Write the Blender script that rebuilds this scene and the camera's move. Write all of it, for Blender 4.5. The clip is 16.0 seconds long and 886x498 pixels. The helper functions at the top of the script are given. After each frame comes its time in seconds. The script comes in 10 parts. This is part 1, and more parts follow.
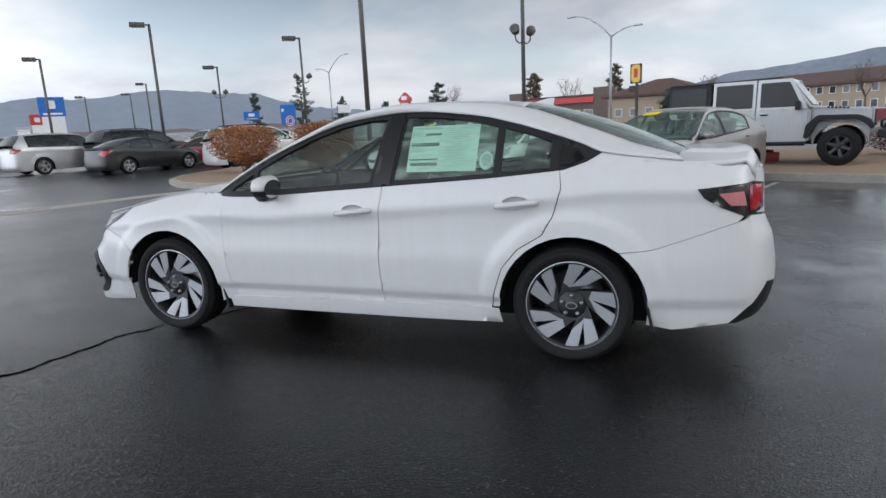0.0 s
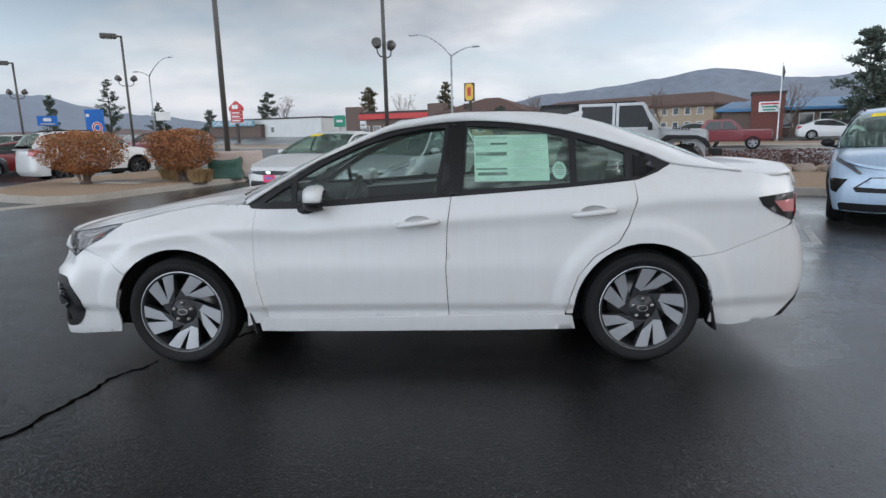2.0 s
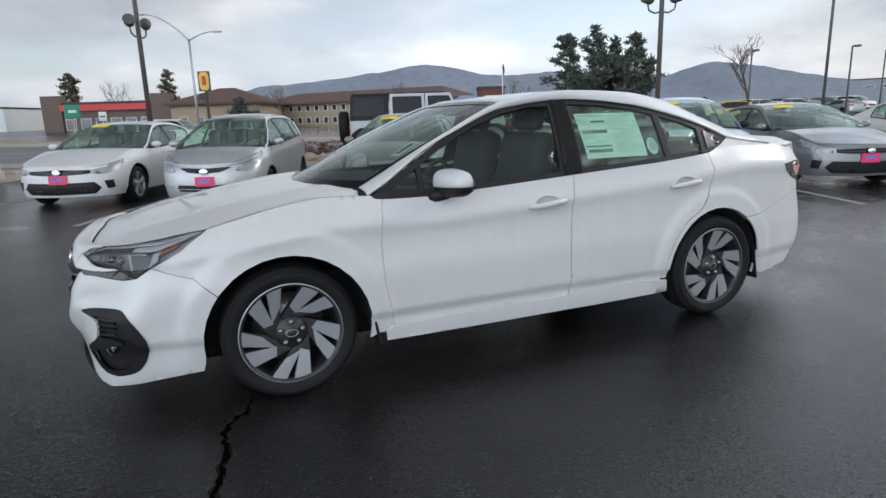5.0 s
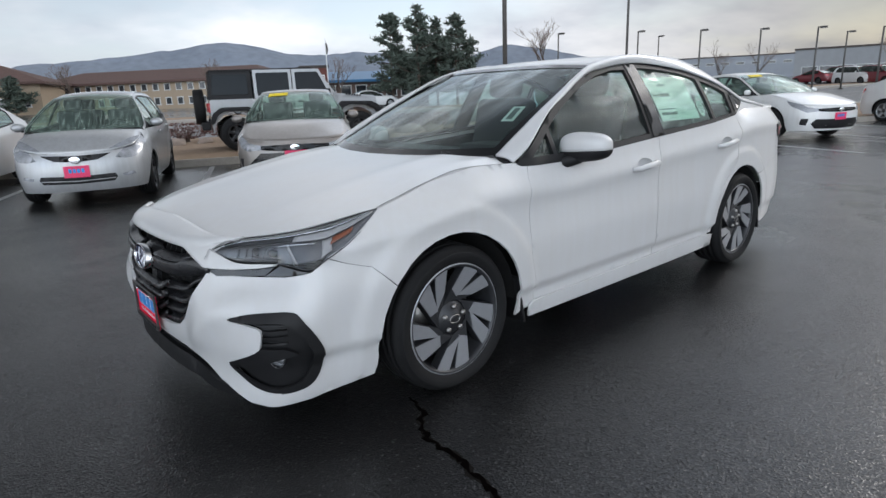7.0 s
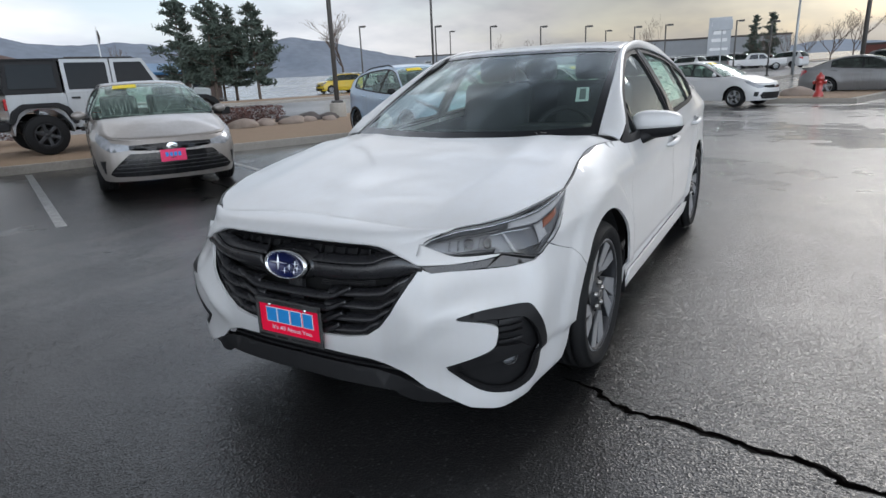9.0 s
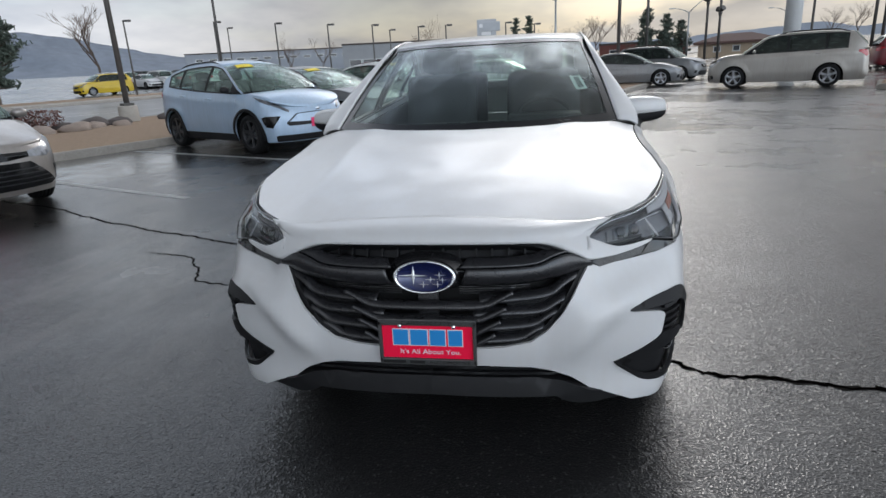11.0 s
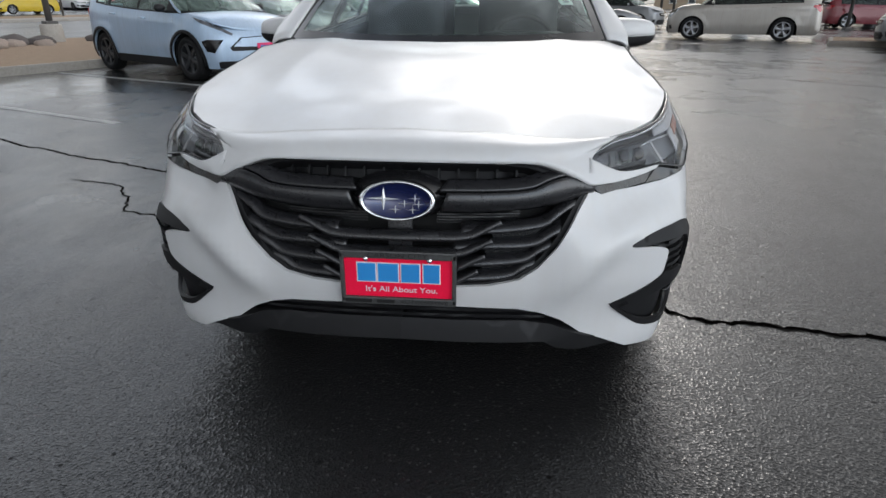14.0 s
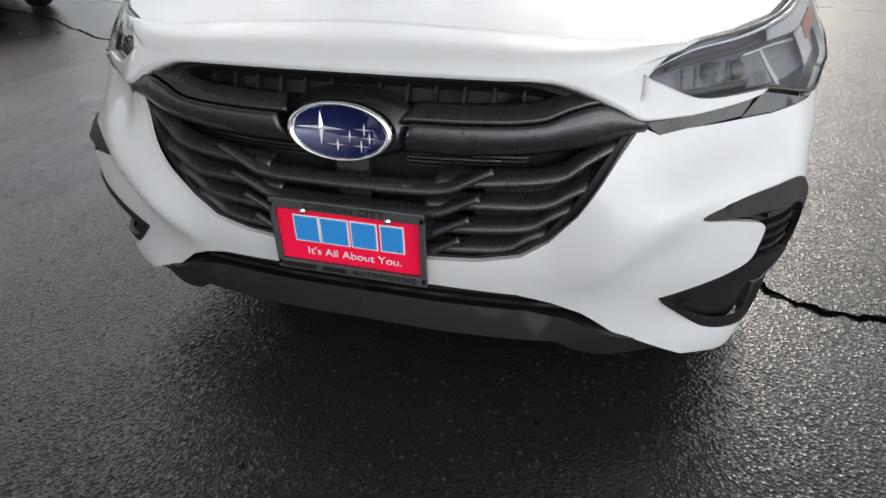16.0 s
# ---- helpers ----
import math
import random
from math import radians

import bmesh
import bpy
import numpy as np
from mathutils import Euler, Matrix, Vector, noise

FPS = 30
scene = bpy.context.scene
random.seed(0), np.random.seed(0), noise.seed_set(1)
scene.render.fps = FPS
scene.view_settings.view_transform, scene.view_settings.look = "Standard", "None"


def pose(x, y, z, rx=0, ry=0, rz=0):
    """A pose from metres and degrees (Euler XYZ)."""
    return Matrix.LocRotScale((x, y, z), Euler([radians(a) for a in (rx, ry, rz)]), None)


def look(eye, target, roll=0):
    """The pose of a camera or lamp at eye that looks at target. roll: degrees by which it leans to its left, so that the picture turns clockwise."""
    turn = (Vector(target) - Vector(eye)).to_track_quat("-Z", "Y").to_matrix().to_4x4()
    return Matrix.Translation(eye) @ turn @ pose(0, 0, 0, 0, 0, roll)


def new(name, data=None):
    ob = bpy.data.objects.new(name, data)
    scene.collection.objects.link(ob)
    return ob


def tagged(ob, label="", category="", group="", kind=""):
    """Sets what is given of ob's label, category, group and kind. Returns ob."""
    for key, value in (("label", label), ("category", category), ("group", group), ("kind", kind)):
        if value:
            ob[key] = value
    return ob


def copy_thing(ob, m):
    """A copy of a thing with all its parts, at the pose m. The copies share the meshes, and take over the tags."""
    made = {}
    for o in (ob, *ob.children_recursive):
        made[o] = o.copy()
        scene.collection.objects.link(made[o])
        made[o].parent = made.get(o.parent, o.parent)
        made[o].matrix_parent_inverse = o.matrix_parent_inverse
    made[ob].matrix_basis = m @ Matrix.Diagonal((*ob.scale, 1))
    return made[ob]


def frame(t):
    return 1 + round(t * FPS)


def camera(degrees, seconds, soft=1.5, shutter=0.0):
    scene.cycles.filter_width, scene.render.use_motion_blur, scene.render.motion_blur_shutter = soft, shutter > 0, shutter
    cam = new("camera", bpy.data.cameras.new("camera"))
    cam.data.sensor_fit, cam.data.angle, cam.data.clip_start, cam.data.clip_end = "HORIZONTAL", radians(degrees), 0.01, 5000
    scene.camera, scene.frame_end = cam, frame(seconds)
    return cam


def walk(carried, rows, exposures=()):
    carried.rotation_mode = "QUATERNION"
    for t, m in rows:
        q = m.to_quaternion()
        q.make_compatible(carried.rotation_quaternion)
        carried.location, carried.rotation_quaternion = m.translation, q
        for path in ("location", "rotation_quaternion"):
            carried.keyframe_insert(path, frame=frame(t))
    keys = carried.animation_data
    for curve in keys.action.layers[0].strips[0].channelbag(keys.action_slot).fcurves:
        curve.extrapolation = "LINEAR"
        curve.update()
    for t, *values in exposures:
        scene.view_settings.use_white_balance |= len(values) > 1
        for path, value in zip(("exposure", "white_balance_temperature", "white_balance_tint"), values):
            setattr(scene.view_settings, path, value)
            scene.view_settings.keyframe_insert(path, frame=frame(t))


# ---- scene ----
cam = camera(73.5, 16.0)
PATH = [
    (0, (1.761, -4.084, 1.345), (1.113, -2.237, 0.938), -2.7),
    (0.5, (1.414, -4.186, 1.352), (0.89, -2.298, 0.953), -2.4),
    (1, (1.061, -4.287, 1.369), (0.686, -2.361, 0.982), -2.1),
    (1.5, (0.725, -4.217, 1.375), (0.487, -2.269, 0.989), -1.7),
    (2, (0.383, -4.264, 1.366), (0.286, -2.304, 0.982), -1.3),
    (2.5, (0.066, -4.266, 1.37), (0.113, -2.304, 0.986), -1.0),
    (3, (-0.309, -4.231, 1.372), (-0.117, -2.276, 0.998), -0.8),
    (3.5, (-0.714, -4.24, 1.383), (-0.378, -2.306, 0.998), -1.0),
    (4, (-1.061, -4.081, 1.356), (-0.584, -2.178, 0.963), -1.4),
    (5.25, (-1.915, -3.61, 1.342), (-1.095, -1.84, 0.899), -1.7),
    (6.5, (-2.691, -2.975, 1.323), (-1.559, -1.402, 0.829), -2.0),
    (7, (-2.986, -2.735, 1.302), (-1.742, -1.254, 0.793), -2.2),
    (7.5, (-3.237, -2.47, 1.312), (-1.872, -1.103, 0.793), -2.3),
    (8, (-3.419, -2.161, 1.309), (-1.938, -0.923, 0.785), -2.2),
    (8.5, (-3.671, -1.864, 1.299), (-2.1, -0.749, 0.762), -2.3),
    (11, (-4.113, -0.378, 1.305), (-2.233, -0.037, 0.716), -3.0),
    (11.5, (-4.078, -0.205, 1.291), (-2.176, 0.007, 0.71), -2.6),
    (12, (-4.007, -0.093, 1.287), (-2.101, 0.028, 0.693), -2.2),
    (12.5, (-4.05, -0.047, 1.263), (-2.146, 0.031, 0.657), -1.8),
    (13, (-4.048, -0.02, 1.232), (-2.152, 0.062, 0.598), -1.1),
    (13.5, (-3.969, -0.094, 1.206), (-2.095, 0.026, 0.518), -0.3),
    (14, (-3.863, -0.258, 1.15), (-2.022, -0.089, 0.387), 0.1),
    (14.5, (-3.632, -0.362, 1.079), (-1.847, -0.079, 0.222), -0.5),
    (15, (-3.409, -0.418, 1.049), (-1.674, -0.061, 0.12), -1.1),
    (15.5, (-3.32, -0.459, 1.036), (-1.63, -0.035, 0.053), -1.4),
    (16, (-3.307, -0.467, 1.041), (-1.673, 0.026, -0.001), -1.2),
]
walk(cam, [(t, look(eye, target, roll)) for t, eye, target, roll in PATH],
     exposures=[(0, 0.10, 6500, 10), (8.5, 0.06, 6500, 10), (11, -0.06, 6500, 10), (13, 0.0, 6550, 10), (14, 0.12, 6750, 10), (15, 0.36, 7050, 11), (16, 0.48, 7100, 11)])

# ---- light ----
SUN_AZ, SUN_EL = radians(-8.0), radians(28.0)
sun_way = Vector((math.cos(SUN_EL) * math.cos(SUN_AZ), math.cos(SUN_EL) * math.sin(SUN_AZ), math.sin(SUN_EL)))
sun = new("sun", bpy.data.lights.new("sun", "SUN"))
sun.data.energy, sun.data.angle, sun.data.color = 0.42, radians(11), (1.0, 0.96, 0.91)
sun.matrix_world = look(sun_way * 60, (0, 0, 0))


def build_world():
    """A broken winter overcast: pale cloud over a little blue sky, warmer low down towards the sun."""
    w = bpy.data.worlds.new("sky")
    scene.world = w
    w.use_nodes = True
    nt = w.node_tree
    N, K = nt.nodes, nt.links
    N.clear()
    out, bg = N.new("ShaderNodeOutputWorld"), N.new("ShaderNodeBackground")
    sky = N.new("ShaderNodeTexSky")
    sky.sky_type, sky.sun_disc = "NISHITA", False
    sky.sun_elevation, sky.sun_rotation = SUN_EL, math.pi / 2 - SUN_AZ
    geo = N.new("ShaderNodeTexCoord")
    sep = N.new("ShaderNodeSeparateXYZ")
    K.new(geo.outputs["Generated"], sep.inputs[0])

    def m(op, a, b=None, c=None):
        n = N.new("ShaderNodeMath")
        n.operation = op
        for i, v in enumerate((a, b, c)):
            if v is None:
                continue
            if isinstance(v, (int, float)):
                n.inputs[i].default_value = v
            else:
                K.new(v, n.inputs[i])
        return n.outputs[0]

    def ramp(fac, stops):
        r = N.new("ShaderNodeValToRGB")
        while len(r.color_ramp.elements) < len(stops):
            r.color_ramp.elements.new(0.5)
        for e, (p, c) in zip(r.color_ramp.elements, stops):
            e.position, e.color = p, (*c, 1)
        K.new(fac, r.inputs[0])
        return r.outputs[0]

    def mix(f, a, b):
        n = N.new("ShaderNodeMix")
        n.data_type = "RGBA"
        for s, v in ((n.inputs[0], f), (n.inputs[6], a), (n.inputs[7], b)):
            if isinstance(v, tuple):
                s.default_value = (*v, 1)
            elif isinstance(v, float):
                s.default_value = v
            else:
                K.new(v, s)
        return n.outputs[2]

    # the cloud layer lies flat, so it is squeezed towards the horizon
    up = m("ADD", m("MAXIMUM", sep.outputs[2], 0.0), 0.26)
    flat = N.new("ShaderNodeCombineXYZ")
    K.new(m("DIVIDE", sep.outputs[0], up), flat.inputs[0])
    K.new(m("DIVIDE", sep.outputs[1], up), flat.inputs[1])
    big, small = N.new("ShaderNodeTexNoise"), N.new("ShaderNodeTexNoise")
    for n, sc, d, r in ((big, 0.8, 5.0, 0.5), (small, 1.25, 5.0, 0.52)):
        n.inputs["Scale"].default_value, n.inputs["Detail"].default_value, n.inputs["Roughness"].default_value = sc, d, r
        K.new(flat.outputs[0], n.inputs["Vector"])
    cloud = ramp(small.outputs[0], [(0.34, (0.40, 0.45, 0.53)), (0.45, (0.56, 0.60, 0.665)), (0.56, (0.76, 0.785, 0.83)), (0.66, (0.92, 0.92, 0.94))])
    cover = ramp(big.outputs[0], [(0.38, (0, 0, 0)), (0.53, (1, 1, 1))])
    nish = N.new("ShaderNodeVectorMath")
    nish.operation = "SCALE"
    nish.inputs["Scale"].default_value = 0.13
    K.new(sky.outputs[0], nish.inputs[0])
    veil = mix(0.45, nish.outputs[0], (0.62, 0.70, 0.78))
    col = mix(cover, veil, cloud)
    # haze low over the horizon, warm on the sun's side
    dot = N.new("ShaderNodeVectorMath")
    dot.operation = "DOT_PRODUCT"
    dot.inputs[1].default_value = (math.cos(SUN_AZ - 0.2), math.sin(SUN_AZ - 0.2), 0)
    K.new(geo.outputs["Generated"], dot.inputs[0])
    side = m("POWER", m("MAXIMUM", dot.outputs["Value"], 0.0), 2.5)
    low = m("POWER", m("SUBTRACT", 1.0, m("MINIMUM", m("MAXIMUM", sep.outputs[2], 0.0), 1.0)), 7.0)
    haze = mix(side, (0.55, 0.59, 0.66), (0.68, 0.54, 0.34))
    col = mix(m("MULTIPLY", low, 0.62), col, haze)
    # the bright part of the overcast round the hidden sun
    glow = N.new("ShaderNodeVectorMath")
    glow.operation = "DOT_PRODUCT"
    glow.inputs[1].default_value = (math.cos(radians(-7)) * math.cos(radians(33)), math.sin(radians(-7)) * math.cos(radians(33)), math.sin(radians(33)))
    K.new(geo.outputs["Generated"], glow.inputs[0])
    # brightness added to the unseen south-west sky lights the car's side and nose; it fades towards the hills
    away = N.new("ShaderNodeVectorMath")
    away.operation = "DOT_PRODUCT"
    away.inputs[1].default_value = (-0.72, -0.69, 0.0)
    K.new(geo.outputs["Generated"], away.inputs[0])
    half = m("MULTIPLY", m("ADD", away.outputs["Value"], 1.0), 0.5)
    high = m("MINIMUM", m("MAXIMUM", m("MULTIPLY", m("SUBTRACT", sep.outputs[2], 0.1), 1.1), 0.0), 1.0)
    thin = m("MULTIPLY", m("MULTIPLY", m("POWER", half, 4.5), 4.75), m("SUBTRACT", 1.0, m("MULTIPLY", high, 0.6)))
    # bright patch added high in the north-east, unseen, for the ground's sheen
    lit = N.new("ShaderNodeVectorMath")
    lit.operation = "DOT_PRODUCT"
    lit.inputs[1].default_value = (0.58, 0.58, 0.57)
    K.new(geo.outputs["Generated"], lit.inputs[0])
    gate = m("MINIMUM", m("MULTIPLY", high, 3.5), 1.0)
    deck = m("MINIMUM", m("MAXIMUM", m("MULTIPLY", m("SUBTRACT", sep.outputs[2], 0.20), 5.0), 0.0), 1.0)
    broad = m("MULTIPLY", m("POWER", m("MAXIMUM", lit.outputs["Value"], 0.0), 9.0), m("MULTIPLY", deck, 2.2))
    veiled = m("ADD", broad, m("MULTIPLY", m("POWER", m("MAXIMUM", glow.outputs["Value"], 0.0), 22.0), m("MULTIPLY", deck, 5.0)))
    # the bright part is torn into wisps
    wisp = N.new("ShaderNodeTexNoise")
    wisp.inputs["Scale"].default_value, wisp.inputs["Detail"].default_value, wisp.inputs["Roughness"].default_value = 7.5, 6.0, 0.6
    K.new(flat.outputs[0], wisp.inputs["Vector"])
    torn = m("MINIMUM", m("MAXIMUM", m("MULTIPLY", m("SUBTRACT", wisp.outputs[0], 0.36), 6.0), 0.55), 1.5)
    # and closes to plain grey overhead
    closed = m("MINIMUM", m("MAXIMUM", m("MULTIPLY", m("SUBTRACT", 0.88, sep.outputs[2]), 4.5), 0.12), 1.0)
    veiled = m("MULTIPLY", m("MULTIPLY", veiled, torn), closed)
    bank = N.new("ShaderNodeVectorMath")
    bank.operation = "DOT_PRODUCT"
    bank.inputs[1].default_value = (0.53, 0.85, 0.0)
    K.new(geo.outputs["Generated"], bank.inputs[0])
    pale = m("MULTIPLY", m("POWER", m("MAXIMUM", bank.outputs["Value"], 0.0), 6.0), 0.42)
    g = m("ADD", m("SUBTRACT", 0.94, m("MULTIPLY", high, 0.86)), m("ADD", pale, m("ADD", thin, veiled)))
    # a dark bank added high in the north-west, mostly out of view, to dim the ground's reflections
    dim_bank = N.new("ShaderNodeVectorMath")
    dim_bank.operation = "DOT_PRODUCT"
    dim_bank.inputs[1].default_value = (-0.385, 0.725, 0.57)
    K.new(geo.outputs["Generated"], dim_bank.inputs[0])
    g = m("MULTIPLY", g, m("SUBTRACT", 1.0, m("MULTIPLY", m("POWER", m("MAXIMUM", dim_bank.outputs["Value"], 0.0), 4.4), m("MULTIPLY", gate, 0.98))))
    # a grey bank stands low in the east
    grey = N.new("ShaderNodeVectorMath")
    grey.operation = "DOT_PRODUCT"
    grey.inputs[1].default_value = (0.957, 0.203, 0.208)
    K.new(geo.outputs["Generated"], grey.inputs[0])
    g = m("MULTIPLY", g, m("SUBTRACT", 1.0, m("MULTIPLY", m("POWER", m("MAXIMUM", grey.outputs["Value"], 0.0), 32.0), 0.58)))
    boost = N.new("ShaderNodeVectorMath")
    boost.operation = "SCALE"
    K.new(col, boost.inputs[0])
    K.new(g, boost.inputs["Scale"])
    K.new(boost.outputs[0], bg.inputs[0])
    bg.inputs[1].default_value = 1.0
    K.new(bg.outputs[0], out.inputs[0])


build_world()

# ---- materials ----


class Mat:
    """A small builder for node materials."""

    def __init__(self, name, color, rough=0.5, metal=0.0, coat=0.0, spec=0.5):
        self.m = bpy.data.materials.new(name)
        self.m.use_nodes = True
        self.nt = self.m.node_tree
        self.b = self.nt.nodes["Principled BSDF"]
        self.b.inputs["Base Color"].default_value = (*color, 1)
        self.b.inputs["Roughness"].default_value = rough
        self.b.inputs["Metallic"].default_value = metal
        self.b.inputs["Coat Weight"].default_value = coat
        self.b.inputs["Coat Roughness"].default_value = 0.06
        self.b.inputs["Specular IOR Level"].default_value = spec
        self.color, self.coords, self.bumped = color, None, None

    def node(self, kind, **values):
        n = self.nt.nodes.new("ShaderNode" + kind)
        for k, v in values.items():
            n.inputs[k].default_value = v
        return n

    def link(self, a, b):
        self.nt.links.new(a, b)

    def where(self, stretch=(1, 1, 1)):
        c = self.node("TexCoord")
        mp = self.node("Mapping")
        mp.inputs["Scale"].default_value = stretch
        self.link(c.outputs["Object"], mp.inputs[0])
        return mp.outputs[0]

    def noise(self, scale, detail=4.0, rough=0.55, stretch=(1, 1, 1)):
        n = self.node("TexNoise", Scale=scale, Detail=detail, Roughness=rough)
        self.link(self.where(stretch), n.inputs["Vector"])
        return n.outputs[0]

    def ramp(self, fac, stops):
        r = self.node("ValToRGB")
        while len(r.color_ramp.elements) < len(stops):
            r.color_ramp.elements.new(0.5)
        for e, (p, c) in zip(r.color_ramp.elements, stops):
            c = (c, c, c) if isinstance(c, (int, float)) else c
            e.position, e.color = p, (*c, 1)
        self.link(fac, r.inputs[0])
        return r.outputs[0]

    def mixed(self, fac, a, b, how="MIX"):
        n = self.node("Mix")
        n.data_type, n.blend_type = "RGBA", how
        for s, v in ((n.inputs[0], fac), (n.inputs[6], a), (n.inputs[7], b)):
            if isinstance(v, tuple):
                s.default_value = (*v, 1)
            elif isinstance(v, (int, float)):
                s.default_value = v
            else:
                self.link(v, s)
        return n.outputs[2]

    def base(self, socket):
        self.link(socket, self.b.inputs["Base Color"])
        return self

    def rough(self, socket):
        self.link(socket, self.b.inputs["Roughness"])
        return self

    def bump(self, height, strength=0.3, distance=0.01):
        n = self.node("Bump", Strength=strength, Distance=distance)
        self.link(height, n.inputs["Height"])
        if self.bumped:
            self.link(self.bumped, n.inputs["Normal"])
        self.bumped = n.outputs[0]
        self.link(self.bumped, self.b.inputs["Normal"])
        return self

    def speckle(self, amount=0.25, scale=8.0, rough_to=None, stretch=(1, 1, 1), bump=0.0, detail=6.0):
        """Uneven tone and gloss at two scales."""
        f = self.mixed(0.5, self.noise(scale, detail, 0.6, stretch), self.noise(scale * 9, 3.0, 0.5, stretch))
        dark = tuple(c * (1 - amount) for c in self.color)
        light = tuple(min(1, c * (1 + amount)) for c in self.color)
        self.base(self.ramp(f, [(0.3, dark), (0.7, light)]))
        if rough_to is not None:
            r0 = self.b.inputs["Roughness"].default_value
            self.rough(self.ramp(f, [(0.35, r0), (0.65, rough_to)]))
        if bump:
            self.bump(f, bump, 0.01)
        return self


def beaded(m, scale=120.0, strength=0.25):
    """Rain beads standing on plastic."""
    drops = m.node("TexVoronoi", Scale=scale)
    m.link(m.where(), drops.inputs["Vector"])
    bead = m.ramp(drops.outputs[0], [(0.10, 1.0), (0.32, 0.0)])
    some = m.ramp(m.noise(11.0, 2.0), [(0.46, 0.0), (0.56, 1.0)])
    m.bump(m.mixed(1.0, bead, some, "MULTIPLY"), strength, 0.004)
    return m


def paint(name, color, flake=0.0, dirt=0.10, coat=0.8):
    """Lacquered paint with a faint film of road dirt and a few rain beads."""
    m = Mat(name, color, 0.42, flake, coat)
    streak = m.noise(2.4, 5.0, 0.6, (9, 9, 0.7))
    patch = m.noise(1.3, 4.0, 0.6)
    film = m.ramp(m.mixed(0.5, streak, patch), [(0.44, 0.0), (0.68, 1.0)])
    soil = tuple(c * (1 - dirt) * k for c, k in zip(color, (1.0, 0.985, 0.965)))
    m.base(m.mixed(film, tuple(color), soil))
    m.link(m.ramp(film, [(0.0, 0.035), (1.0, 0.11)]), m.b.inputs["Coat Roughness"])
    drops = m.node("TexVoronoi", Scale=115.0)
    m.link(m.where(), drops.inputs["Vector"])
    bead = m.ramp(drops.outputs[0], [(0.08, 1.0), (0.22, 0.0)])
    patchy = m.ramp(m.noise(6.0, 3.0), [(0.56, 0.0), (0.68, 1.0)])
    m.bump(m.mixed(1.0, bead, patchy, "MULTIPLY"), 0.10, 0.002)
    m.link(m.bumped, m.b.inputs["Coat Normal"])
    return m.m


def glass(name, tint=(0.75, 0.82, 0.80), film=0.10):
    """Window glass: tinted, glossy, with a thin film of drying rain on it."""
    m = bpy.data.materials.new(name)
    m.use_nodes = True
    nt = m.node_tree
    nt.nodes.clear()
    out = nt.nodes.new("ShaderNodeOutputMaterial")
    see, gloss, wet = (nt.nodes.new("ShaderNodeBsdf" + k) for k in ("Transparent", "Glossy", "Diffuse"))
    see.inputs[0].default_value = (*tint, 1)
    gloss.inputs["Roughness"].default_value = 0.03
    gloss.inputs[0].default_value = (0.78, 0.83, 0.83, 1)
    wet.inputs[0].default_value = (0.52, 0.66, 0.58, 1)
    lw = nt.nodes.new("ShaderNodeLayerWeight")
    lw.inputs[0].default_value = 0.5
    pw, sc = nt.nodes.new("ShaderNodeMath"), nt.nodes.new("ShaderNodeMath")
    pw.operation, sc.operation = "POWER", "MULTIPLY_ADD"
    pw.inputs[1].default_value, sc.inputs[1].default_value, sc.inputs[2].default_value = 5.0, 0.93, 0.045
    nt.links.new(lw.outputs["Facing"], pw.inputs[0])
    nt.links.new(pw.outputs[0], sc.inputs[0])
    mix1, mix2 = nt.nodes.new("ShaderNodeMixShader"), nt.nodes.new("ShaderNodeMixShader")
    nt.links.new(sc.outputs[0], mix1.inputs[0])
    nt.links.new(see.outputs[0], mix1.inputs[1])
    nt.links.new(gloss.outputs[0], mix1.inputs[2])
    co, mp, no, ra = (nt.nodes.new("ShaderNode" + k) for k in ("TexCoord", "Mapping", "TexNoise", "ValToRGB"))
    mp.inputs["Scale"].default_value = (3, 26, 3)
    no.inputs["Scale"].default_value, no.inputs["Detail"].default_value = 1.6, 5.0
    nt.links.new(co.outputs["Object"], mp.inputs[0])
    nt.links.new(mp.outputs[0], no.inputs["Vector"])
    nt.links.new(no.outputs[0], ra.inputs[0])
    ra.color_ramp.elements[0].position, ra.color_ramp.elements[1].position = 0.46, 0.66
    ra.color_ramp.elements[0].color = (film * 0.35,) * 3 + (1,)
    ra.color_ramp.elements[1].color = (min(1, film * 2.2),) * 3 + (1,)
    nt.links.new(ra.outputs[0], mix2.inputs[0])
    nt.links.new(mix1.outputs[0], mix2.inputs[1])
    nt.links.new(wet.outputs[0], mix2.inputs[2])
    nt.links.new(mix2.outputs[0], out.inputs[0])
    return m


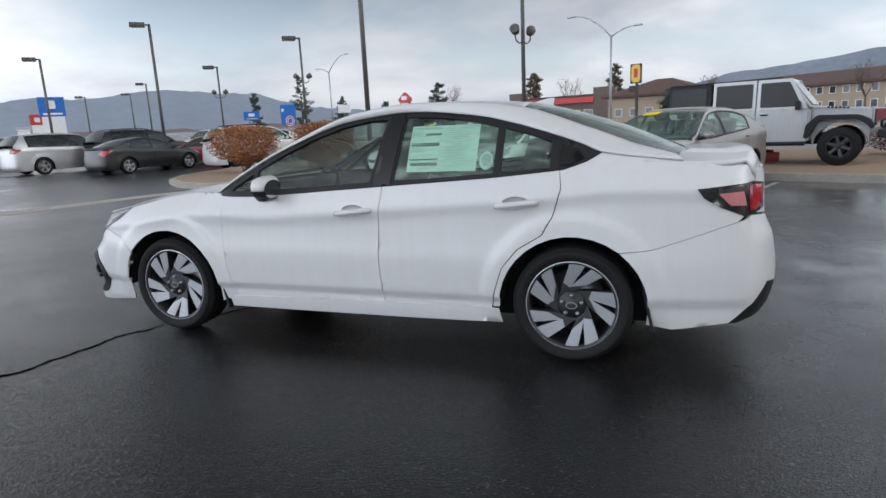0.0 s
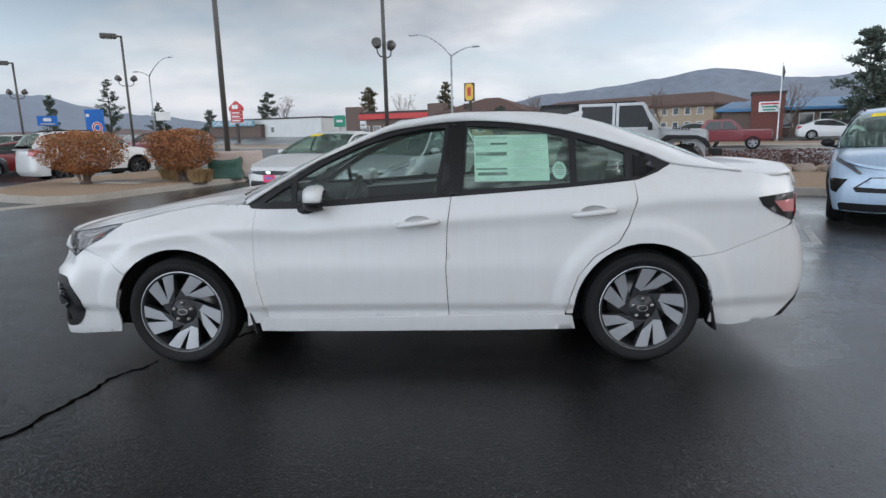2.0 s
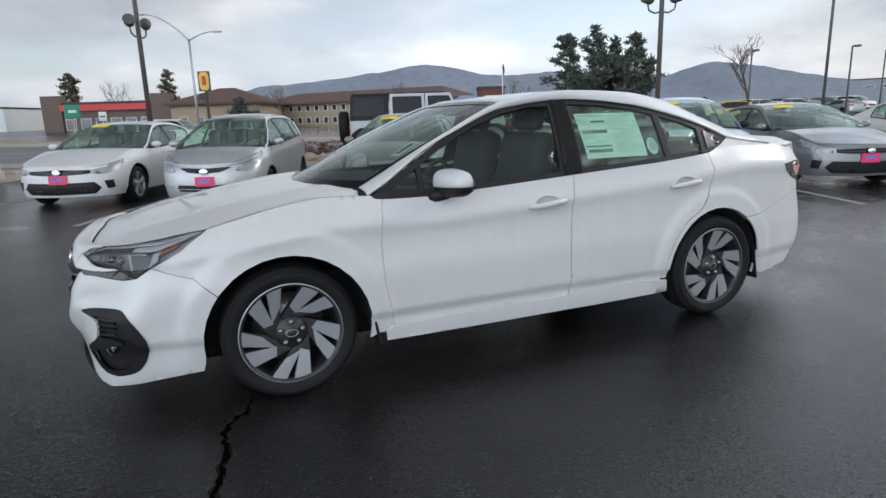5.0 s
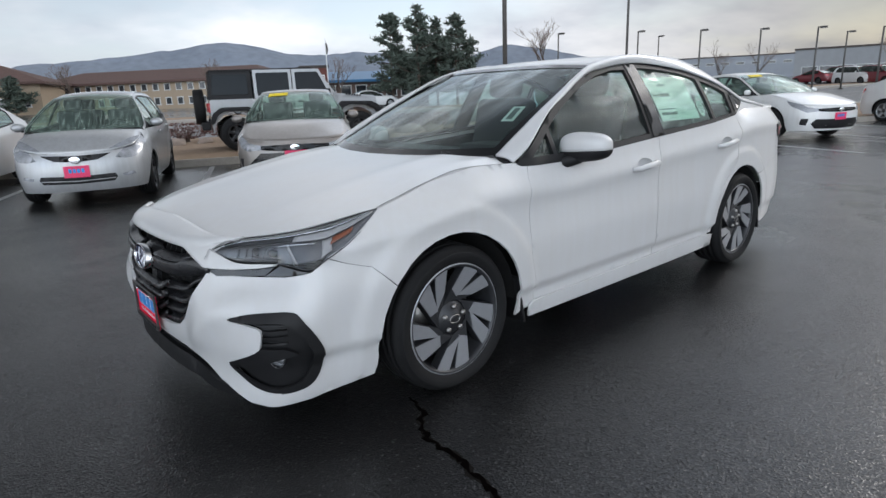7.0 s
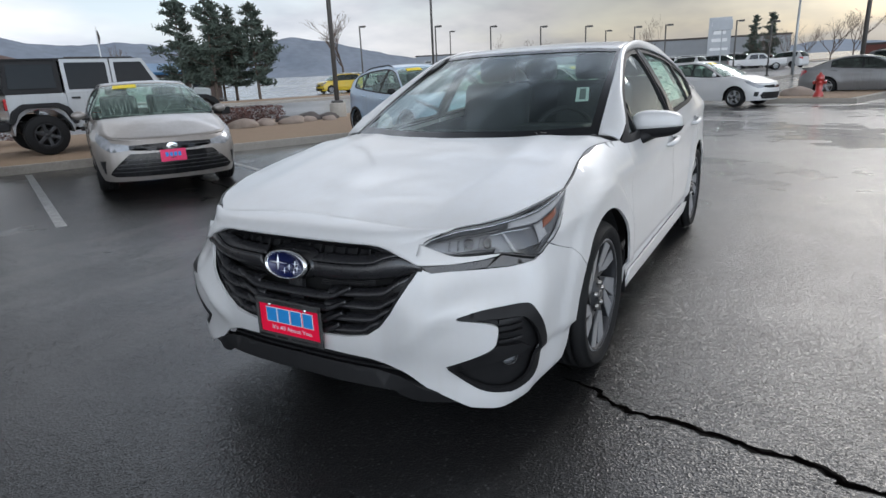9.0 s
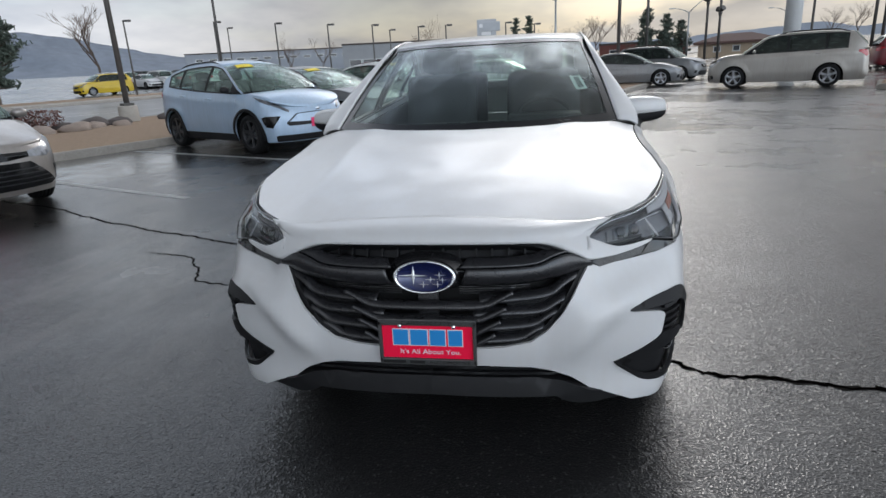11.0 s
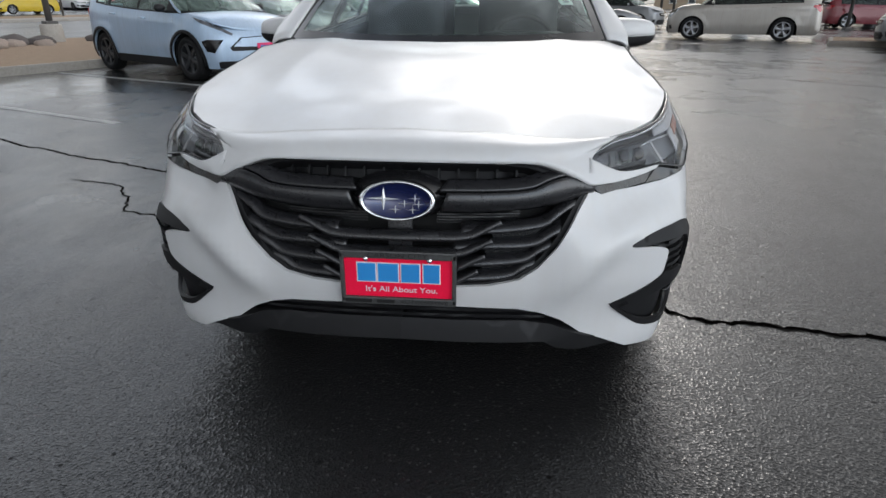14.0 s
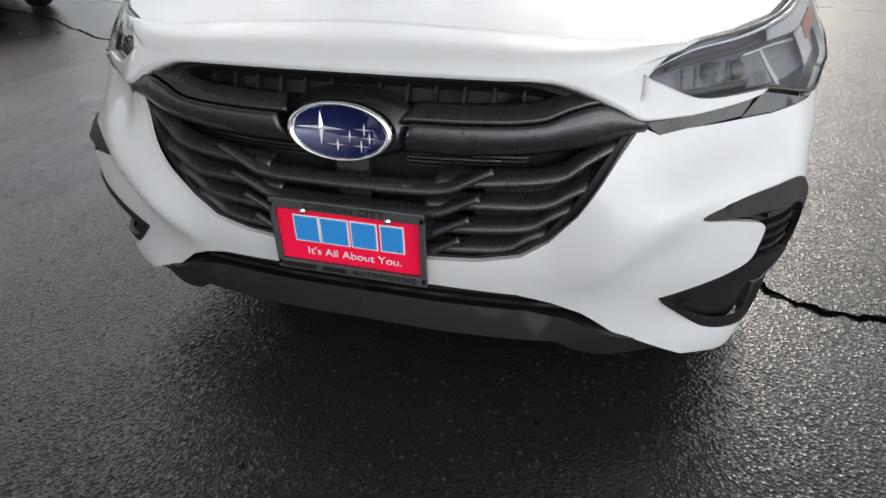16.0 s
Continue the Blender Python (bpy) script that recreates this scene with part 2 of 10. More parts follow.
def lamp_lens(name, tint):
    m = bpy.data.materials.new(name)
    m.use_nodes = True
    nt = m.node_tree
    nt.nodes.clear()
    out = nt.nodes.new("ShaderNodeOutputMaterial")
    see, gloss = nt.nodes.new("ShaderNodeBsdfTransparent"), nt.nodes.new("ShaderNodeBsdfGlossy")
    see.inputs[0].default_value = (*tint, 1)
    gloss.inputs["Roughness"].default_value = 0.02
    lw = nt.nodes.new("ShaderNodeLayerWeight")
    lw.inputs[0].default_value = 0.5
    pw, sc = nt.nodes.new("ShaderNodeMath"), nt.nodes.new("ShaderNodeMath")
    pw.operation, sc.operation = "POWER", "MULTIPLY_ADD"
    pw.inputs[1].default_value, sc.inputs[1].default_value, sc.inputs[2].default_value = 5.0, 0.93, 0.045
    nt.links.new(lw.outputs["Facing"], pw.inputs[0])
    nt.links.new(pw.outputs[0], sc.inputs[0])
    mx = nt.nodes.new("ShaderNodeMixShader")
    nt.links.new(sc.outputs[0], mx.inputs[0])
    nt.links.new(see.outputs[0], mx.inputs[1])
    nt.links.new(gloss.outputs[0], mx.inputs[2])
    nt.links.new(mx.outputs[0], out.inputs[0])
    return m


WHITE = paint("white_paint", (0.60, 0.60, 0.60), 0.0, 0.03, 0.6)
PEARL = paint("pearl_white_paint", (0.74, 0.74, 0.73), 0.0, 0.12)
SILVER = paint("silver_paint", (0.46, 0.47, 0.48), 0.45, 0.15)
CHAMPAGNE = paint("champagne_paint", (0.40, 0.375, 0.34), 0.4, 0.12)
GREY = paint("grey_paint", (0.20, 0.205, 0.21), 0.4, 0.15)
TAUPE = paint("taupe_paint", (0.27, 0.245, 0.225), 0.35, 0.15)
ICE = paint("ice_blue_paint", (0.40, 0.52, 0.66), 0.2, 0.12)
STING = paint("flat_light_grey_paint", (0.42, 0.43, 0.44), 0.0, 0.12)
BLACKP = paint("black_paint", (0.008, 0.008, 0.009), 0.0, 0.0, 0.3)
MAROON = paint("maroon_paint", (0.16, 0.012, 0.02), 0.2, 0.1)
DEEPRED = paint("deep_red_paint", (0.20, 0.018, 0.016), 0.1, 0.1)
REDP = paint("red_paint", (0.40, 0.03, 0.025), 0.0, 0.1)
GREENP = paint("dark_green_paint", (0.02, 0.035, 0.03), 0.1, 0.1)
YELLOWP = paint("yellow_paint", (0.60, 0.42, 0.02), 0.0, 0.1)

TRIM = Mat("black_plastic_trim", (0.011, 0.011, 0.012), 0.50, spec=0.3).speckle(0.3, 30, 0.58).m
SATIN = beaded(Mat("satin_black_plastic", (0.020, 0.020, 0.022), 0.24, 0, 0.35).speckle(0.3, 30, 0.36), 130.0, 0.35).m
GLOSSBLACK = beaded(Mat("gloss_black_plastic", (0.010, 0.010, 0.011), 0.16, 0, 0.4).speckle(0.3, 14, 0.3)).m
PIANO = Mat("plain_gloss_black", (0.008, 0.008, 0.0085), 0.10, spec=0.3).speckle(0.2, 20, 0.14).m
TINTED = Mat("tinted_window_glass", (0.007, 0.008, 0.009), 0.06, spec=0.22).speckle(0.2, 6, 0.10).m
DARKGREY = beaded(Mat("dark_grey_plastic", (0.017, 0.0175, 0.019), 0.40).speckle(0.25, 40, 0.48)).m
RUBBER = Mat("tyre_rubber", (0.012, 0.012, 0.0125), 0.62, spec=0.22).speckle(0.35, 22, 0.8, bump=0.15).m
# near-black that paints in the shade of hollows, gaps and undersides
VOID = Mat("cavity_shade_black", (0.004, 0.004, 0.004), 0.9).m
ALLOY = Mat("machined_alloy", (0.37, 0.38, 0.40), 0.32, 0.55).speckle(0.06, 60, 0.3).m
DARKALLOY = Mat("dark_grey_alloy", (0.030, 0.031, 0.034), 0.35, 0.2).speckle(0.2, 25, 0.4).m
STARWHITE = Mat("bright_plated_star", (0.74, 0.75, 0.76), 0.22, 0.4).m
CHROME = Mat("chrome", (0.85, 0.86, 0.87), 0.06, 1.0).m
STEEL = Mat("brake_steel", (0.30, 0.29, 0.28), 0.35, 0.9).speckle(0.2, 40).m
CABIN = Mat("charcoal_cabin_cloth", (0.030, 0.031, 0.034), 0.8).speckle(0.3, 60, bump=0.2).m
DASH = Mat("dashboard_plastic", (0.022, 0.023, 0.025), 0.6).speckle(0.25, 40).m
HEADLINER = Mat("pale_headliner", (0.45, 0.45, 0.43), 0.9).speckle(0.08, 30).m
HAZE = Mat("hazy_lamp_plastic", (0.42, 0.42, 0.43), 0.38, 0.2).speckle(0.25, 22, 0.5).m
AMBER = Mat("amber_reflector", (0.26, 0.075, 0.035), 0.30, 0, 0.3).speckle(0.2, 90).m
LAMPDARK = Mat("smoked_lamp_housing", (0.13, 0.134, 0.145), 0.28, 0.35).speckle(0.3, 18, 0.45).m
REFLECTOR = Mat("lamp_reflector", (0.55, 0.57, 0.60), 0.18, 0.9).speckle(0.25, 30).m
TAILRED = Mat("red_lamp_lens", (0.42, 0.02, 0.025), 0.12, 0, 0.8).speckle(0.3, 60).m
TAILPALE = Mat("pale_red_lamp_lens", (0.55, 0.20, 0.20), 0.12, 0, 0.8).speckle(0.2, 60).m
PAPER = Mat("printed_paper", (0.50, 0.62, 0.57), 0.75).speckle(0.05, 30).m
INK = Mat("grey_print", (0.10, 0.13, 0.12), 0.8).m
PALEINK = Mat("pale_print", (0.36, 0.46, 0.42), 0.8).m
PLATERED = Mat("red_plate_face", (0.90, 0.008, 0.055), 0.55, spec=0.2).speckle(0.05, 20).m
PLATEPINK = Mat("red_pink_plate_face", (0.78, 0.04, 0.14), 0.4).speckle(0.12, 30).m
PLATEBLUE = Mat("blue_plate_print", (0.02, 0.25, 0.62), 0.4).m
PLATEPALE = Mat("pale_plate_print", (0.72, 0.70, 0.74), 0.5).m
EMBLEMBLUE = Mat("deep_blue_enamel", (0.008, 0.014, 0.075), 0.12, 0.2, 0.8).m
YELLOWTAG = Mat("yellow_windscreen_tag", (0.80, 0.62, 0.02), 0.6).m
WINDOW = glass("window_glass", (0.66, 0.76, 0.73), 0.010)
WETWINDOW = glass("rain_streaked_glass", (0.72, 0.90, 0.80), 0.13)
DARKWINDOW = glass("dark_tinted_glass", (0.10, 0.11, 0.11), 0.04)
LENS = lamp_lens("clear_lamp_lens", (0.86, 0.87, 0.88))

# ---- geometry helpers ----
from mathutils.geometry import delaunay_2d_cdt


def mesh_ob(name, verts, faces, mat, parent=None, label="", smooth=True):
    me = bpy.data.meshes.new(name)
    me.from_pydata([tuple(map(float, v)) for v in verts], [], [tuple(map(int, f)) for f in faces])
    if smooth:
        me.polygons.foreach_set("use_smooth", [True] * len(me.polygons))
    me.materials.append(mat)
    me.update()
    ob = new(name, me)
    if parent is not None:
        ob.parent = parent
    if label:
        ob["label"] = label
    return ob


def part(name, bm, mat, parent=None, label="", smooth=False):
    me = bpy.data.meshes.new(name)
    bm.to_mesh(me)
    bm.free()
    if smooth:
        me.polygons.foreach_set("use_smooth", [True] * len(me.polygons))
    me.materials.append(mat)
    ob = new(name, me)
    if parent is not None:
        ob.parent = parent
    if label:
        ob["label"] = label
    return ob


def thing(name, label, category, group="", kind="", at=None):
    ob = tagged(new(name), label, category, group, kind)
    ob.empty_display_size = 0.2
    if at is not None:
        ob.matrix_world = at
    return ob


def box(bm, c, size, m=None, bevel=0.0):
    """A box of that size round c, its edges bevelled."""
    r = bmesh.ops.create_cube(bm, size=1.0)
    vs = r["verts"]
    for v in vs:
        v.co = Vector((v.co.x * size[0] + c[0], v.co.y * size[1] + c[1], v.co.z * size[2] + c[2]))
    if bevel:
        es = list({e for v in vs for e in v.link_edges})
        out = bmesh.ops.bevel(bm, geom=es, offset=bevel, segments=2, affect="EDGES", profile=0.6)
        vs = list({v for f in out["faces"] for v in f.verts} | {v for v in vs if v.is_valid})
    if m is not None:
        bmesh.ops.transform(bm, matrix=m, verts=[v for v in vs if v.is_valid])
    return vs


def tube(bm, pts, radii, sides=10, caps=True):
    """A round bar along a line of points."""
    pts = [Vector(p) for p in pts]
    if isinstance(radii, (int, float)):
        radii = [radii] * len(pts)
    rings, prev = [], None
    for i, p in enumerate(pts):
        d = (pts[min(i + 1, len(pts) - 1)] - pts[max(i - 1, 0)]).normalized()
        a = prev if prev is not None and abs(prev.dot(d)) < 0.95 else (Vector((0, 0, 1)) if abs(d.z) < 0.9 else Vector((1, 0, 0)))
        x = (a - d * a.dot(d)).normalized()
        y = d.cross(x)
        prev = x
        rings.append([bm.verts.new(p + (x * math.cos(t) + y * math.sin(t)) * radii[i]) for t in (k * math.tau / sides for k in range(sides))])
    for a, b in zip(rings, rings[1:]):
        for k in range(sides):
            bm.faces.new((a[k], a[(k + 1) % sides], b[(k + 1) % sides], b[k]))
    if caps:
        bm.faces.new(rings[0][::-1])
        bm.faces.new(rings[-1])


def lathe(profile, sides=48, axis="y", closed=False):
    """Verts and faces of a turned form; profile: (radius, along the axis)."""
    v, f, n = [], [], len(profile)
    for k in range(sides):
        c, s = math.cos(k * math.tau / sides), math.sin(k * math.tau / sides)
        for r, a in profile:
            v.append((r * c, a, r * s) if axis == "y" else (r * c, r * s, a))
    for k in range(sides):
        for i in range(n if closed else n - 1):
            a, b = k * n + i, k * n + (i + 1) % n
            c, d = (k + 1) % sides * n + (i + 1) % n, (k + 1) % sides * n + i
            f.append((a, b, c, d))
    return v, f


def hermite(pts):
    """A smooth curve through (x, y...) points, without overshoot."""
    p = np.array(pts, float)
    x, y = p[:, 0], p[:, 1]
    d = np.diff(y) / np.diff(x)
    m = np.zeros(len(x))
    m[0], m[-1] = d[0], d[-1]
    for i in range(1, len(x) - 1):
        m[i] = 0 if d[i - 1] * d[i] <= 0 else 2 * d[i - 1] * d[i] / (d[i - 1] + d[i])

    def f(q):
        q = np.clip(np.asarray(q, float), x[0], x[-1])
        i = np.clip(np.searchsorted(x, q, side="right") - 1, 0, len(x) - 2)
        h = x[i + 1] - x[i]
        t = (q - x[i]) / h
        return ((1 + 2 * t) * (1 - t) ** 2 * y[i] + t * (1 - t) ** 2 * h * m[i] + t * t * (3 - 2 * t) * y[i + 1] + t * t * (t - 1) * h * m[i + 1])
    return f


def smooth01(t):
    t = np.clip(t, 0, 1)
    return t * t * (3 - 2 * t)


def rounded(poly, times=2):
    """An outline with its corners cut twice, so that they read as round."""
    for _ in range(times):
        nxt = poly[1:] + poly[:1]
        poly = [q for (a, b), (c, d) in zip(poly, nxt) for q in ((a * 0.78 + c * 0.22, b * 0.78 + d * 0.22), (a * 0.22 + c * 0.78, b * 0.22 + d * 0.78))]
    return poly


def inside(poly, q):
    """Which of the points q lie in the polygon."""
    res = np.zeros(len(q), bool)
    n = len(poly)
    for i in range(n):
        a, b = poly[i], poly[(i + 1) % n]
        cond = (a[1] > q[:, 1]) != (b[1] > q[:, 1])
        xx = (b[0] - a[0]) * (q[:, 1] - a[1]) / (b[1] - a[1] + 1e-12) + a[0]
        res ^= cond & (q[:, 0] < xx)
    return res


def dense(poly, step):
    out = []
    for a, b in zip(poly, poly[1:] + poly[:1]):
        n = max(1, int(math.hypot(b[0] - a[0], b[1] - a[1]) / step + 0.999))
        out += [(a[0] + (b[0] - a[0]) * k / n, a[1] + (b[1] - a[1]) * k / n) for k in range(n)]
    return out


def sheet_data(outer, fn, step=0.06, holes=(), depth=0.012, centre=(0, 0, 0.6), rim=True):
    """A panel over a plane outline, laid on the surface fn, with a turned-in edge."""
    loops = [dense(list(map(tuple, outer)), step)] + [dense(list(map(tuple, h)), step) for h in holes]
    pts, edges = [], []
    for lp in loops:
        o = len(pts)
        pts += lp
        edges += [(o + i, o + (i + 1) % len(lp)) for i in range(len(lp))]
    border = np.array(pts)
    lo, hi = border.min(0), border.max(0)
    gx, gy = np.meshgrid(np.arange(lo[0] + step / 2, hi[0], step), np.arange(lo[1] + step / 2, hi[1], step))
    q = np.c_[gx.ravel(), gy.ravel()]
    if len(q):
        ok = inside(loops[0], q)
        for h in loops[1:]:
            ok &= ~inside(h, q)
        q = q[ok]
        if len(q):
            near = np.array([((border - p) ** 2).sum(1).min() for p in q])
            q = q[near > (0.45 * step) ** 2]
        pts = pts + [tuple(p) for p in q]
    vs, _, fs, *_ = delaunay_2d_cdt([Vector(p) for p in pts], edges, [], 0, 1e-6)
    uv = np.array([tuple(v) for v in vs])
    tri = np.array([list(f) for f in fs])
    mid = uv[tri].mean(1)
    ok = inside(loops[0], mid)
    for h in loops[1:]:
        ok &= ~inside(h, mid)
    tri = tri[ok]
    xyz = np.array(fn(uv[:, 0], uv[:, 1]))
    nrm = np.cross(xyz[tri[:, 1]] - xyz[tri[:, 0]], xyz[tri[:, 2]] - xyz[tri[:, 0]])
    if (nrm * (xyz[tri].mean(1) - np.array(centre))).sum() < 0:
        tri, nrm = tri[:, ::-1], -nrm
    vn = np.zeros_like(xyz)
    for k in range(3):
        np.add.at(vn, tri[:, k], nrm)
    vn /= np.linalg.norm(vn, axis=1, keepdims=True) + 1e-12
    faces = [tuple(t) for t in tri]
    verts = [tuple(v) for v in xyz]
    if rim and depth:
        seen = {}
        for t in tri:
            for a, b in ((t[0], t[1]), (t[1], t[2]), (t[2], t[0])):
                seen[(a, b)] = 1
        edge = [(a, b) for a, b in seen if (b, a) not in seen]
        idx = {}
        for a, b in edge:
            for k in (a, b):
                if k not in idx:
                    idx[k] = len(verts)
                    verts.append(tuple(xyz[k]))
                    verts.append(tuple(xyz[k] - vn[k] * depth))
        for a, b in edge:
            faces.append((idx[b], idx[a], idx[a] + 1, idx[b] + 1))
    return verts, faces


def sheet(name, outer, fn, mat, parent, label="", mirror=False, **kw):
    v, f = sheet_data(outer, fn, **kw)
    if mirror:
        v = [(x, -y, z) for x, y, z in v]
        f = [t[::-1] for t in f]
    return mesh_ob(name, v, f, mat, parent, label)


def loft(name, fn, nu, nv, mat, parent, label="", flip=False, depth=0.0):
    """A skin over the unit square; with depth a second skin lies behind it."""
    u, v = np.meshgrid(np.linspace(0, 1, nu), np.linspace(0, 1, nv), indexing="ij")
    p = np.array(fn(u.ravel(), v.ravel()))
    f = []
    for i in range(nu - 1):
        for j in range(nv - 1):
            a = i * nv + j
            q = (a, a + nv, a + nv + 1, a + 1)
            f.append(q[::-1] if flip else q)
    verts = [tuple(x) for x in p]
    if depth:
        n = np.zeros_like(p)
        for q in f:
            c = np.cross(p[q[1]] - p[q[0]], p[q[3]] - p[q[0]])
            for k in q:
                n[k] += c
        n /= np.linalg.norm(n, axis=1, keepdims=True) + 1e-12
        o = len(verts)
        verts += [tuple(x) for x in p - n * depth]
        f2 = [tuple(o + k for k in q[::-1]) for q in f]
        rim = [i * nv for i in range(nu)] + [(nu - 1) * nv + j for j in range(1, nv)] + [i * nv + nv - 1 for i in range(nu - 2, -1, -1)] + [j for j in range(nv - 2, 0, -1)]
        for a, b in zip(rim, rim[1:] + rim[:1]):
            f2.append((b, a, o + a, o + b) if not flip else (a, b, o + b, o + a))
        f = f + f2
    return mesh_ob(name, verts, f, mat, parent, label)


def words(name, text, size, mat, parent, m, label="", depth=0.001, width=0.0):
    """Lettering in the built-in font as a mesh; width squeezes it to that length."""
    cu = bpy.data.curves.new(name, "FONT")
    cu.body, cu.size, cu.extrude = text, size, depth
    cu.align_x, cu.align_y = "CENTER", "CENTER"
    tmp = bpy.data.objects.new(name, cu)
    scene.collection.objects.link(tmp)
    bpy.context.view_layer.update()
    me = bpy.data.meshes.new_from_object(tmp.evaluated_get(bpy.context.evaluated_depsgraph_get()))
    bpy.data.objects.remove(tmp)
    co = np.array([v.co[:] for v in me.vertices])
    if width and len(co):
        k = width / (co[:, 0].max() - co[:, 0].min())
        for v in me.vertices:
            v.co.x *= k
    me.materials.clear()
    me.materials.append(mat)
    ob = new(name, me)
    ob.parent = parent
    ob.matrix_local = m
    if label:
        ob["label"] = label
    return ob


def facing(x, y, z, deg):
    """A flat thing's pose: its own x to the right and y up as seen by one who looks along deg."""
    return pose(x, y, z, 90, 0, deg - 90)

# ---- cars ----


class Shell:
    """The outer skin of a car whose nose points to -x; its sides are curves of the plan and of the height."""

    def __init__(self, plan, top, edge, hood, roof, rail, low=0.16, axles=(-1.375, 1.375), arch=0.405, tyre=0.335, track=0.785, lean=(0.45, 0.40), side=None, nose=None, tail=None, drop=(0.02, 0.04), tuck=0.0, brow=None):
        self.tuck = tuck
        self.brow = hermite(brow) if brow else None
        p = np.array(plan, float)
        s = np.r_[0, np.cumsum(np.linalg.norm(np.diff(p, axis=0), axis=1))]
        fx, fy = self._spline(s, p[:, 0]), self._spline(s, p[:, 1])
        self.s = np.linspace(0, s[-1], 600)
        self.x, self.y = fx(self.s), fy(self.s)
        tx, ty = np.gradient(self.x, self.s), np.gradient(self.y, self.s)
        n = np.hypot(tx, ty)
        self.nx, self.ny = -ty / n * -1, tx / n * -1
        # outward: away from the car's middle line
        flip = np.sign(self.nx * self.x + self.ny * self.y)
        self.nx, self.ny = self.nx * flip, self.ny * flip
        self.len = s[-1]
        self.top, self.edge, self.hoodc, self.roofc, self.rail = map(hermite, (top, edge, hood, roof, rail))
        self.axles, self.arch, self.tyre, self.track, self.low, self.lean, self.drop = axles, arch, tyre, track, low, lean, drop
        self.side = hermite(side or [(0.10, 0.13), (0.16, 0.075), (0.215, 0.045), (0.29, 0.032), (0.40, 0.014), (0.55, 0.0), (0.68, 0.008), (0.80, 0.012), (0.87, 0.006), (0.93, 0.022), (1.2, 0.04)])
        self.nose = hermite(nose or [(0.10, 0.10), (0.17, 0.045), (0.24, 0.03), (0.33, 0.016), (0.42, 0.0), (0.56, 0.0), (0.66, 0.010), (0.72, 0.02), (0.77, 0.042), (0.82, 0.085), (0.9, 0.16)])
        self.tail = hermite(tail or [(0.10, 0.20), (0.2, 0.12), (0.32, 0.03), (0.48, 0.0), (0.68, 0.02), (0.82, 0.07), (1.0, 0.08), (1.1, 0.10)])

    @staticmethod
    def _spline(s, v):
        m = np.gradient(v, s)

        def f(q):
            i = np.clip(np.searchsorted(s, q, side="right") - 1, 0, len(s) - 2)
            h = s[i + 1] - s[i]
            t = (q - s[i]) / h
            return ((1 + 2 * t) * (1 - t) ** 2 * v[i] + t * (1 - t) ** 2 * h * m[i] + t * t * (3 - 2 * t) * v[i + 1] + t * t * (t - 1) * h * m[i + 1])
        return f

    def sx(self, x):
        return float(np.interp(x, self.x, self.s))

    def sy(self, y):
        """Where the nose has that half width."""
        k = len(self.s) // 2
        return float(np.interp(-abs(y), self.y[:k][::-1], self.s[:k][::-1]))

    def st(self, y):
        """Where the tail has that half width."""
        k = len(self.s) // 2
        return float(np.interp(-abs(y), self.y[k:], self.s[k:]))

    def body(self, s, z, out=0.0):
        s, z = np.asarray(s, float), np.asarray(z, float)
        x, y = np.interp(s, self.s, self.x), np.interp(s, self.s, self.y)
        nx, ny = np.interp(s, self.s, self.nx), np.interp(s, self.s, self.ny)
        wf, wr = smooth01((-nx - 0.15) / 0.6), smooth01((nx - 0.15) / 0.6)
        top, edge = self.top(x), self.edge(x)
        shift = (top - 1.0) * smooth01((z - 0.6) / 0.25)
        side = self.side(z - shift)
        d = np.clip(1 - (top - z) / 0.17, 0, 1.3)
        side = side + (edge - 0.03) * d ** 2.3
        ins = side * (1 - wf - wr) + self.nose(z) * wf + self.tail(z) * wr
        for a in self.axles:
            r = np.hypot(x - a, z - self.tyre)
            ins = ins - 0.015 * smooth01((self.arch + 0.125 - r) / 0.045) * (1 - wf) * smooth01((z - 0.2) / 0.15)
        ins = ins + self.tuck * smooth01((0.60 - z) / 0.12) * smooth01((-nx - 0.12) / 0.3) * smooth01((0.92 + nx) / 0.3)
        ins = ins - out
        back = 0.0
        if self.brow:
            # the corner sweeps back over the bumper
            back = self.brow(np.abs(y)) * smooth01((z - 0.50) / 0.155) * (x < 0)
        return np.stack([x - nx * ins + back, y - ny * ins, z], -1)

    def upper(self, x, z, out=0.0):
        """The side of the cabin, over the belt."""
        x, z = np.asarray(x, float), np.asarray(z, float)
        i = np.interp(x, self.x, self.y)
        dz = z - self.top(x)
        y = -i - self.edge(x) - (self.lean[0] * dz + self.lean[1] * dz * np.abs(dz)) + out
        return np.stack([x, -y, z], -1)

    def hood(self, x, y):
        x, y = np.asarray(x, float), np.asarray(y, float)
        w = -np.interp(x, self.x, self.y)
        c = self.hoodc(x)
        z = c - (self.drop[0] + self.drop[1] * smooth01((-1.2 - x) / 0.8)) * (np.abs(y) / np.maximum(w, 0.3)) ** 2.4
        z = z + 0.008 * np.exp(-((np.abs(y) - 0.5) / 0.07) ** 2) * smooth01((x + 2.2) / 0.3)
        return np.stack([x, y, z], -1)

    def arch_points(self, a, n=20, t0=-12, t1=192, r=None):
        r = r or self.arch
        return [(a + r * math.cos(radians(t)), self.tyre - 0.012 + r * math.sin(radians(t))) for t in np.linspace(t0, t1, n)]


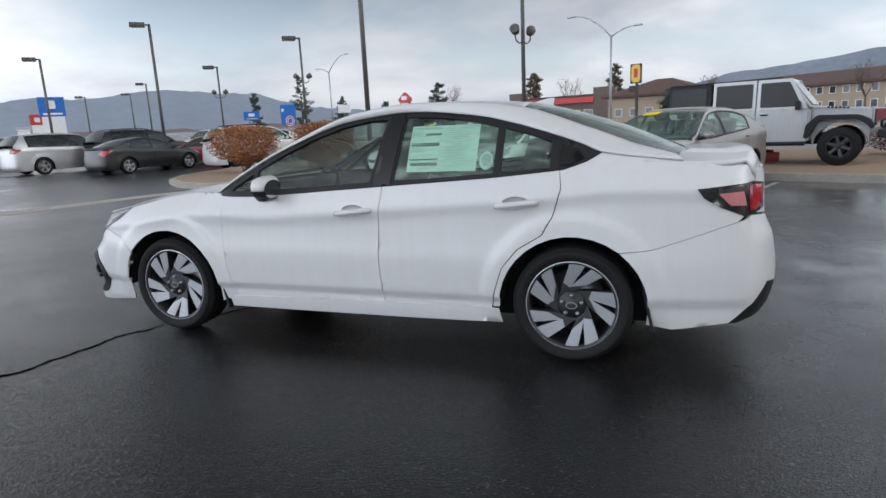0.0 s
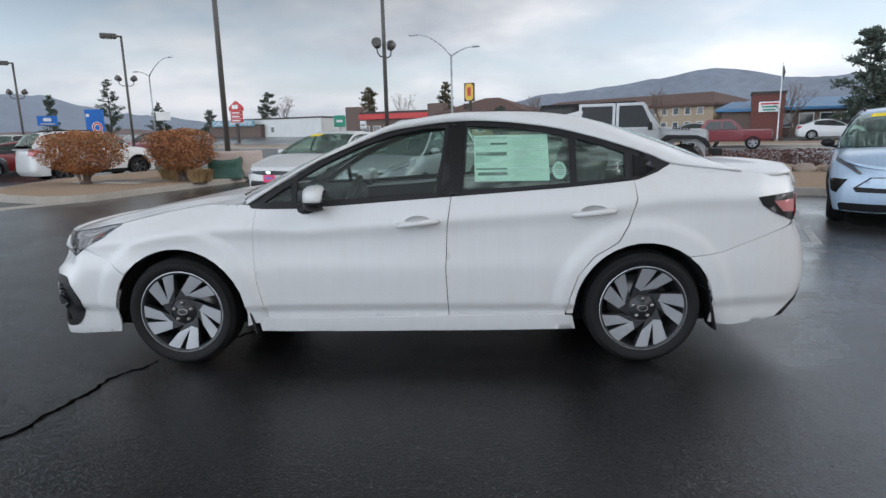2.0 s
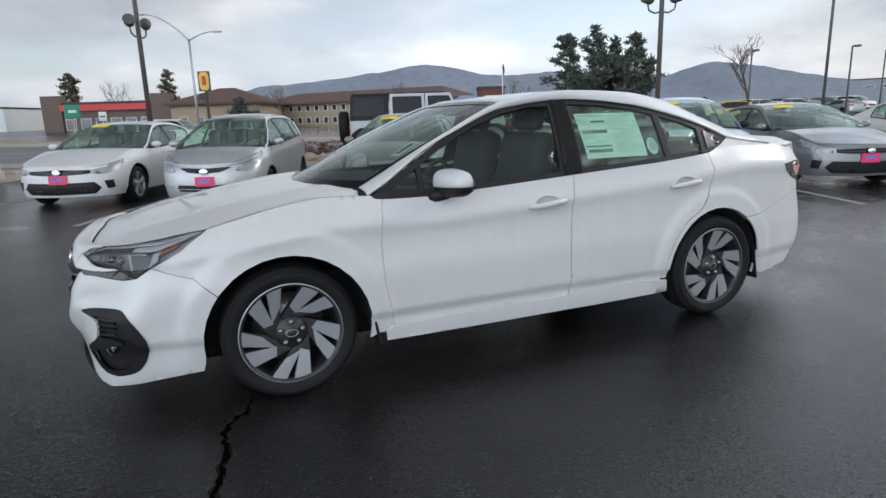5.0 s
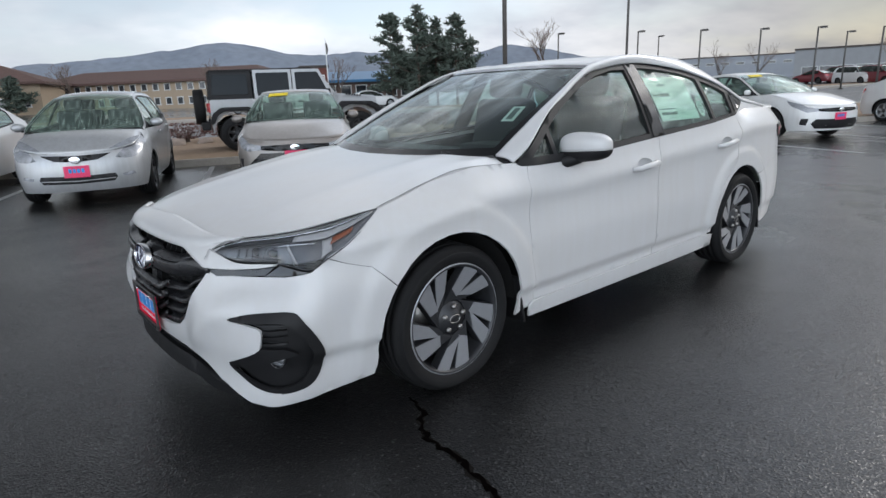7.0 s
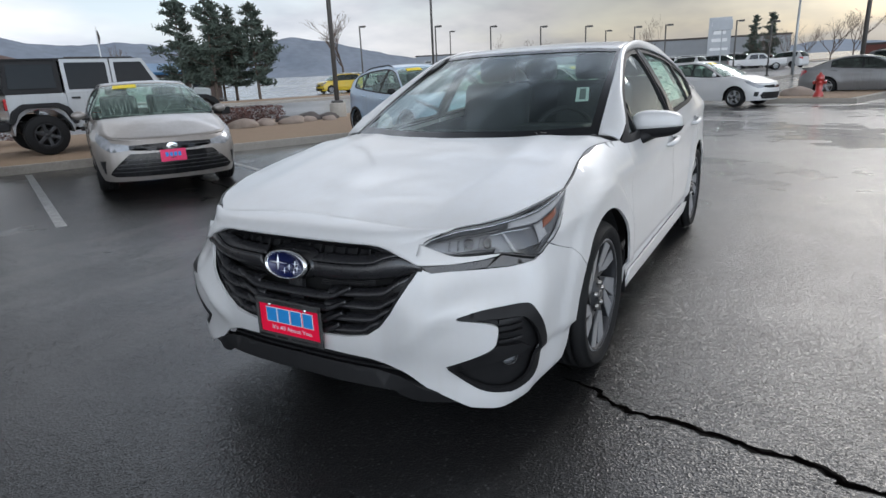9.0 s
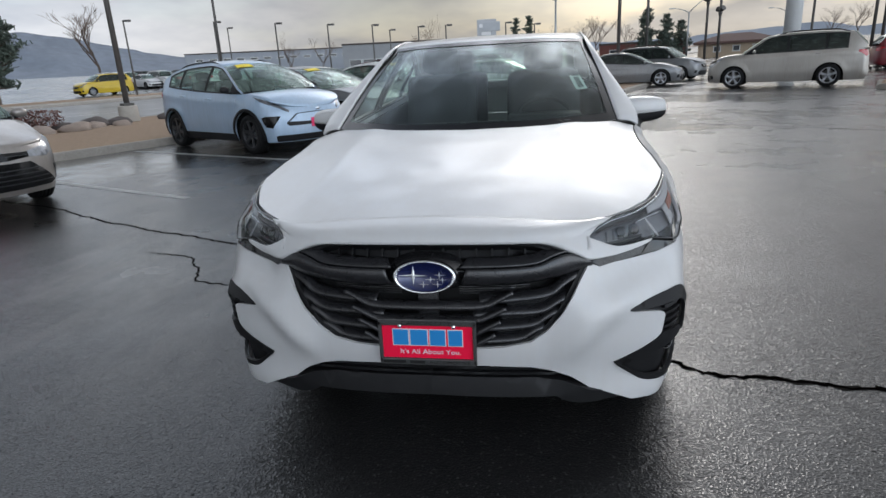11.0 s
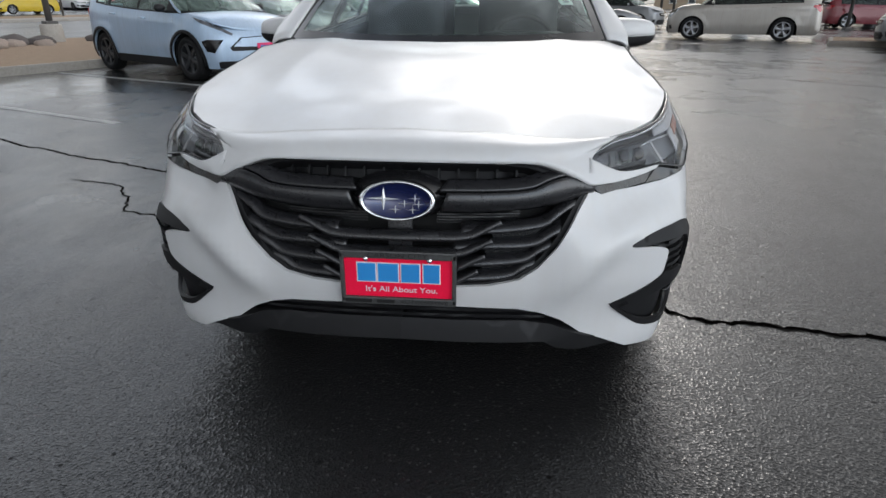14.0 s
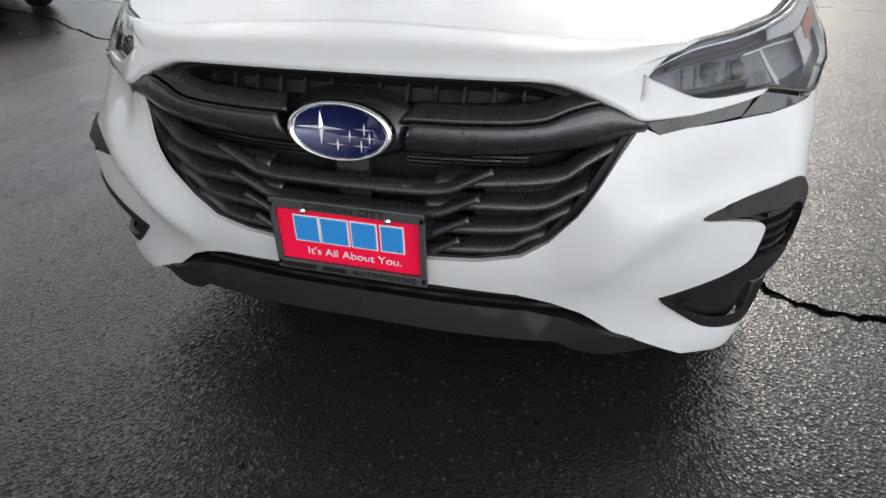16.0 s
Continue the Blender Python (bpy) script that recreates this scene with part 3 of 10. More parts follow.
def wheel(parent, x, y, side, r, kind, tyre_w=0.225, rim=0.245):
    """A wheel with its tyre; side -1 faces -y. kind: blade, spoke, dark, steel."""
    w = new("wheel")
    w.parent = parent
    w.matrix_local = pose(x, y, r)
    h = tyre_w / 2
    half = [(rim, h - 0.012), (rim + 0.010, h), (rim + 0.020, h + 0.001), (rim + 0.024, h + 0.004), (rim + 0.050, h + 0.007), (rim + 0.054, h + 0.0055), (r - 0.030, h - 0.002), (r - 0.014, h - 0.012), (r - 0.006, h - 0.028)]
    # grooves run round the tread
    crown = []
    for c in (0.060, 0.022):
        crown += [(r - 0.002, c + 0.007), (r - 0.010, c + 0.0055), (r - 0.010, c - 0.0055), (r - 0.001, c - 0.007)]
    side_a = half + crown
    tread = side_a + [(q, -y) for q, y in side_a[::-1]]
    v, f = lathe(tread, 56)
    mesh_ob("tyre", v, f, RUBBER, w)
    o = side * (h - 0.012)
    face = ALLOY if kind in ("blade", "spoke") else (DARKALLOY if kind == "dark" else Mat_steel)
    v, f = lathe([(rim + 0.004, o), (rim - 0.004, o + side * 0.006), (rim - 0.014, o), (rim - 0.02, o - side * 0.02), (rim - 0.03, -o * 0.6), (rim - 0.03, -o)], 56)
    mesh_ob("rim", v, f, face if kind != "blade" else DARKALLOY, w)
    if kind == "blade":
        v, f = lathe([(rim + 0.002, o + side * 0.003), (rim - 0.003, o + side * 0.0065), (rim - 0.007, o + side * 0.004)], 56)
        mesh_ob("rim_edge", v, f, ALLOY, w)
    v, f = lathe([(0.0, -o * 0.2), (rim - 0.075, -o * 0.2), (rim - 0.075, -o * 0.35)], 40)
    mesh_ob("brake_disc", v, f, STEEL, w)
    v, f = lathe([(rim - 0.02, -o * 0.55), (0.0, -o * 0.6)], 32)
    mesh_ob("backing", v, f, VOID, w)
    if kind == "blade":
        build_blades(w, rim, o, side, 0.44 if x < 0 else 0.78)
    else:
        n = 5 if kind != "dark" else 6
        for k in range(n):
            t = k * math.tau / n + 0.3
            for dt in ((-0.13, 0.13) if kind == "spoke" else (0,)):
                spoke_mesh(w, rim, o, side, t, dt, face, 0.020 if kind == "spoke" else 0.032)
    v, f = lathe([(0.0, o - side * 0.004), (0.030, o - side * 0.005), (0.036, o - side * 0.012), (0.072, o - side * 0.024), (0.098, o - side * 0.06)], 32)
    mesh_ob("hub_cap", v, f, DARKALLOY if kind != "spoke" else ALLOY, w)
    if kind == "blade":
        for k in range(5):
            t = k * math.tau / 5 + 0.3
            v, f = lathe([(0.0, 0.014), (0.010, 0.012), (0.012, 0.0)], 10)
            ob = mesh_ob("lug_nut", [(a + 0.056 * math.cos(t), o - side * 0.014 + side * b, c + 0.056 * math.sin(t)) for a, b, c in v], f, STEEL, w)
        v, f = lathe([(0.021, 0.0), (0.024, 0.003), (0.026, 0.0)], 20)
        mesh_ob("cap_ring", [(a * 1.25, o - side * 0.004 + side * b, c * 0.75) for a, b, c in v], f, STEEL, w)
    return w


def spoke_mesh(w, rim, o, side, t, dt, mat, width):
    c, s = math.cos(t), math.sin(t)
    c2, s2 = math.cos(t + dt), math.sin(t + dt)
    bm = bmesh.new()
    pts = []
    for r, wd, dep, (cc, ss) in ((0.05, width * 1.3, 0.020, (c, s)), (0.13, width, 0.014, ((c + c2) / 2, (s + s2) / 2)), (rim - 0.012, width * 1.25, 0.006, (c2, s2))):
        pts.append((r * cc, r * ss, wd, dep, cc, ss))
    rings = []
    for px, pz, wd, dep, cc, ss in pts:
        ring = []
        for a, b in ((-1, 0), (-0.6, 1), (0.6, 1), (1, 0), (1, -2), (-1, -2)):
            ring.append(bm.verts.new((px - ss * a * wd, o - side * dep + side * b * 0.008, pz + cc * a * wd)))
        rings.append(ring)
    for a, b in zip(rings, rings[1:]):
        for k in range(6):
            bm.faces.new((a[k], a[(k + 1) % 6], b[(k + 1) % 6], b[k]))
    bmesh.ops.recalc_face_normals(bm, faces=bm.faces)
    part("spoke", bm, mat, w)


def build_blades(w, rim, o, side, phase):
    """Swept blades in pairs: a machined face at the outer end, painted dark towards the hub."""
    tang = lambda q0, r0, r: q0 + math.acos(r0 / rim) - math.acos(min(0.999, r0 / r))
    for k in range(10):
        outer = k % 2
        t = (k // 2) * math.tau / 5 + outer * radians(26.5) + phase
        wide = radians(20 if outer else 17)
        r1 = rim - 0.006
        lead = lambda r: tang(t, 0.058, r)
        trail = lambda r: max(tang(t + wide, 0.082, r), lead(r) + 0.012 / r)
        cut0, cut1 = (0.098, 0.135) if outer else (0.140, 0.104)
        face_l = [r1, 0.226, 0.20, 0.18, cut0]
        face_t = [r1, 0.226, 0.20, 0.18, cut1]
        arm_l = [r1 - 0.002, 0.215, 0.18, 0.14, 0.115, 0.085]
        for name, mt, rl, rt, sink, grow, deep in (("blade", ALLOY, face_l, face_t, 0.0, 0.0, 0.004), ("blade_arm", DARKALLOY, arm_l, arm_l, 0.0045, 0.016, 0.045)):
            bm = bmesh.new()
            g = lambda r: grow * (0.6 + 0.1 / r * 0.4)
            pts = [(r, lead(r) - g(r)) for r in rl] + [(r, trail(r) + g(r)) for r in rt[::-1]]
            up = [bm.verts.new((r * math.cos(q), o - side * (0.003 + sink + 0.026 * (1 - r / rim)), -side * r * math.sin(q))) for r, q in pts]
            dn = [bm.verts.new((v.co.x, v.co.y - side * deep, v.co.z)) for v in up]
            m, n = len(up), len(rl)
            for i in range(n - 1):
                bm.faces.new((up[i], up[i + 1], up[m - 2 - i], up[m - 1 - i]))
            for i in range(m):
                j = (i + 1) % m
                bm.faces.new((up[i], dn[i], dn[j], up[j]))
            bmesh.ops.recalc_face_normals(bm, faces=bm.faces)
            part(name, bm, mt, w)


Mat_steel = Mat("grey_wheel_cover", (0.32, 0.33, 0.34), 0.35, 0.5).speckle(0.12, 30).m


def wheels(car, sh, kind, width=0.225, rim=0.245):
    for a in sh.axles:
        for side in (-1, 1):
            wheel(car, a, side * sh.track, side, sh.tyre, kind, width, rim)
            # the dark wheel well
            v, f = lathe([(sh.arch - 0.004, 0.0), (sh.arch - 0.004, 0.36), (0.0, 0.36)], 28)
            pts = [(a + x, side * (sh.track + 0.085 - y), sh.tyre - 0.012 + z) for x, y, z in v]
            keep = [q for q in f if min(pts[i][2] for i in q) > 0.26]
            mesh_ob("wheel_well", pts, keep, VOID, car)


def cabin(car, sh, x0=-0.55, wheel_x=-0.42):
    """Floor, dashboard, seats and steering wheel, seen through the glass."""
    bm = bmesh.new()
    box(bm, ((sh.axles[0] + sh.axles[1]) / 2, 0, 0.42), (sh.axles[1] - sh.axles[0] + 0.9, 1.34, 0.30))
    part("cabin_floor", bm, VOID, car)
    bm = bmesh.new()
    box(bm, (x0 - 0.14, 0, 0.86), (0.44, 1.42, 0.24), bevel=0.06)
    box(bm, (x0 - 0.02, -0.37, 0.99), (0.22, 0.42, 0.06), bevel=0.025)
    part("dashboard", bm, DASH, car, smooth=True)
    bm = bmesh.new()
    c = Vector((wheel_x, -0.37, 0.93))
    ring = [c + pose(0, 0, 0, 0, -66, 0) @ Vector((0.18 * math.cos(t), 0.18 * math.sin(t), 0)) for t in np.linspace(0, math.tau, 25)]
    tube(bm, ring, 0.014, 8, False)
    tube(bm, [c + Vector((0.0, -0.17, 0)), c, c + Vector((0.0, 0.17, 0))], 0.016, 6)
    tube(bm, [c, c + Vector((-0.25, 0, -0.10))], 0.035, 8)
    part("steering_wheel", bm, DASH, car, smooth=True)
    for xx, ys in ((x0 + 0.62, (-0.36, 0.36)), (x0 + 1.5, (-0.36, 0.36))):
        for yy in ys:
            seat(car, xx, yy)


def seat(car, xx, yy):
    bm = bmesh.new()
    box(bm, (xx - 0.20, yy, 0.62), (0.50, 0.50, 0.18), bevel=0.06)
    part("seat_cushion", bm, CABIN, car, smooth=True)
    bm = bmesh.new()
    box(bm, (0, 0, 0.32), (0.15, 0.50, 0.64), pose(xx + 0.06, yy, 0.62, 0, 14, 0), bevel=0.06)
    part("seat_back", bm, CABIN, car, smooth=True)
    bm = bmesh.new()
    box(bm, (0, 0, 0.73), (0.10, 0.27, 0.17), pose(xx + 0.05, yy, 0.62, 0, 12, 0), bevel=0.045)
    for d in (-0.06, 0.06):
        tube(bm, [(xx + 0.19, yy + d, 1.20), (xx + 0.21, yy + d, 1.29)], 0.008, 6)
    part("headrest", bm, CABIN, car, smooth=True)


def hero_car():
    """The white sedan in the middle of the lot, nose to -x."""
    sh = Shell(
        plan=[(-2.385, 0), (-2.378, -0.2), (-2.355, -0.38), (-2.31, -0.55), (-2.255, -0.69), (-2.17, -0.79), (-2.05, -0.85), (-1.86, -0.884), (-1.6, -0.901), (-1.2, -0.909), (-0.6, -0.910), (0.2, -0.910), (0.9, -0.910), (1.4, -0.903), (1.8, -0.882), (2.1, -0.845), (2.30, -0.775), (2.41, -0.60), (2.445, -0.35), (2.455, 0)],
        top=[(-2.4, 0.74), (-2.0, 0.795), (-1.72, 0.874), (-1.43, 0.938), (-1.18, 0.975), (-0.95, 0.972), (-0.6, 0.955), (-0.38, 0.968), (0.27, 1.008), (0.92, 1.047), (1.33, 1.083), (1.6, 1.11), (1.9, 1.105), (2.2, 1.09), (2.46, 1.05)],
        edge=[(-2.4, 0.03), (-1.7, 0.075), (-1.3, 0.13), (-1.0, 0.10), (-0.8, 0.045), (0.8, 0.040), (1.2, 0.055), (1.5, 0.095), (2.4, 0.11)],
        hood=[(-2.37, 0.763), (-2.32, 0.788), (-2.22, 0.812), (-2.0, 0.868), (-1.7, 0.925), (-1.4, 0.972), (-1.1, 1.005), (-0.9, 1.012)],
        roof=[(-0.1, 1.452), (0.1, 1.474), (0.3, 1.490), (0.55, 1.500), (0.8, 1.492), (1.05, 1.465)],
        nose=[(0.10, 0.10), (0.17, 0.045), (0.24, 0.03), (0.33, 0.016), (0.42, 0.0), (0.56, 0.0), (0.66, 0.012), (0.72, 0.032), (0.77, 0.062), (0.82, 0.11), (0.9, 0.19)], tuck=-0.018,
        brow=[(0.0, 0.0), (0.42, 0.0), (0.50, 0.015), (0.535, 0.025), (0.61, 0.072), (0.69, 0.100), (0.74, 0.108), (0.79, 0.095), (0.84, 0.05), (0.87, 0.018), (0.888, 0.0), (1.0, 0.0)],
        side=[(0.10, 0.13), (0.16, 0.075), (0.215, 0.045), (0.29, 0.036), (0.345, 0.034), (0.365, 0.010), (0.45, 0.005), (0.58, 0.0), (0.70, 0.010), (0.80, 0.014), (0.865, 0.006), (0.90, 0.012), (0.94, 0.024), (1.2, 0.04)],
        rail=[(-0.95, 0.98), (-0.5, 1.235), (-0.05, 1.405), (0.36, 1.445), (0.8, 1.40), (1.05, 1.345), (1.45, 1.215), (1.9, 1.12)])
    car = thing("parked_sedan", "white four-door sedan with rain-wet paint standing alone on wet asphalt", "car")
    X = lambda x, z: (sh.sx(x), z)
    Y = lambda y, z: (sh.sy(y), z)
    R = lambda y, z: (sh.st(y), z)
    body = sh.body
    under = lambda s, z: sh.body(s, z, -0.03)
    both = lambda name, outer, fn, mat, label="", **kw: [sheet(name, outer, fn, mat, car, label, mi, **kw) for mi in (False, True)]
    fa, ra = sh.arch_points(sh.axles[0]), sh.arch_points(sh.axles[1])
    fa = [(x, z) for x, z in fa if z > 0.2]
    ra = [(x, z) for x, z in ra if z > 0.2]
    G = 0.0022

    # --- side panels ---
    split = -1.695
    back = [p for p in fa if p[0] > split]
    front = [p for p in fa if p[0] <= split]
    zs = sh.tyre - 0.012 + math.sqrt(sh.arch ** 2 - (split - sh.axles[0]) ** 2)
    fender = [X(-0.845 - G, 0.285), X(-0.862 - G, 0.38), X(-0.893 - G, 0.53), X(-0.902 - G, 0.72), X(-0.885 - G, 0.90), X(-0.872 - G, 0.957), X(-0.93, 0.972), X(-1.05, 0.975), X(-1.18, 0.974), X(-1.43, 0.937), X(-1.712, 0.873),
              X(-1.83, 0.796), X(-1.976, 0.7275), X(-1.89, 0.697), X(-1.79, 0.667), X(split + G, zs + 0.004)] + [X(*p) for p in back[::-1]] + [X(-0.93, 0.26), X(-0.88, 0.262)]
    both("front_fender", fender, body, WHITE, step=0.024)
    door1 = [X(-0.845, 0.285), X(-0.862, 0.38), X(-0.893, 0.53), X(-0.902, 0.72), X(-0.885, 0.90), X(-0.872, 0.955), X(-0.6, 0.953), X(-0.38, 0.966), X(-0.05, 0.988), X(0.268 - G, 1.006), X(0.243 - G, 0.84), X(0.230 - G, 0.58), X(0.243 - G, 0.30), X(-0.3, 0.290)]
    def scoop(x, z, a=0.078, b=0.036):
        """The outline of a finger recess behind a door handle."""
        return [X(x + a * math.cos(t), z + b * math.sin(t)) for t in np.linspace(0, math.tau, 22)[:-1]]
    cups = [(0.075, 0.866), (1.078, 0.910)]
    d1 = both("front_door", door1, body, WHITE, step=0.024, holes=[scoop(*cups[0])])
    door2 = [X(0.268 + G, 1.006), X(0.6, 1.027), X(0.92, 1.045), X(1.31, 1.079), X(1.318, 0.98), X(1.275, 0.84), X(1.215, 0.735), X(1.08, 0.655), X(0.99, 0.545), X(0.945, 0.41), X(0.922, 0.302), X(0.5, 0.300), X(0.243 + G, 0.30), X(0.230 + G, 0.58), X(0.243 + G, 0.84)]
    d2 = both("rear_door", door2, body, WHITE, step=0.024, holes=[scoop(*cups[1])])
    sill = [X(-0.895, 0.270), X(-0.86, 0.288), X(-0.3, 0.294), X(0.5, 0.304), X(0.90, 0.304), X(0.94, 0.299), X(0.965, 0.298), X(0.985, 0.215), X(0.5, 0.208), X(-0.4, 0.208), X(-0.89, 0.212)]
    both("sill_skirt", sill, lambda s, z: body(s, z, 0.017), WHITE, step=0.03)
    q_arch = [p for p in ra if p[0] < 1.655 or p[1] > 0.615]
    rb = [p for p in ra if p not in q_arch and p[0] > 1.5]
    quarter = [X(1.31 + G, 1.080), X(1.40, 1.100), X(1.47, 1.128), X(1.6, 1.114), X(1.9, 1.105), X(2.2, 1.092), X(2.33, 1.07), X(2.345, 0.995), X(2.2, 0.990), X(2.0, 0.972), X(2.03, 0.925), X(2.12, 0.872), X(2.235, 0.825), X(2.2, 0.80), X(1.95, 0.715), X(1.80, 0.662)] + \
        [X(*p) for p in q_arch if p[1] > 0.3][0:] + [X(0.968, 0.31), X(0.93 + G, 0.31), X(0.948 + G, 0.41), X(0.993 + G, 0.545), X(1.083 + G, 0.652), X(1.218 + G, 0.732), X(1.278 + G, 0.838), X(1.321 + G, 0.98)]
    both("rear_quarter_panel", quarter, body, WHITE, step=0.024)
    rbump = [X(1.801, 0.659), X(1.95, 0.712), X(2.2, 0.797), X(2.30, 0.818), R(0.74, 0.82), R(0.5, 0.80), R(0.0, 0.80), R(0.0, 0.46), R(0.55, 0.45), R(0.70, 0.47), X(2.37, 0.49), X(2.30, 0.36), X(2.19, 0.255), X(1.9, 0.215)] + [X(*p) for p in rb] + [X(q_arch[0][0] + 0.004, q_arch[0][1] - 0.004)]
    both("rear_bumper", rbump, body, WHITE, step=0.03)
    low = [X(2.19, 0.25), X(2.30, 0.355), X(2.37, 0.485), R(0.70, 0.465), R(0.55, 0.445), R(0.0, 0.455), R(0.0, 0.24), R(0.6, 0.24), X(2.34, 0.26)]
    both("rear_valance", low, body, TRIM, step=0.06)
    # boot lid and tail panel
    tailp = [R(0.0, 0.81), R(0.5, 0.81), R(0.72, 0.83), R(0.72, 1.0), R(0.70, 1.055), R(0.0, 1.07)]
    both("tail_panel", tailp, body, WHITE, step=0.06)
    lamp = [X(2.0, 0.970), X(2.2, 0.986), X(2.345, 0.992), R(0.62, 0.98), R(0.62, 0.85), R(0.74, 0.83), X(2.24, 0.828), X(2.12, 0.874), X(2.03, 0.927)]
    for mi in (False, True):
        t = sheet("tail_lamp", lamp, lambda s, z: body(s, z, 0.006), GLOSSBLACK, car, "dark tail lamp with red inserts", mi, step=0.04)
        sheet("red_insert", [X(2.10, 0.945), X(2.22, 0.955), X(2.245, 0.88), X(2.16, 0.885)], lambda s, z: body(s, z, 0.009), TAILPALE, t, "", mi, step=0.03, depth=0.004)
        sheet("light_bar", [X(2.265, 0.975), X(2.33, 0.98), R(0.66, 0.972), R(0.66, 0.86), X(2.335, 0.85), X(2.275, 0.848)], lambda s, z: body(s, z, 0.011), TAILRED, t, "", mi, step=0.03, depth=0.004)
    # --- nose ---
    bump = [Y(0, 0.421), Y(0.17, 0.422), Y(0.25, 0.426), Y(0.333, 0.443), Y(0.382, 0.477), Y(0.431, 0.537), Y(0.486, 0.632), Y(0.520, 0.686), Y(0.55, 0.669), Y(0.62, 0.665), Y(0.69, 0.664), Y(0.76, 0.664), X(-2.075, 0.681), X(-1.978, 0.724), X(-1.89, 0.695), X(-1.79, 0.665), X(split, zs)] + [X(*p) for p in front] + \
        [X(-1.775, 0.205), X(-2.0, 0.185), Y(0.76, 0.172), Y(0.69, 0.180), Y(0.60, 0.222), Y(0.53, 0.250), Y(0.46, 0.302), Y(0.40, 0.330), Y(0.33, 0.347), Y(0.17, 0.356), Y(0, 0.358)]
    vent = [Y(0.602, 0.338), Y(0.69, 0.268), Y(0.735, 0.238), Y(0.80, 0.230), X(-2.075, 0.246), X(-2.035, 0.295), X(-2.008, 0.375), X(-2.045, 0.46), X(-2.10, 0.545), Y(0.80, 0.556), Y(0.72, 0.548), Y(0.647, 0.530), Y(0.645, 0.518), Y(0.72, 0.508), Y(0.762, 0.494), Y(0.757, 0.450), Y(0.752, 0.42), Y(0.735, 0.402), Y(0.69, 0.376)]
    vent = rounded(vent)

    ridge = hermite([(0.0, 0.36), (0.36, 0.375), (0.46, 0.432), (0.54, 0.49), (0.62, 0.565), (0.70, 0.615), (0.80, 0.645), (1.0, 0.66)])

    def nose_fn(s, z):
        """The bumper bulges between the grille and the corner and folds in over the chin."""
        p = body(s, z)
        y = np.abs(p[:, 1])
        # a ridge runs from under the lamp's corner down to the chin; the skin tucks in below it
        d = z - ridge(y)
        bulge = 0.036 * np.where(d > 0, np.exp(-(np.maximum(d, 0) / 0.15) ** 1.3), np.exp(-(np.minimum(d, 0) / 0.055) ** 2)) * smooth01((0.668 - z) / 0.10) * smooth01((z - 0.24) / 0.12) * smooth01((y - 0.36) / 0.16) * smooth01((0.86 - y) / 0.12)
        fold = 0.020 * smooth01((0.30 - z) / 0.12) * smooth01((y - 0.4) / 0.2)
        p[:, 0] -= bulge + fold
        return p
    both("front_bumper", bump, nose_fn, WHITE, step=0.024, holes=[vent])
    both("vent_surround", vent, lambda s, z: body(s, z, -0.022), TRIM, "black corner vent", step=0.04)
    both("vent_blade", [Y(0.604, 0.338), Y(0.69, 0.375), Y(0.735, 0.401), Y(0.758, 0.423), Y(0.81, 0.420), X(-2.10, 0.393), Y(0.785, 0.372), Y(0.72, 0.345), Y(0.628, 0.319)], lambda s, z: body(s, z, 0.004), TRIM, step=0.03)
    rim = [Y(0.645, 0.517), Y(0.648, 0.532), Y(0.72, 0.551), Y(0.80, 0.559), X(-2.097, 0.549), X(-2.040, 0.462), X(-2.002, 0.375), X(-2.030, 0.292), X(-2.073, 0.242), Y(0.80, 0.226), Y(0.735, 0.234), Y(0.69, 0.264), Y(0.603, 0.334), Y(0.62, 0.330), Y(0.695, 0.278), Y(0.74, 0.256), Y(0.80, 0.252), X(-2.095, 0.272), X(-2.068, 0.310), X(-2.045, 0.375), X(-2.078, 0.455), X(-2.122, 0.512), Y(0.80, 0.522), Y(0.72, 0.520)]
    both("vent_frame", rounded(rim), lambda s, z: body(s, z, 0.007), TRIM, step=0.025)
    for mi in (False, True):
        for k in range(4):
            z0 = 0.425 + 0.024 * k
            sheet("vent_rib", [Y(0.763, z0 + 0.006), X(-2.13, z0 + 0.010), X(-2.13, z0 + 0.019), Y(0.763, z0 + 0.016)], lambda s, z: body(s, z, -0.004), TRIM, car, "", mi, step=0.03, depth=0.015)
        c = body(np.array([sh.sy(0.790)]), np.array([0.368]), -0.012)[0]
        sg = -1 if mi else 1
        fog = pose(c[0], c[1] * sg, c[2], 0, 0, -50 * sg)
        turned = lambda v: [tuple(fog @ Vector((p, -q if not mi else q, d))) for p, q, d in v]
        v, f = lathe([(0.022, -0.02), (0.026, 0.0), (0.029, 0.003), (0.030, -0.015)], 20)
        fl = mesh_ob("fog_lamp", turned(v), f, GLOSSBLACK, car, "small round fog lamp")
        v, f = lathe([(0.0, -0.004), (0.012, -0.008), (0.023, -0.012)], 20)
        mesh_ob("reflector", turned(v), f, REFLECTOR, fl)
    # one soft panel from the grille up to the bonnet's front edge, and the arm under the lamp
    ex = (-1.714, -1.60, -1.43, -1.30, -1.18, -1.08, -0.985)
    edge_y = hermite([(x, -float(body(np.array([sh.sx(x)]), sh.top(np.array([x])))[0][1]) - 0.003) for x in ex])

    def bonnet_fn(x, y):
        """The bonnet meets the fender tops along its sides."""
        p = sh.hood(x, y)
        e = edge_y(np.clip(x, -1.714, -0.985))
        w = smooth01((np.abs(y) - e + 0.09) / 0.09) * smooth01((x + 1.80) / 0.12)
        p[:, 2] = p[:, 2] * (1 - w) + (sh.top(x) + 0.001) * w
        return p
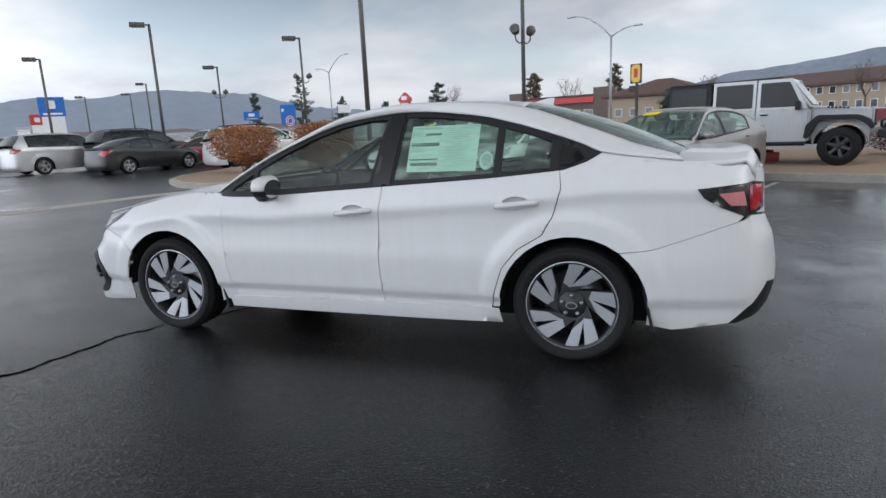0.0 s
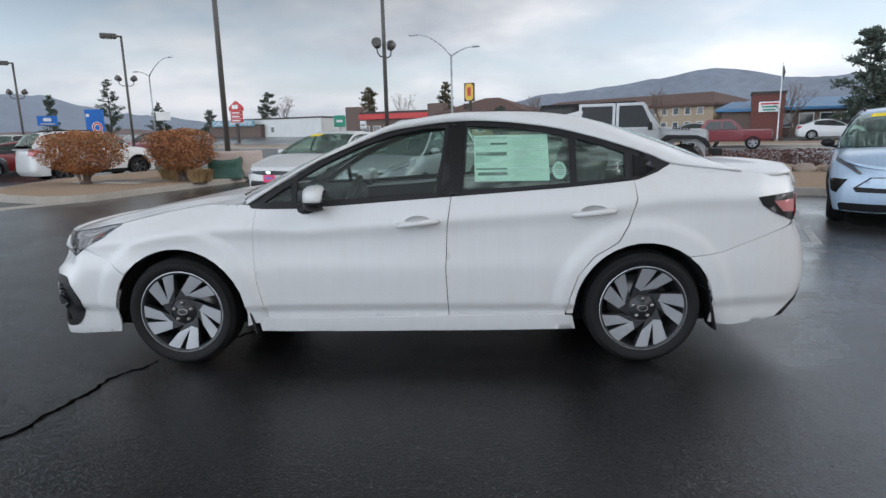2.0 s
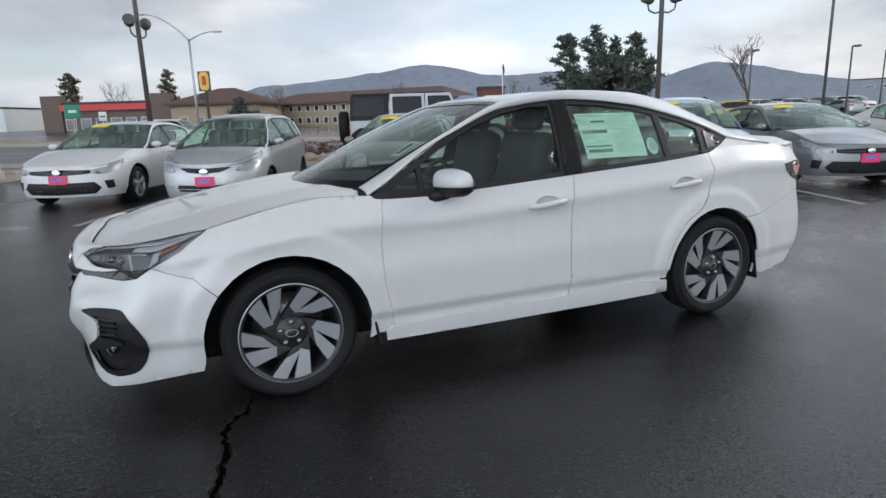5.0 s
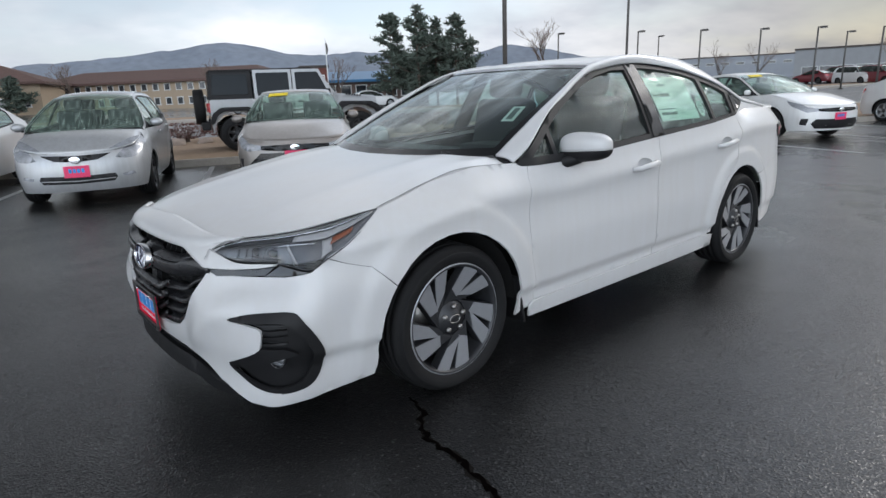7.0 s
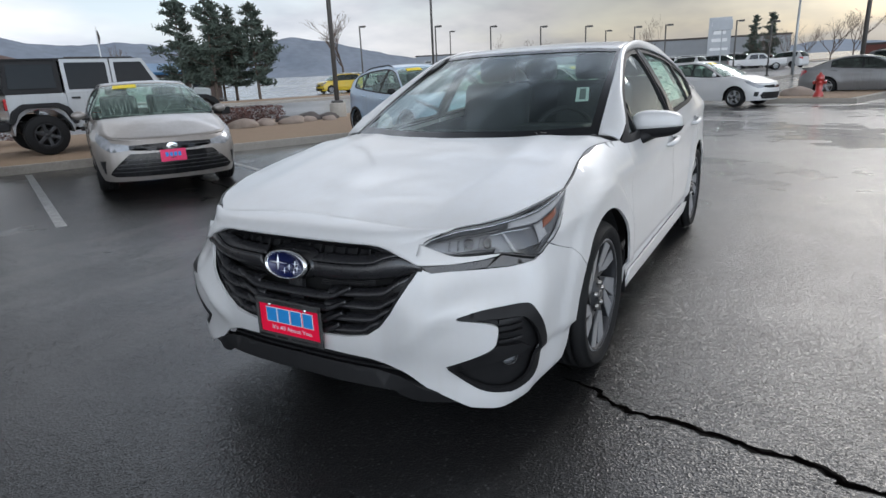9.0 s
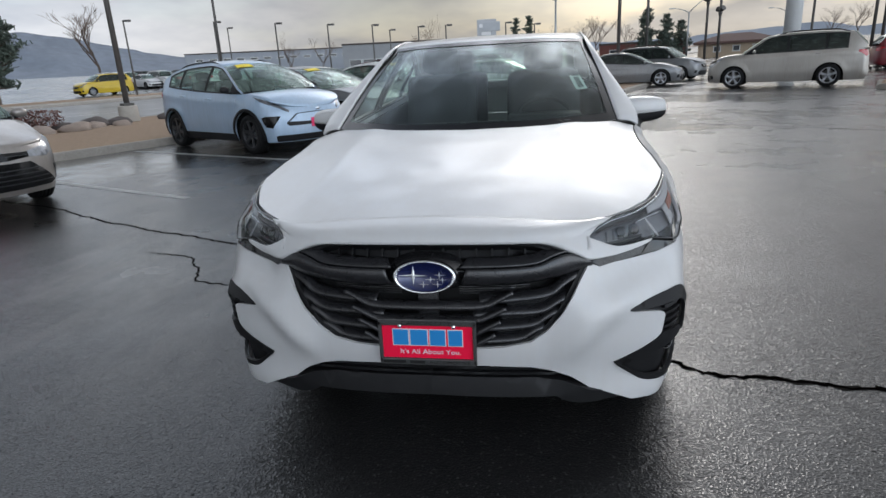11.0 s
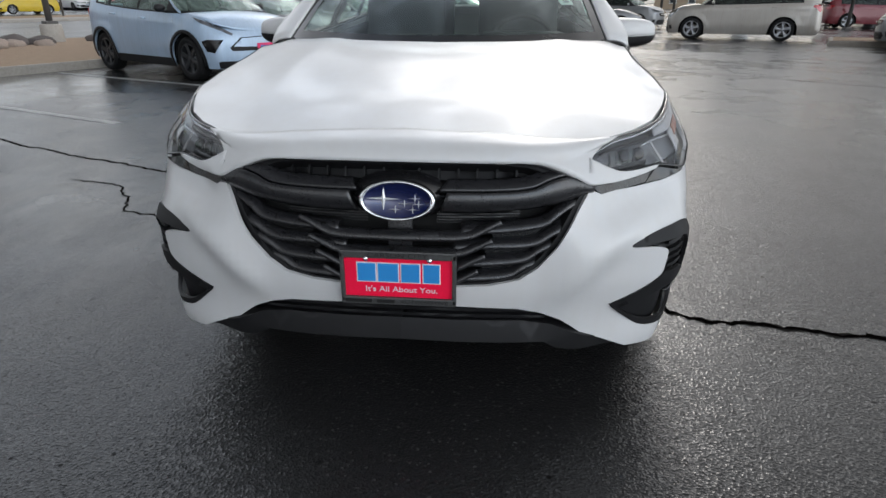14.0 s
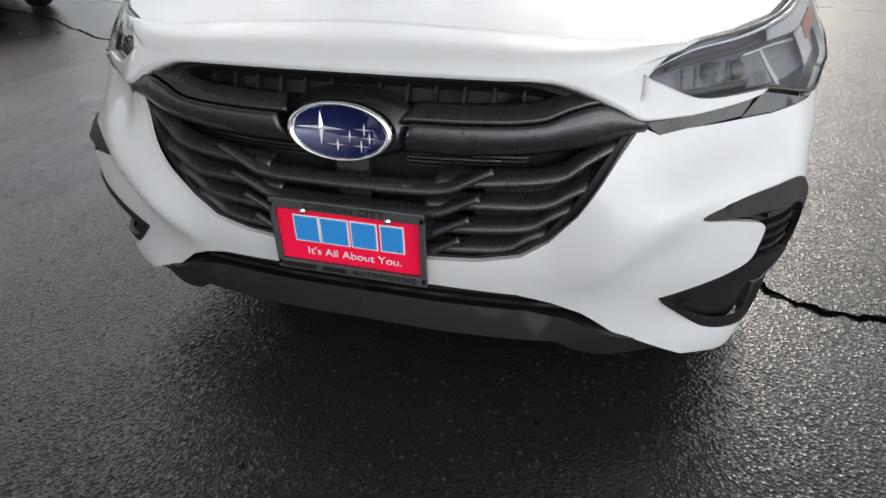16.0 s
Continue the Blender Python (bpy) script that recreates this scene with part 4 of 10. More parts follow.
    bonnet_seam = [(0.0, -2.218), (0.2, -2.226), (0.38, -2.228), (0.48, -2.214), (0.545, -2.184), (0.582, -2.150)]
    seam_x = hermite(bonnet_seam)
    tip = body(np.array([sh.sy(0.504)]), np.array([0.754]))[0]
    to_s = lambda y: np.interp(y, -sh.y[:300], sh.s[:300])
    tk = [0, 0.20, 0.38, 0.55, 0.72, 0.84, 0.93, 1.0]
    topxyz = [tuple(tip + np.array([0.004, -0.002, 0.003]))] + [tuple(bonnet_fn(np.array([x]), np.array([y]))[0] + np.array([0, -0.002, -0.003])) for x, y in ((-2.148, -0.586), (-2.088, -0.658), (-2.005, -0.728), (-1.90, -0.774), (-1.83, -0.796), (-1.77, -0.812), (-1.712, -0.826))]
    botsz = [Y(0.506, 0.748), Y(0.608, 0.710), Y(0.675, 0.708), Y(0.742, 0.708), X(-2.07, 0.690), X(-1.975, 0.728), X(-1.83, 0.792), X(-1.712, 0.872)]
    tc = [hermite([(t, p[k]) for t, p in zip(tk, topxyz)]) for k in range(3)]
    bcs, bcz = hermite([(t, p[0]) for t, p in zip(tk, botsz)]), hermite([(t, p[1]) for t, p in zip(tk, botsz)])
    on_nose = lambda y, z: body(np.array([to_s(y)]), np.array([z]))[0]
    uk = [0.0, 0.20, 0.38, 0.48, 0.56, 0.63, 0.70, 0.80, 0.90, 1.0]
    low_y = hermite(list(zip(uk, (0.0, 0.15, 0.29, 0.365, 0.425, 0.475, 0.520, 0.60, 0.68, 0.728))))
    low_z = hermite(list(zip(uk, (0.761, 0.761, 0.760, 0.754, 0.738, 0.715, 0.694, 0.690, 0.694, 0.702))))
    # its upper edge: the bonnet's seam, then the lamp's upper edge back to the tip, then the lamp's lower edge
    su = np.linspace(0, 0.56, 40)
    sy = np.interp(su, (0, 0.20, 0.38, 0.48, 0.56), (0.0, 0.20, 0.39, 0.50, 0.582))
    seam_pts = sh.hood(seam_x(sy) - 0.0025, -sy)
    lu = np.linspace(0.56, 0.70, 14)[1:]
    lt = 0.20 * (0.70 - lu) / 0.14
    lamp_pts = np.stack([c(lt) for c in tc], -1) + np.array([-0.001, 0, 0.001])
    arm_c = [hermite([(0.70, lamp_pts[-1][k])] + [(t, on_nose(y, z)[k]) for t, y, z in ((0.80, 0.604, 0.712), (0.90, 0.676, 0.708), (1.0, 0.738, 0.709))]) for k in range(3)]
    au = np.linspace(0.70, 1.0, 16)[1:]
    top_u = np.concatenate([su, lu, au])
    top_all = np.concatenate([seam_pts, lamp_pts, np.stack([c(au) for c in arm_c], -1)])
    top_c = [lambda u, k=k: np.interp(u, top_u, top_all[:, k]) for k in range(3)]

    def nose_panel(u, v):
        """From the grille and the blade under the lamp up to the bonnet's seam and the lamp's lower edge."""
        p0 = body(to_s(low_y(u)), low_z(u))
        p3 = np.stack([c(u) for c in top_c], -1)
        soft = (1 - smooth01((u - 0.36) / 0.26))[:, None]
        chord = (p3 - p0) / 3
        out = (0.003 * smooth01((u - 0.35) / 0.2) * (1 - smooth01((u - 0.66) / 0.2)))[:, None] * np.array([-1.0, -0.3, 0.25])
        p1 = p0 + chord * (1 - soft) + np.array([0.004, 0, 0.030]) * soft + out
        p2 = p3 - chord * (1 - soft) - np.array([0.060, 0, 0.013]) * soft + out
        w = v[:, None]
        return p0 * (1 - w) ** 3 + 3 * p1 * w * (1 - w) ** 2 + 3 * p2 * w * w * (1 - w) + p3 * w ** 3
    side_of = lambda u: np.stack([np.ones_like(u), np.where(u < 0.5, 1.0, -1.0), np.ones_like(u)], -1)
    loft("nose_panel", lambda u, v: nose_panel(np.abs(2 * u - 1), v) * side_of(u), 141, 12, WHITE, car, flip=False, depth=0.02)
    half = [(-1.18, 0.0), (-1.15, -0.25), (-1.08, -0.50), (-1.0, -0.655), (-0.965, -0.715)] + [(x, -float(edge_y(np.array([x]))[0])) for x in ex[::-1]] + [(-1.80, -0.802), (-1.88, -0.776), (-2.005, -0.722), (-2.088, -0.652), (-2.148, -0.580)] + [(float(seam_x(y)) + 0.002, -y) for y in np.linspace(0.572, 0.0, 26)]
    hood = half + [(x, -y) for x, y in half[::-1] if abs(y) > 1e-6]
    sheet("bonnet", hood, bonnet_fn, WHITE, car, "", step=0.04, centre=(-1.6, 0, 0.3), depth=0.02)
    # near-black ribbons laid just over the seams paint in the shade of the gaps round the bonnet
    def front_gap(u, v):
        y = 0.578 * (2 * u - 1)
        return sh.hood(seam_x(np.abs(y)) - 0.0030 + 0.0056 * v, y) + np.array([-0.001, 0, 0.0026])
    loft("bonnet_gap_shade", front_gap, 70, 2, VOID, car)
    for sg in (-1, 1):
        def side_gap(u, v, sg=sg):
            x = -1.714 + 0.745 * u
            return np.stack([x, sg * (edge_y(x) - 0.0012 + 0.0052 * v), sh.top(x) + 0.0022 + 0 * v], -1)
        loft("bonnet_gap_shade", side_gap, 40, 2, VOID, car, flip=sg > 0)
    # head lamps: skins from the bonnet's edge down to fender and bumper
    def lamp_fn(t, v, o=0.0):
        a = np.stack([c(t) for c in tc], -1)
        b = body(bcs(t), bcz(t), 0.001)
        q = a * (1 - v)[:, None] + b * v[:, None]
        span = np.sin(math.pi * np.clip(t, 0.001, 0.999)) ** 0.6
        w = (np.sin(math.pi * np.clip(v, 0, 1)) * 0.014 + o) * (0.15 + 0.85 * span)
        n = np.stack([-(1 - t) ** 0.8 * 0.8 - 0.15, -t ** 0.8 * 0.9 - 0.25, 0.40 + 0 * t], -1)
        n /= np.linalg.norm(n, axis=1, keepdims=True)
        return q + n * w[:, None]
    for mi in (False, True):
        flipy = np.array([1, -1, 1]) if mi else np.array([1, 1, 1])

        def piece(name, t0, t1, v0, v1, o, mat, parent, label="", nu=10, nv=6, slant=0.0):
            return loft(name, lambda u, v: lamp_fn(t0 + (t1 - t0) * u + slant * v, v0 + (v1 - v0) * v, o) * flipy, nu, nv, mat, parent, label, flip=mi, depth=0.003)
        h = piece("head_lamp", 0.0, 1.0, 0.0, 1.0, -0.042, LAMPDARK, car, "angular smoked head lamp with amber corner", 24, 10)
        ln = loft("lens", lambda u, v: lamp_fn(u, v) * flipy, 36, 14, LENS, h, "clear lens", flip=mi)
        ln.visible_shadow = False
        piece("lamp_rim", 0.0, 1.0, 0.0, 0.05, 0.001, GLOSSBLACK, h, nu=28, nv=3)
        piece("lamp_rim", 0.0, 0.94, 0.965, 1.0, 0.001, GLOSSBLACK, h, nu=24, nv=3)
        piece("light_guide", 0.03, 0.97, 0.10, 0.145, -0.010, REFLECTOR, h, nu=24, nv=3)
        piece("outer_reflector", 0.55, 0.98, 0.17, 0.34, -0.018, HAZE, h, "pale hazy reflector", 16, 5)
        piece("inner_shelf", 0.10, 0.54, 0.26, 0.36, -0.024, DARKALLOY, h, nu=14, nv=3)
        piece("inner_shelf", 0.10, 0.52, 0.80, 0.92, -0.026, DARKALLOY, h, nu=14, nv=3)
        piece("amber_corner", 0.80, 0.90, 0.40, 0.58, -0.024, AMBER, h, "amber corner reflector", 8, 5)
        piece("corner_reflector", 0.72, 0.79, 0.38, 0.80, -0.026, HAZE, h, nu=5, nv=8, slant=0.05)
        piece("light_claw", 0.52, 0.535, 0.42, 0.90, -0.024, HAZE, h, nu=3, nv=8, slant=0.10)
        piece("light_claw", 0.44, 0.68, 0.40, 0.435, -0.020, REFLECTOR, h, nu=6, nv=3)
        for k in range(6):
            piece("lamp_fin", 0.16 + 0.055 * k, 0.172 + 0.055 * k, 0.42, 0.76, -0.028, DARKALLOY, h, nu=3, nv=4)
        for tt_, vv_ in ((0.30, 0.56), (0.45, 0.62)):
            c = lamp_fn(np.array([tt_]), np.array([vv_]), -0.036)[0] * flipy
            bm = bmesh.new()
            bmesh.ops.create_uvsphere(bm, u_segments=16, v_segments=10, radius=0.019, matrix=pose(*c))
            part("projector", bm, GLOSSBLACK, h, smooth=True)
        sheet("lamp_hook", [Y(0.744, 0.705), Y(0.699, 0.668), Y(0.76, 0.668), X(-2.08, 0.684), Y(0.80, 0.692)], lambda s, z: body(s, z, 0.003), GLOSSBLACK, h, "", mi, step=0.02, depth=0.004)
    grille(car, sh, Y, both)
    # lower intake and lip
    # a near-black sheet paints in the shade inside the intake
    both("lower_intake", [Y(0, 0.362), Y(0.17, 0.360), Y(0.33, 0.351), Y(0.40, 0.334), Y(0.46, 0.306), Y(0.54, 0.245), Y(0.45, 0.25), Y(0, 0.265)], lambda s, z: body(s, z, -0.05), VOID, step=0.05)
    for z0 in (0.318, 0.340):
        both("intake_bar", [Y(0, z0), Y(0.3, z0 - 0.003), Y(0.43, z0 - 0.012), Y(0.42, z0 - 0.020), Y(0.3, z0 - 0.014), Y(0, z0 - 0.010)], lambda s, z: body(s, z, -0.02), TRIM, step=0.05, depth=0.03)

    def lip_fn(s, z):
        p = body(s, z)
        p[:, 0] -= 0.022 * smooth01((0.32 - z) / 0.07) * smooth01((0.62 - np.abs(p[:, 1])) / 0.1)
        return p
    both("chin_lip", [Y(0, 0.312), Y(0.35, 0.306), Y(0.44, 0.290), Y(0.53, 0.250), Y(0.61, 0.222), Y(0.685, 0.186), Y(0.60, 0.190), Y(0.50, 0.198), Y(0.455, 0.212), Y(0.42, 0.236), Y(0, 0.246)], lip_fn, TRIM, step=0.04, depth=0.06)
    number_plate(car, -2.402, 0.0, 0.450, True)
    # --- cabin side ---
    dlo = [(-0.935, 0.955), (-0.62, 0.951), (-0.38, 0.966), (0.27, 1.007), (0.92, 1.046), (1.33, 1.081), (1.45, 1.122), (1.525, 1.165), (1.45, 1.203), (1.32, 1.250), (1.18, 1.300), (1.0, 1.350), (0.8, 1.394), (0.6, 1.424), (0.36, 1.437), (0.15, 1.427), (-0.05, 1.398), (-0.26, 1.338), (-0.5, 1.228), (-0.71, 1.105), (-0.90, 0.985)]
    w_sail = [(-0.83, 0.988), (-0.67, 0.992), (-0.67, 1.092)]
    w_front = [(-0.64, 0.990), (-0.3, 1.003), (0.185, 1.030), (0.235, 1.395), (0.10, 1.392), (-0.08, 1.358), (-0.28, 1.292), (-0.50, 1.192), (-0.64, 1.112)]
    w_rear = [(0.335, 1.038), (0.6, 1.052), (0.945, 1.072), (0.95, 1.328), (0.8, 1.362), (0.6, 1.391), (0.42, 1.402), (0.365, 1.402)]
    w_fix = [(0.985, 1.074), (1.255, 1.096), (1.265, 1.232), (1.15, 1.274), (0.99, 1.318)]
    w_end = [(1.305, 1.105), (1.38, 1.115), (1.44, 1.140), (1.40, 1.190), (1.315, 1.220)]
    for mi in (False, True):
        t = sheet("window_surround", dlo, lambda x, z: sh.upper(x, z, 0.003), TRIM, car, "black window surround", mi, step=0.05, holes=[w_sail, w_front, w_rear, w_fix], depth=0.02)
        for name, o, mt in (("sail_window", w_sail, WINDOW), ("front_window", w_front, WINDOW), ("rear_window", w_rear, WETWINDOW), ("fixed_window", w_fix, WETWINDOW)):
            g = sheet(name, o, lambda x, z: sh.upper(x, z, -0.010), mt, car, "side window glass beaded with rain", mi, step=0.08, depth=0.0)
            g.visible_shadow = False
        sheet("quarter_garnish", w_end, lambda x, z: sh.upper(x, z, 0.010), PIANO, t, "", mi, step=0.04, depth=0.004)
        sheet("pillar_cover", [(0.205, 1.010), (0.320, 1.016), (0.354, 1.424), (0.262, 1.428)], lambda x, z: sh.upper(x, z, 0.009), PIANO, t, "", mi, step=0.04, depth=0.004)
    # pillars and cant rails: a strip from the glass edges to the window surround
    tt = [0, 0.14, 0.28, 0.42, 0.58, 0.72, 0.84, 0.93, 1.0]
    inner = [(-0.955, -0.735, 0.997), (-0.47, -0.675, 1.240), (0.015, -0.610, 1.436), (0.40, -0.600, 1.476), (0.80, -0.600, 1.462), (1.08, -0.600, 1.418), (1.45, -0.622, 1.286), (1.70, -0.645, 1.190), (1.88, -0.665, 1.135)]
    outx = [(-0.94, 0.970), (-0.50, 1.226), (-0.05, 1.396), (0.36, 1.435), (0.80, 1.392), (1.06, 1.332), (1.42, 1.212), (1.528, 1.165), (1.93, 1.108)]
    ic = [hermite(list(zip(tt, [p[k] for p in inner]))) for k in range(3)]
    oc = [hermite(list(zip(tt, [p[k] for p in outx]))) for k in range(2)]

    def strip(u, v):
        a = np.stack([c(u) for c in ic], -1)
        b = sh.upper(oc[0](u), oc[1](u), 0.002)
        p = a * (1 - v)[:, None] + b * v[:, None]
        n = np.sin(math.pi * v) * 0.012
        p[:, 1] -= n * 0.8
        p[:, 2] += n * 0.6
        return p
    loft("side_frame", strip, 60, 8, WHITE, car, depth=0.012)
    loft("side_frame", lambda u, v: strip(u, v) * np.array([1, -1, 1]), 60, 8, WHITE, car, flip=True, depth=0.012)
    for mi in (False, True):
        sheet("quarter_top", [(1.33, 1.080), (1.45, 1.121), (1.53, 1.166), (1.60, 1.160), (1.95, 1.105), (1.9, 1.09), (1.5, 1.07)], lambda x, z: sh.upper(x, z, 0.0), WHITE, car, "", mi, step=0.05, depth=0.02)
    # cowl corner beside the bonnet
    for sg in (-1, 1):
        loft("cowl_corner", lambda u, v: np.stack([-0.985 + 0.115 * u, -sg * ((0.752 + 0.085 * u) * (1 - v) + (0.700 + 0.035 * u) * v) * -1, 0.966 + 0.020 * v - 0.010 * u * (1 - v)], -1), 6, 5, TRIM, car, flip=sg < 0, depth=0.02)
    # roof
    yr = hermite([(-0.06, 0.612), (0.4, 0.601), (0.8, 0.601), (1.1, 0.601)])
    zr = hermite([(p[0], p[2]) for p in inner])

    def roof_fn(u, v):
        p = 2 * v - 1
        x0, x1 = 0.020 - 0.10 * (1 - p * p), 1.075 - 0.02 * (1 - p * p)
        x = x0 + (x1 - x0) * u
        e = zr(np.clip(x, 0.0, 1.1))
        z = sh.roofc(x) - (sh.roofc(x) - e) * np.abs(p) ** 2.6
        return np.stack([x, p * yr(x), z], -1)
    loft("roof", roof_fn, 22, 26, WHITE, car, flip=False, depth=0.015)
    head = loft("headliner", lambda u, v: roof_fn(u, v) - np.array([0, 0, 0.03]), 12, 14, HEADLINER, car, depth=0.01)

    def screen(u, v):
        p = 2 * v - 1
        bot = np.stack([-0.955 - 0.235 * (1 - np.abs(p) ** 2.2), 0.735 * p, 0.997 - 0.018 * (1 - p * p)], -1)
        top = roof_fn(np.zeros_like(u), v)
        q = bot * (1 - u)[:, None] + top * u[:, None]
        n = np.sin(math.pi * u) * 0.018
        q[:, 0] -= n * 0.45
        q[:, 2] += n
        return q
    w = loft("windscreen", screen, 18, 22, WINDOW, car, "windscreen with drying rain")
    w.visible_shadow = False
    for v0, v1 in ((0.0, 0.028), (0.972, 1.0)):
        loft("glass_border", lambda u, v, a=v0, b=v1: screen(u, a + (b - a) * v) + np.array([-0.002, 0, 0.003]), 18, 3, PIANO, car)
    loft("glass_border", lambda u, v: screen(0.915 + 0.045 * u, v) + np.array([-0.002, 0, 0.003]), 3, 20, PIANO, car)
    loft("roof_header", lambda u, v: screen(0.95 + 0.05 * u, v) + np.array([-0.003, 0, 0.005])[None, :] * np.sin(math.pi * (0.15 + 0.6 * u))[:, None], 6, 24, WHITE, car, depth=0.006)
    loft("glass_border", lambda u, v: screen(0.075 * u, v) + np.array([-0.002, 0, 0.003]), 3, 20, PIANO, car)

    def backlight(u, v):
        p = 2 * v - 1
        top = roof_fn(np.ones_like(u), v)
        bot = np.stack([1.88 + 0.10 * (1 - p * p), 0.665 * p, 1.135 + 0.012 * (1 - p * p)], -1)
        q = top * (1 - u)[:, None] + bot * u[:, None]
        n = np.sin(math.pi * u) * 0.03
        q[:, 2] += n * (1 - np.abs(p) ** 3)
        return q
    b = loft("back_window", backlight, 16, 18, WETWINDOW, car, "rear window with drying rain")
    b.visible_shadow = False
    loft("glass_border", lambda u, v: backlight(u, v * 0.06) + np.array([0, 0, 0.003]), 14, 3, GLOSSBLACK, car)
    loft("glass_border", lambda u, v: backlight(u, 0.94 + v * 0.06) + np.array([0, 0, 0.003]), 14, 3, GLOSSBLACK, car)

    def deck(u, v):
        p = 2 * v - 1
        x = (1.88 + 0.10 * (1 - p * p)) * (1 - u) + (2.365 - 0.085 * np.abs(p) ** 2.5) * u
        w = 0.665 + 0.085 * smooth01(u / 0.4) - 0.05 * smooth01((u - 0.6) / 0.4)
        z = 1.135 - 0.012 * u + 0.010 * smooth01((u - 0.6) / 0.3) - 0.075 * smooth01((u - 0.90) / 0.10) + 0.012 * (1 - p * p) - 0.028 * smooth01((np.abs(p) - 0.72) / 0.28)
        return np.stack([x, p * w, z], -1)
    loft("boot_lid", deck, 20, 24, WHITE, car, depth=0.02)
    for sg in (-1, 1):
        loft("boot_shoulder", lambda u, v: np.stack([1.86 + 0.41 * u, sg * ((0.735 - 0.045 * u ** 4) * (1 - v) + (sh_edge_y(sh, 1.86 + 0.41 * u)) * v), 1.112 - 0.010 * u - 0.022 * v ** 2 - 0.045 * u ** 6], -1), 12, 5, WHITE, car, flip=sg < 0, depth=0.02)
    # fin, sunroof deflector
    bm = bmesh.new()
    prof = [(0.98, 0.0), (1.05, 0.028), (1.13, 0.062), (1.165, 0.066), (1.155, 0.03), (1.16, 0.0)]
    for sgn in (0.014, -0.014):
        bm.faces.new([bm.verts.new((x, sgn * (1 - z / 0.085), 1.462 - (x - 0.98) * 0.17 + z - 0.006)) for x, z in prof])
    bm.verts.ensure_lookup_table()
    for i in range(6):
        j = (i + 1) % 6
        bm.faces.new((bm.verts[i], bm.verts[j], bm.verts[6 + j], bm.verts[6 + i]))
    bmesh.ops.recalc_face_normals(bm, faces=bm.faces)
    part("roof_fin", bm, WHITE, car, "white shark fin aerial")
    # door handles in scooped recesses
    for mi, dd in ((0, 0), (1, 1)):
        sg = -1 if not mi else 1
        for (xa, xb, zz), door in (((-0.045, 0.195, 0.858), d1[dd]), ((0.96, 1.195, 0.902), d2[dd])):
            y0 = float(body(np.array([sh.sx((xa + xb) / 2)]), np.array([zz]))[0][1]) * -sg
            y0 = abs(y0) * sg
            bm = bmesh.new()
            pts = [(xa, y0 - sg * 0.004, zz - 0.010), (xa + 0.03, y0 + sg * 0.028, zz - 0.006), ((xa + xb) / 2, y0 + sg * 0.036, zz + 0.004), (xb - 0.03, y0 + sg * 0.030, zz + 0.012), (xb, y0 - sg * 0.004, zz + 0.010)]
            tube(bm, pts, [0.013, 0.016, 0.017, 0.017, 0.014], 10)
            for v in bm.verts:
                v.co.z = zz + (v.co.z - zz) * 1.0
            part("door_handle", bm, WHITE, door, smooth=True)
            cx, cz = cups[0] if door is d1[dd] else cups[1]

            def bowl(s_, z_, cx=cx, cz=cz):
                x_ = np.interp(s_, sh.s, sh.x)
                r2 = ((x_ - cx) / 0.080) ** 2 + ((z_ - cz) / 0.038) ** 2
                return body(s_, z_, -0.030 * np.sqrt(np.clip(1 - r2, 0, 1)))
            sheet("handle_cup", scoop(cx, cz, 0.080, 0.038), bowl, WHITE, door, "", bool(mi), step=0.012, depth=0.0)
    # mirrors
    for sg in (-1, 1):
        mirror(car, sg)
    # mud flaps
    for ax in sh.axles:
        for sg in (-1, 1):
            bm = bmesh.new()
            x = ax + (0.425 if ax < 0 else 0.405)
            box(bm, (0, 0, 0), (0.016, 0.15, 0.25), pose(x, sg * (0.815 if ax < 0 else 0.795), 0.315, 0, -12, 0), bevel=0.006)
            part("mud_flap", bm, TRIM, car)
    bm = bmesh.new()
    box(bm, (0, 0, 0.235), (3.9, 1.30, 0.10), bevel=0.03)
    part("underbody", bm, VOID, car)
    # near-black sheets behind the panels paint in the shade of the shut lines
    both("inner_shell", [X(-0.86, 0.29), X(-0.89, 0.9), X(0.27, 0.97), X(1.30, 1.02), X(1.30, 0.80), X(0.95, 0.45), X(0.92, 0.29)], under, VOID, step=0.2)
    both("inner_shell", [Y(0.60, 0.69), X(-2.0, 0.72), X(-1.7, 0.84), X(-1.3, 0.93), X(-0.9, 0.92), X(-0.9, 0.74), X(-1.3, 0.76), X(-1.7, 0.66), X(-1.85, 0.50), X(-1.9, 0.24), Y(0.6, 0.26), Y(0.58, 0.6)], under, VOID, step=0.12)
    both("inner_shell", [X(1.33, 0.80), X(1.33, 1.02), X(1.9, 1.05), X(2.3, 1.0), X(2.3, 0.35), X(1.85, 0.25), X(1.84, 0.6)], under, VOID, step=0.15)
    cabin(car, sh)
    wheels(car, sh, "blade", rim=0.252)
    wipers(car)
    stickers(car, sh, screen)
    return car


def sh_edge_y(sh, x):
    return -np.interp(x, sh.x, sh.y) - sh.edge(x)


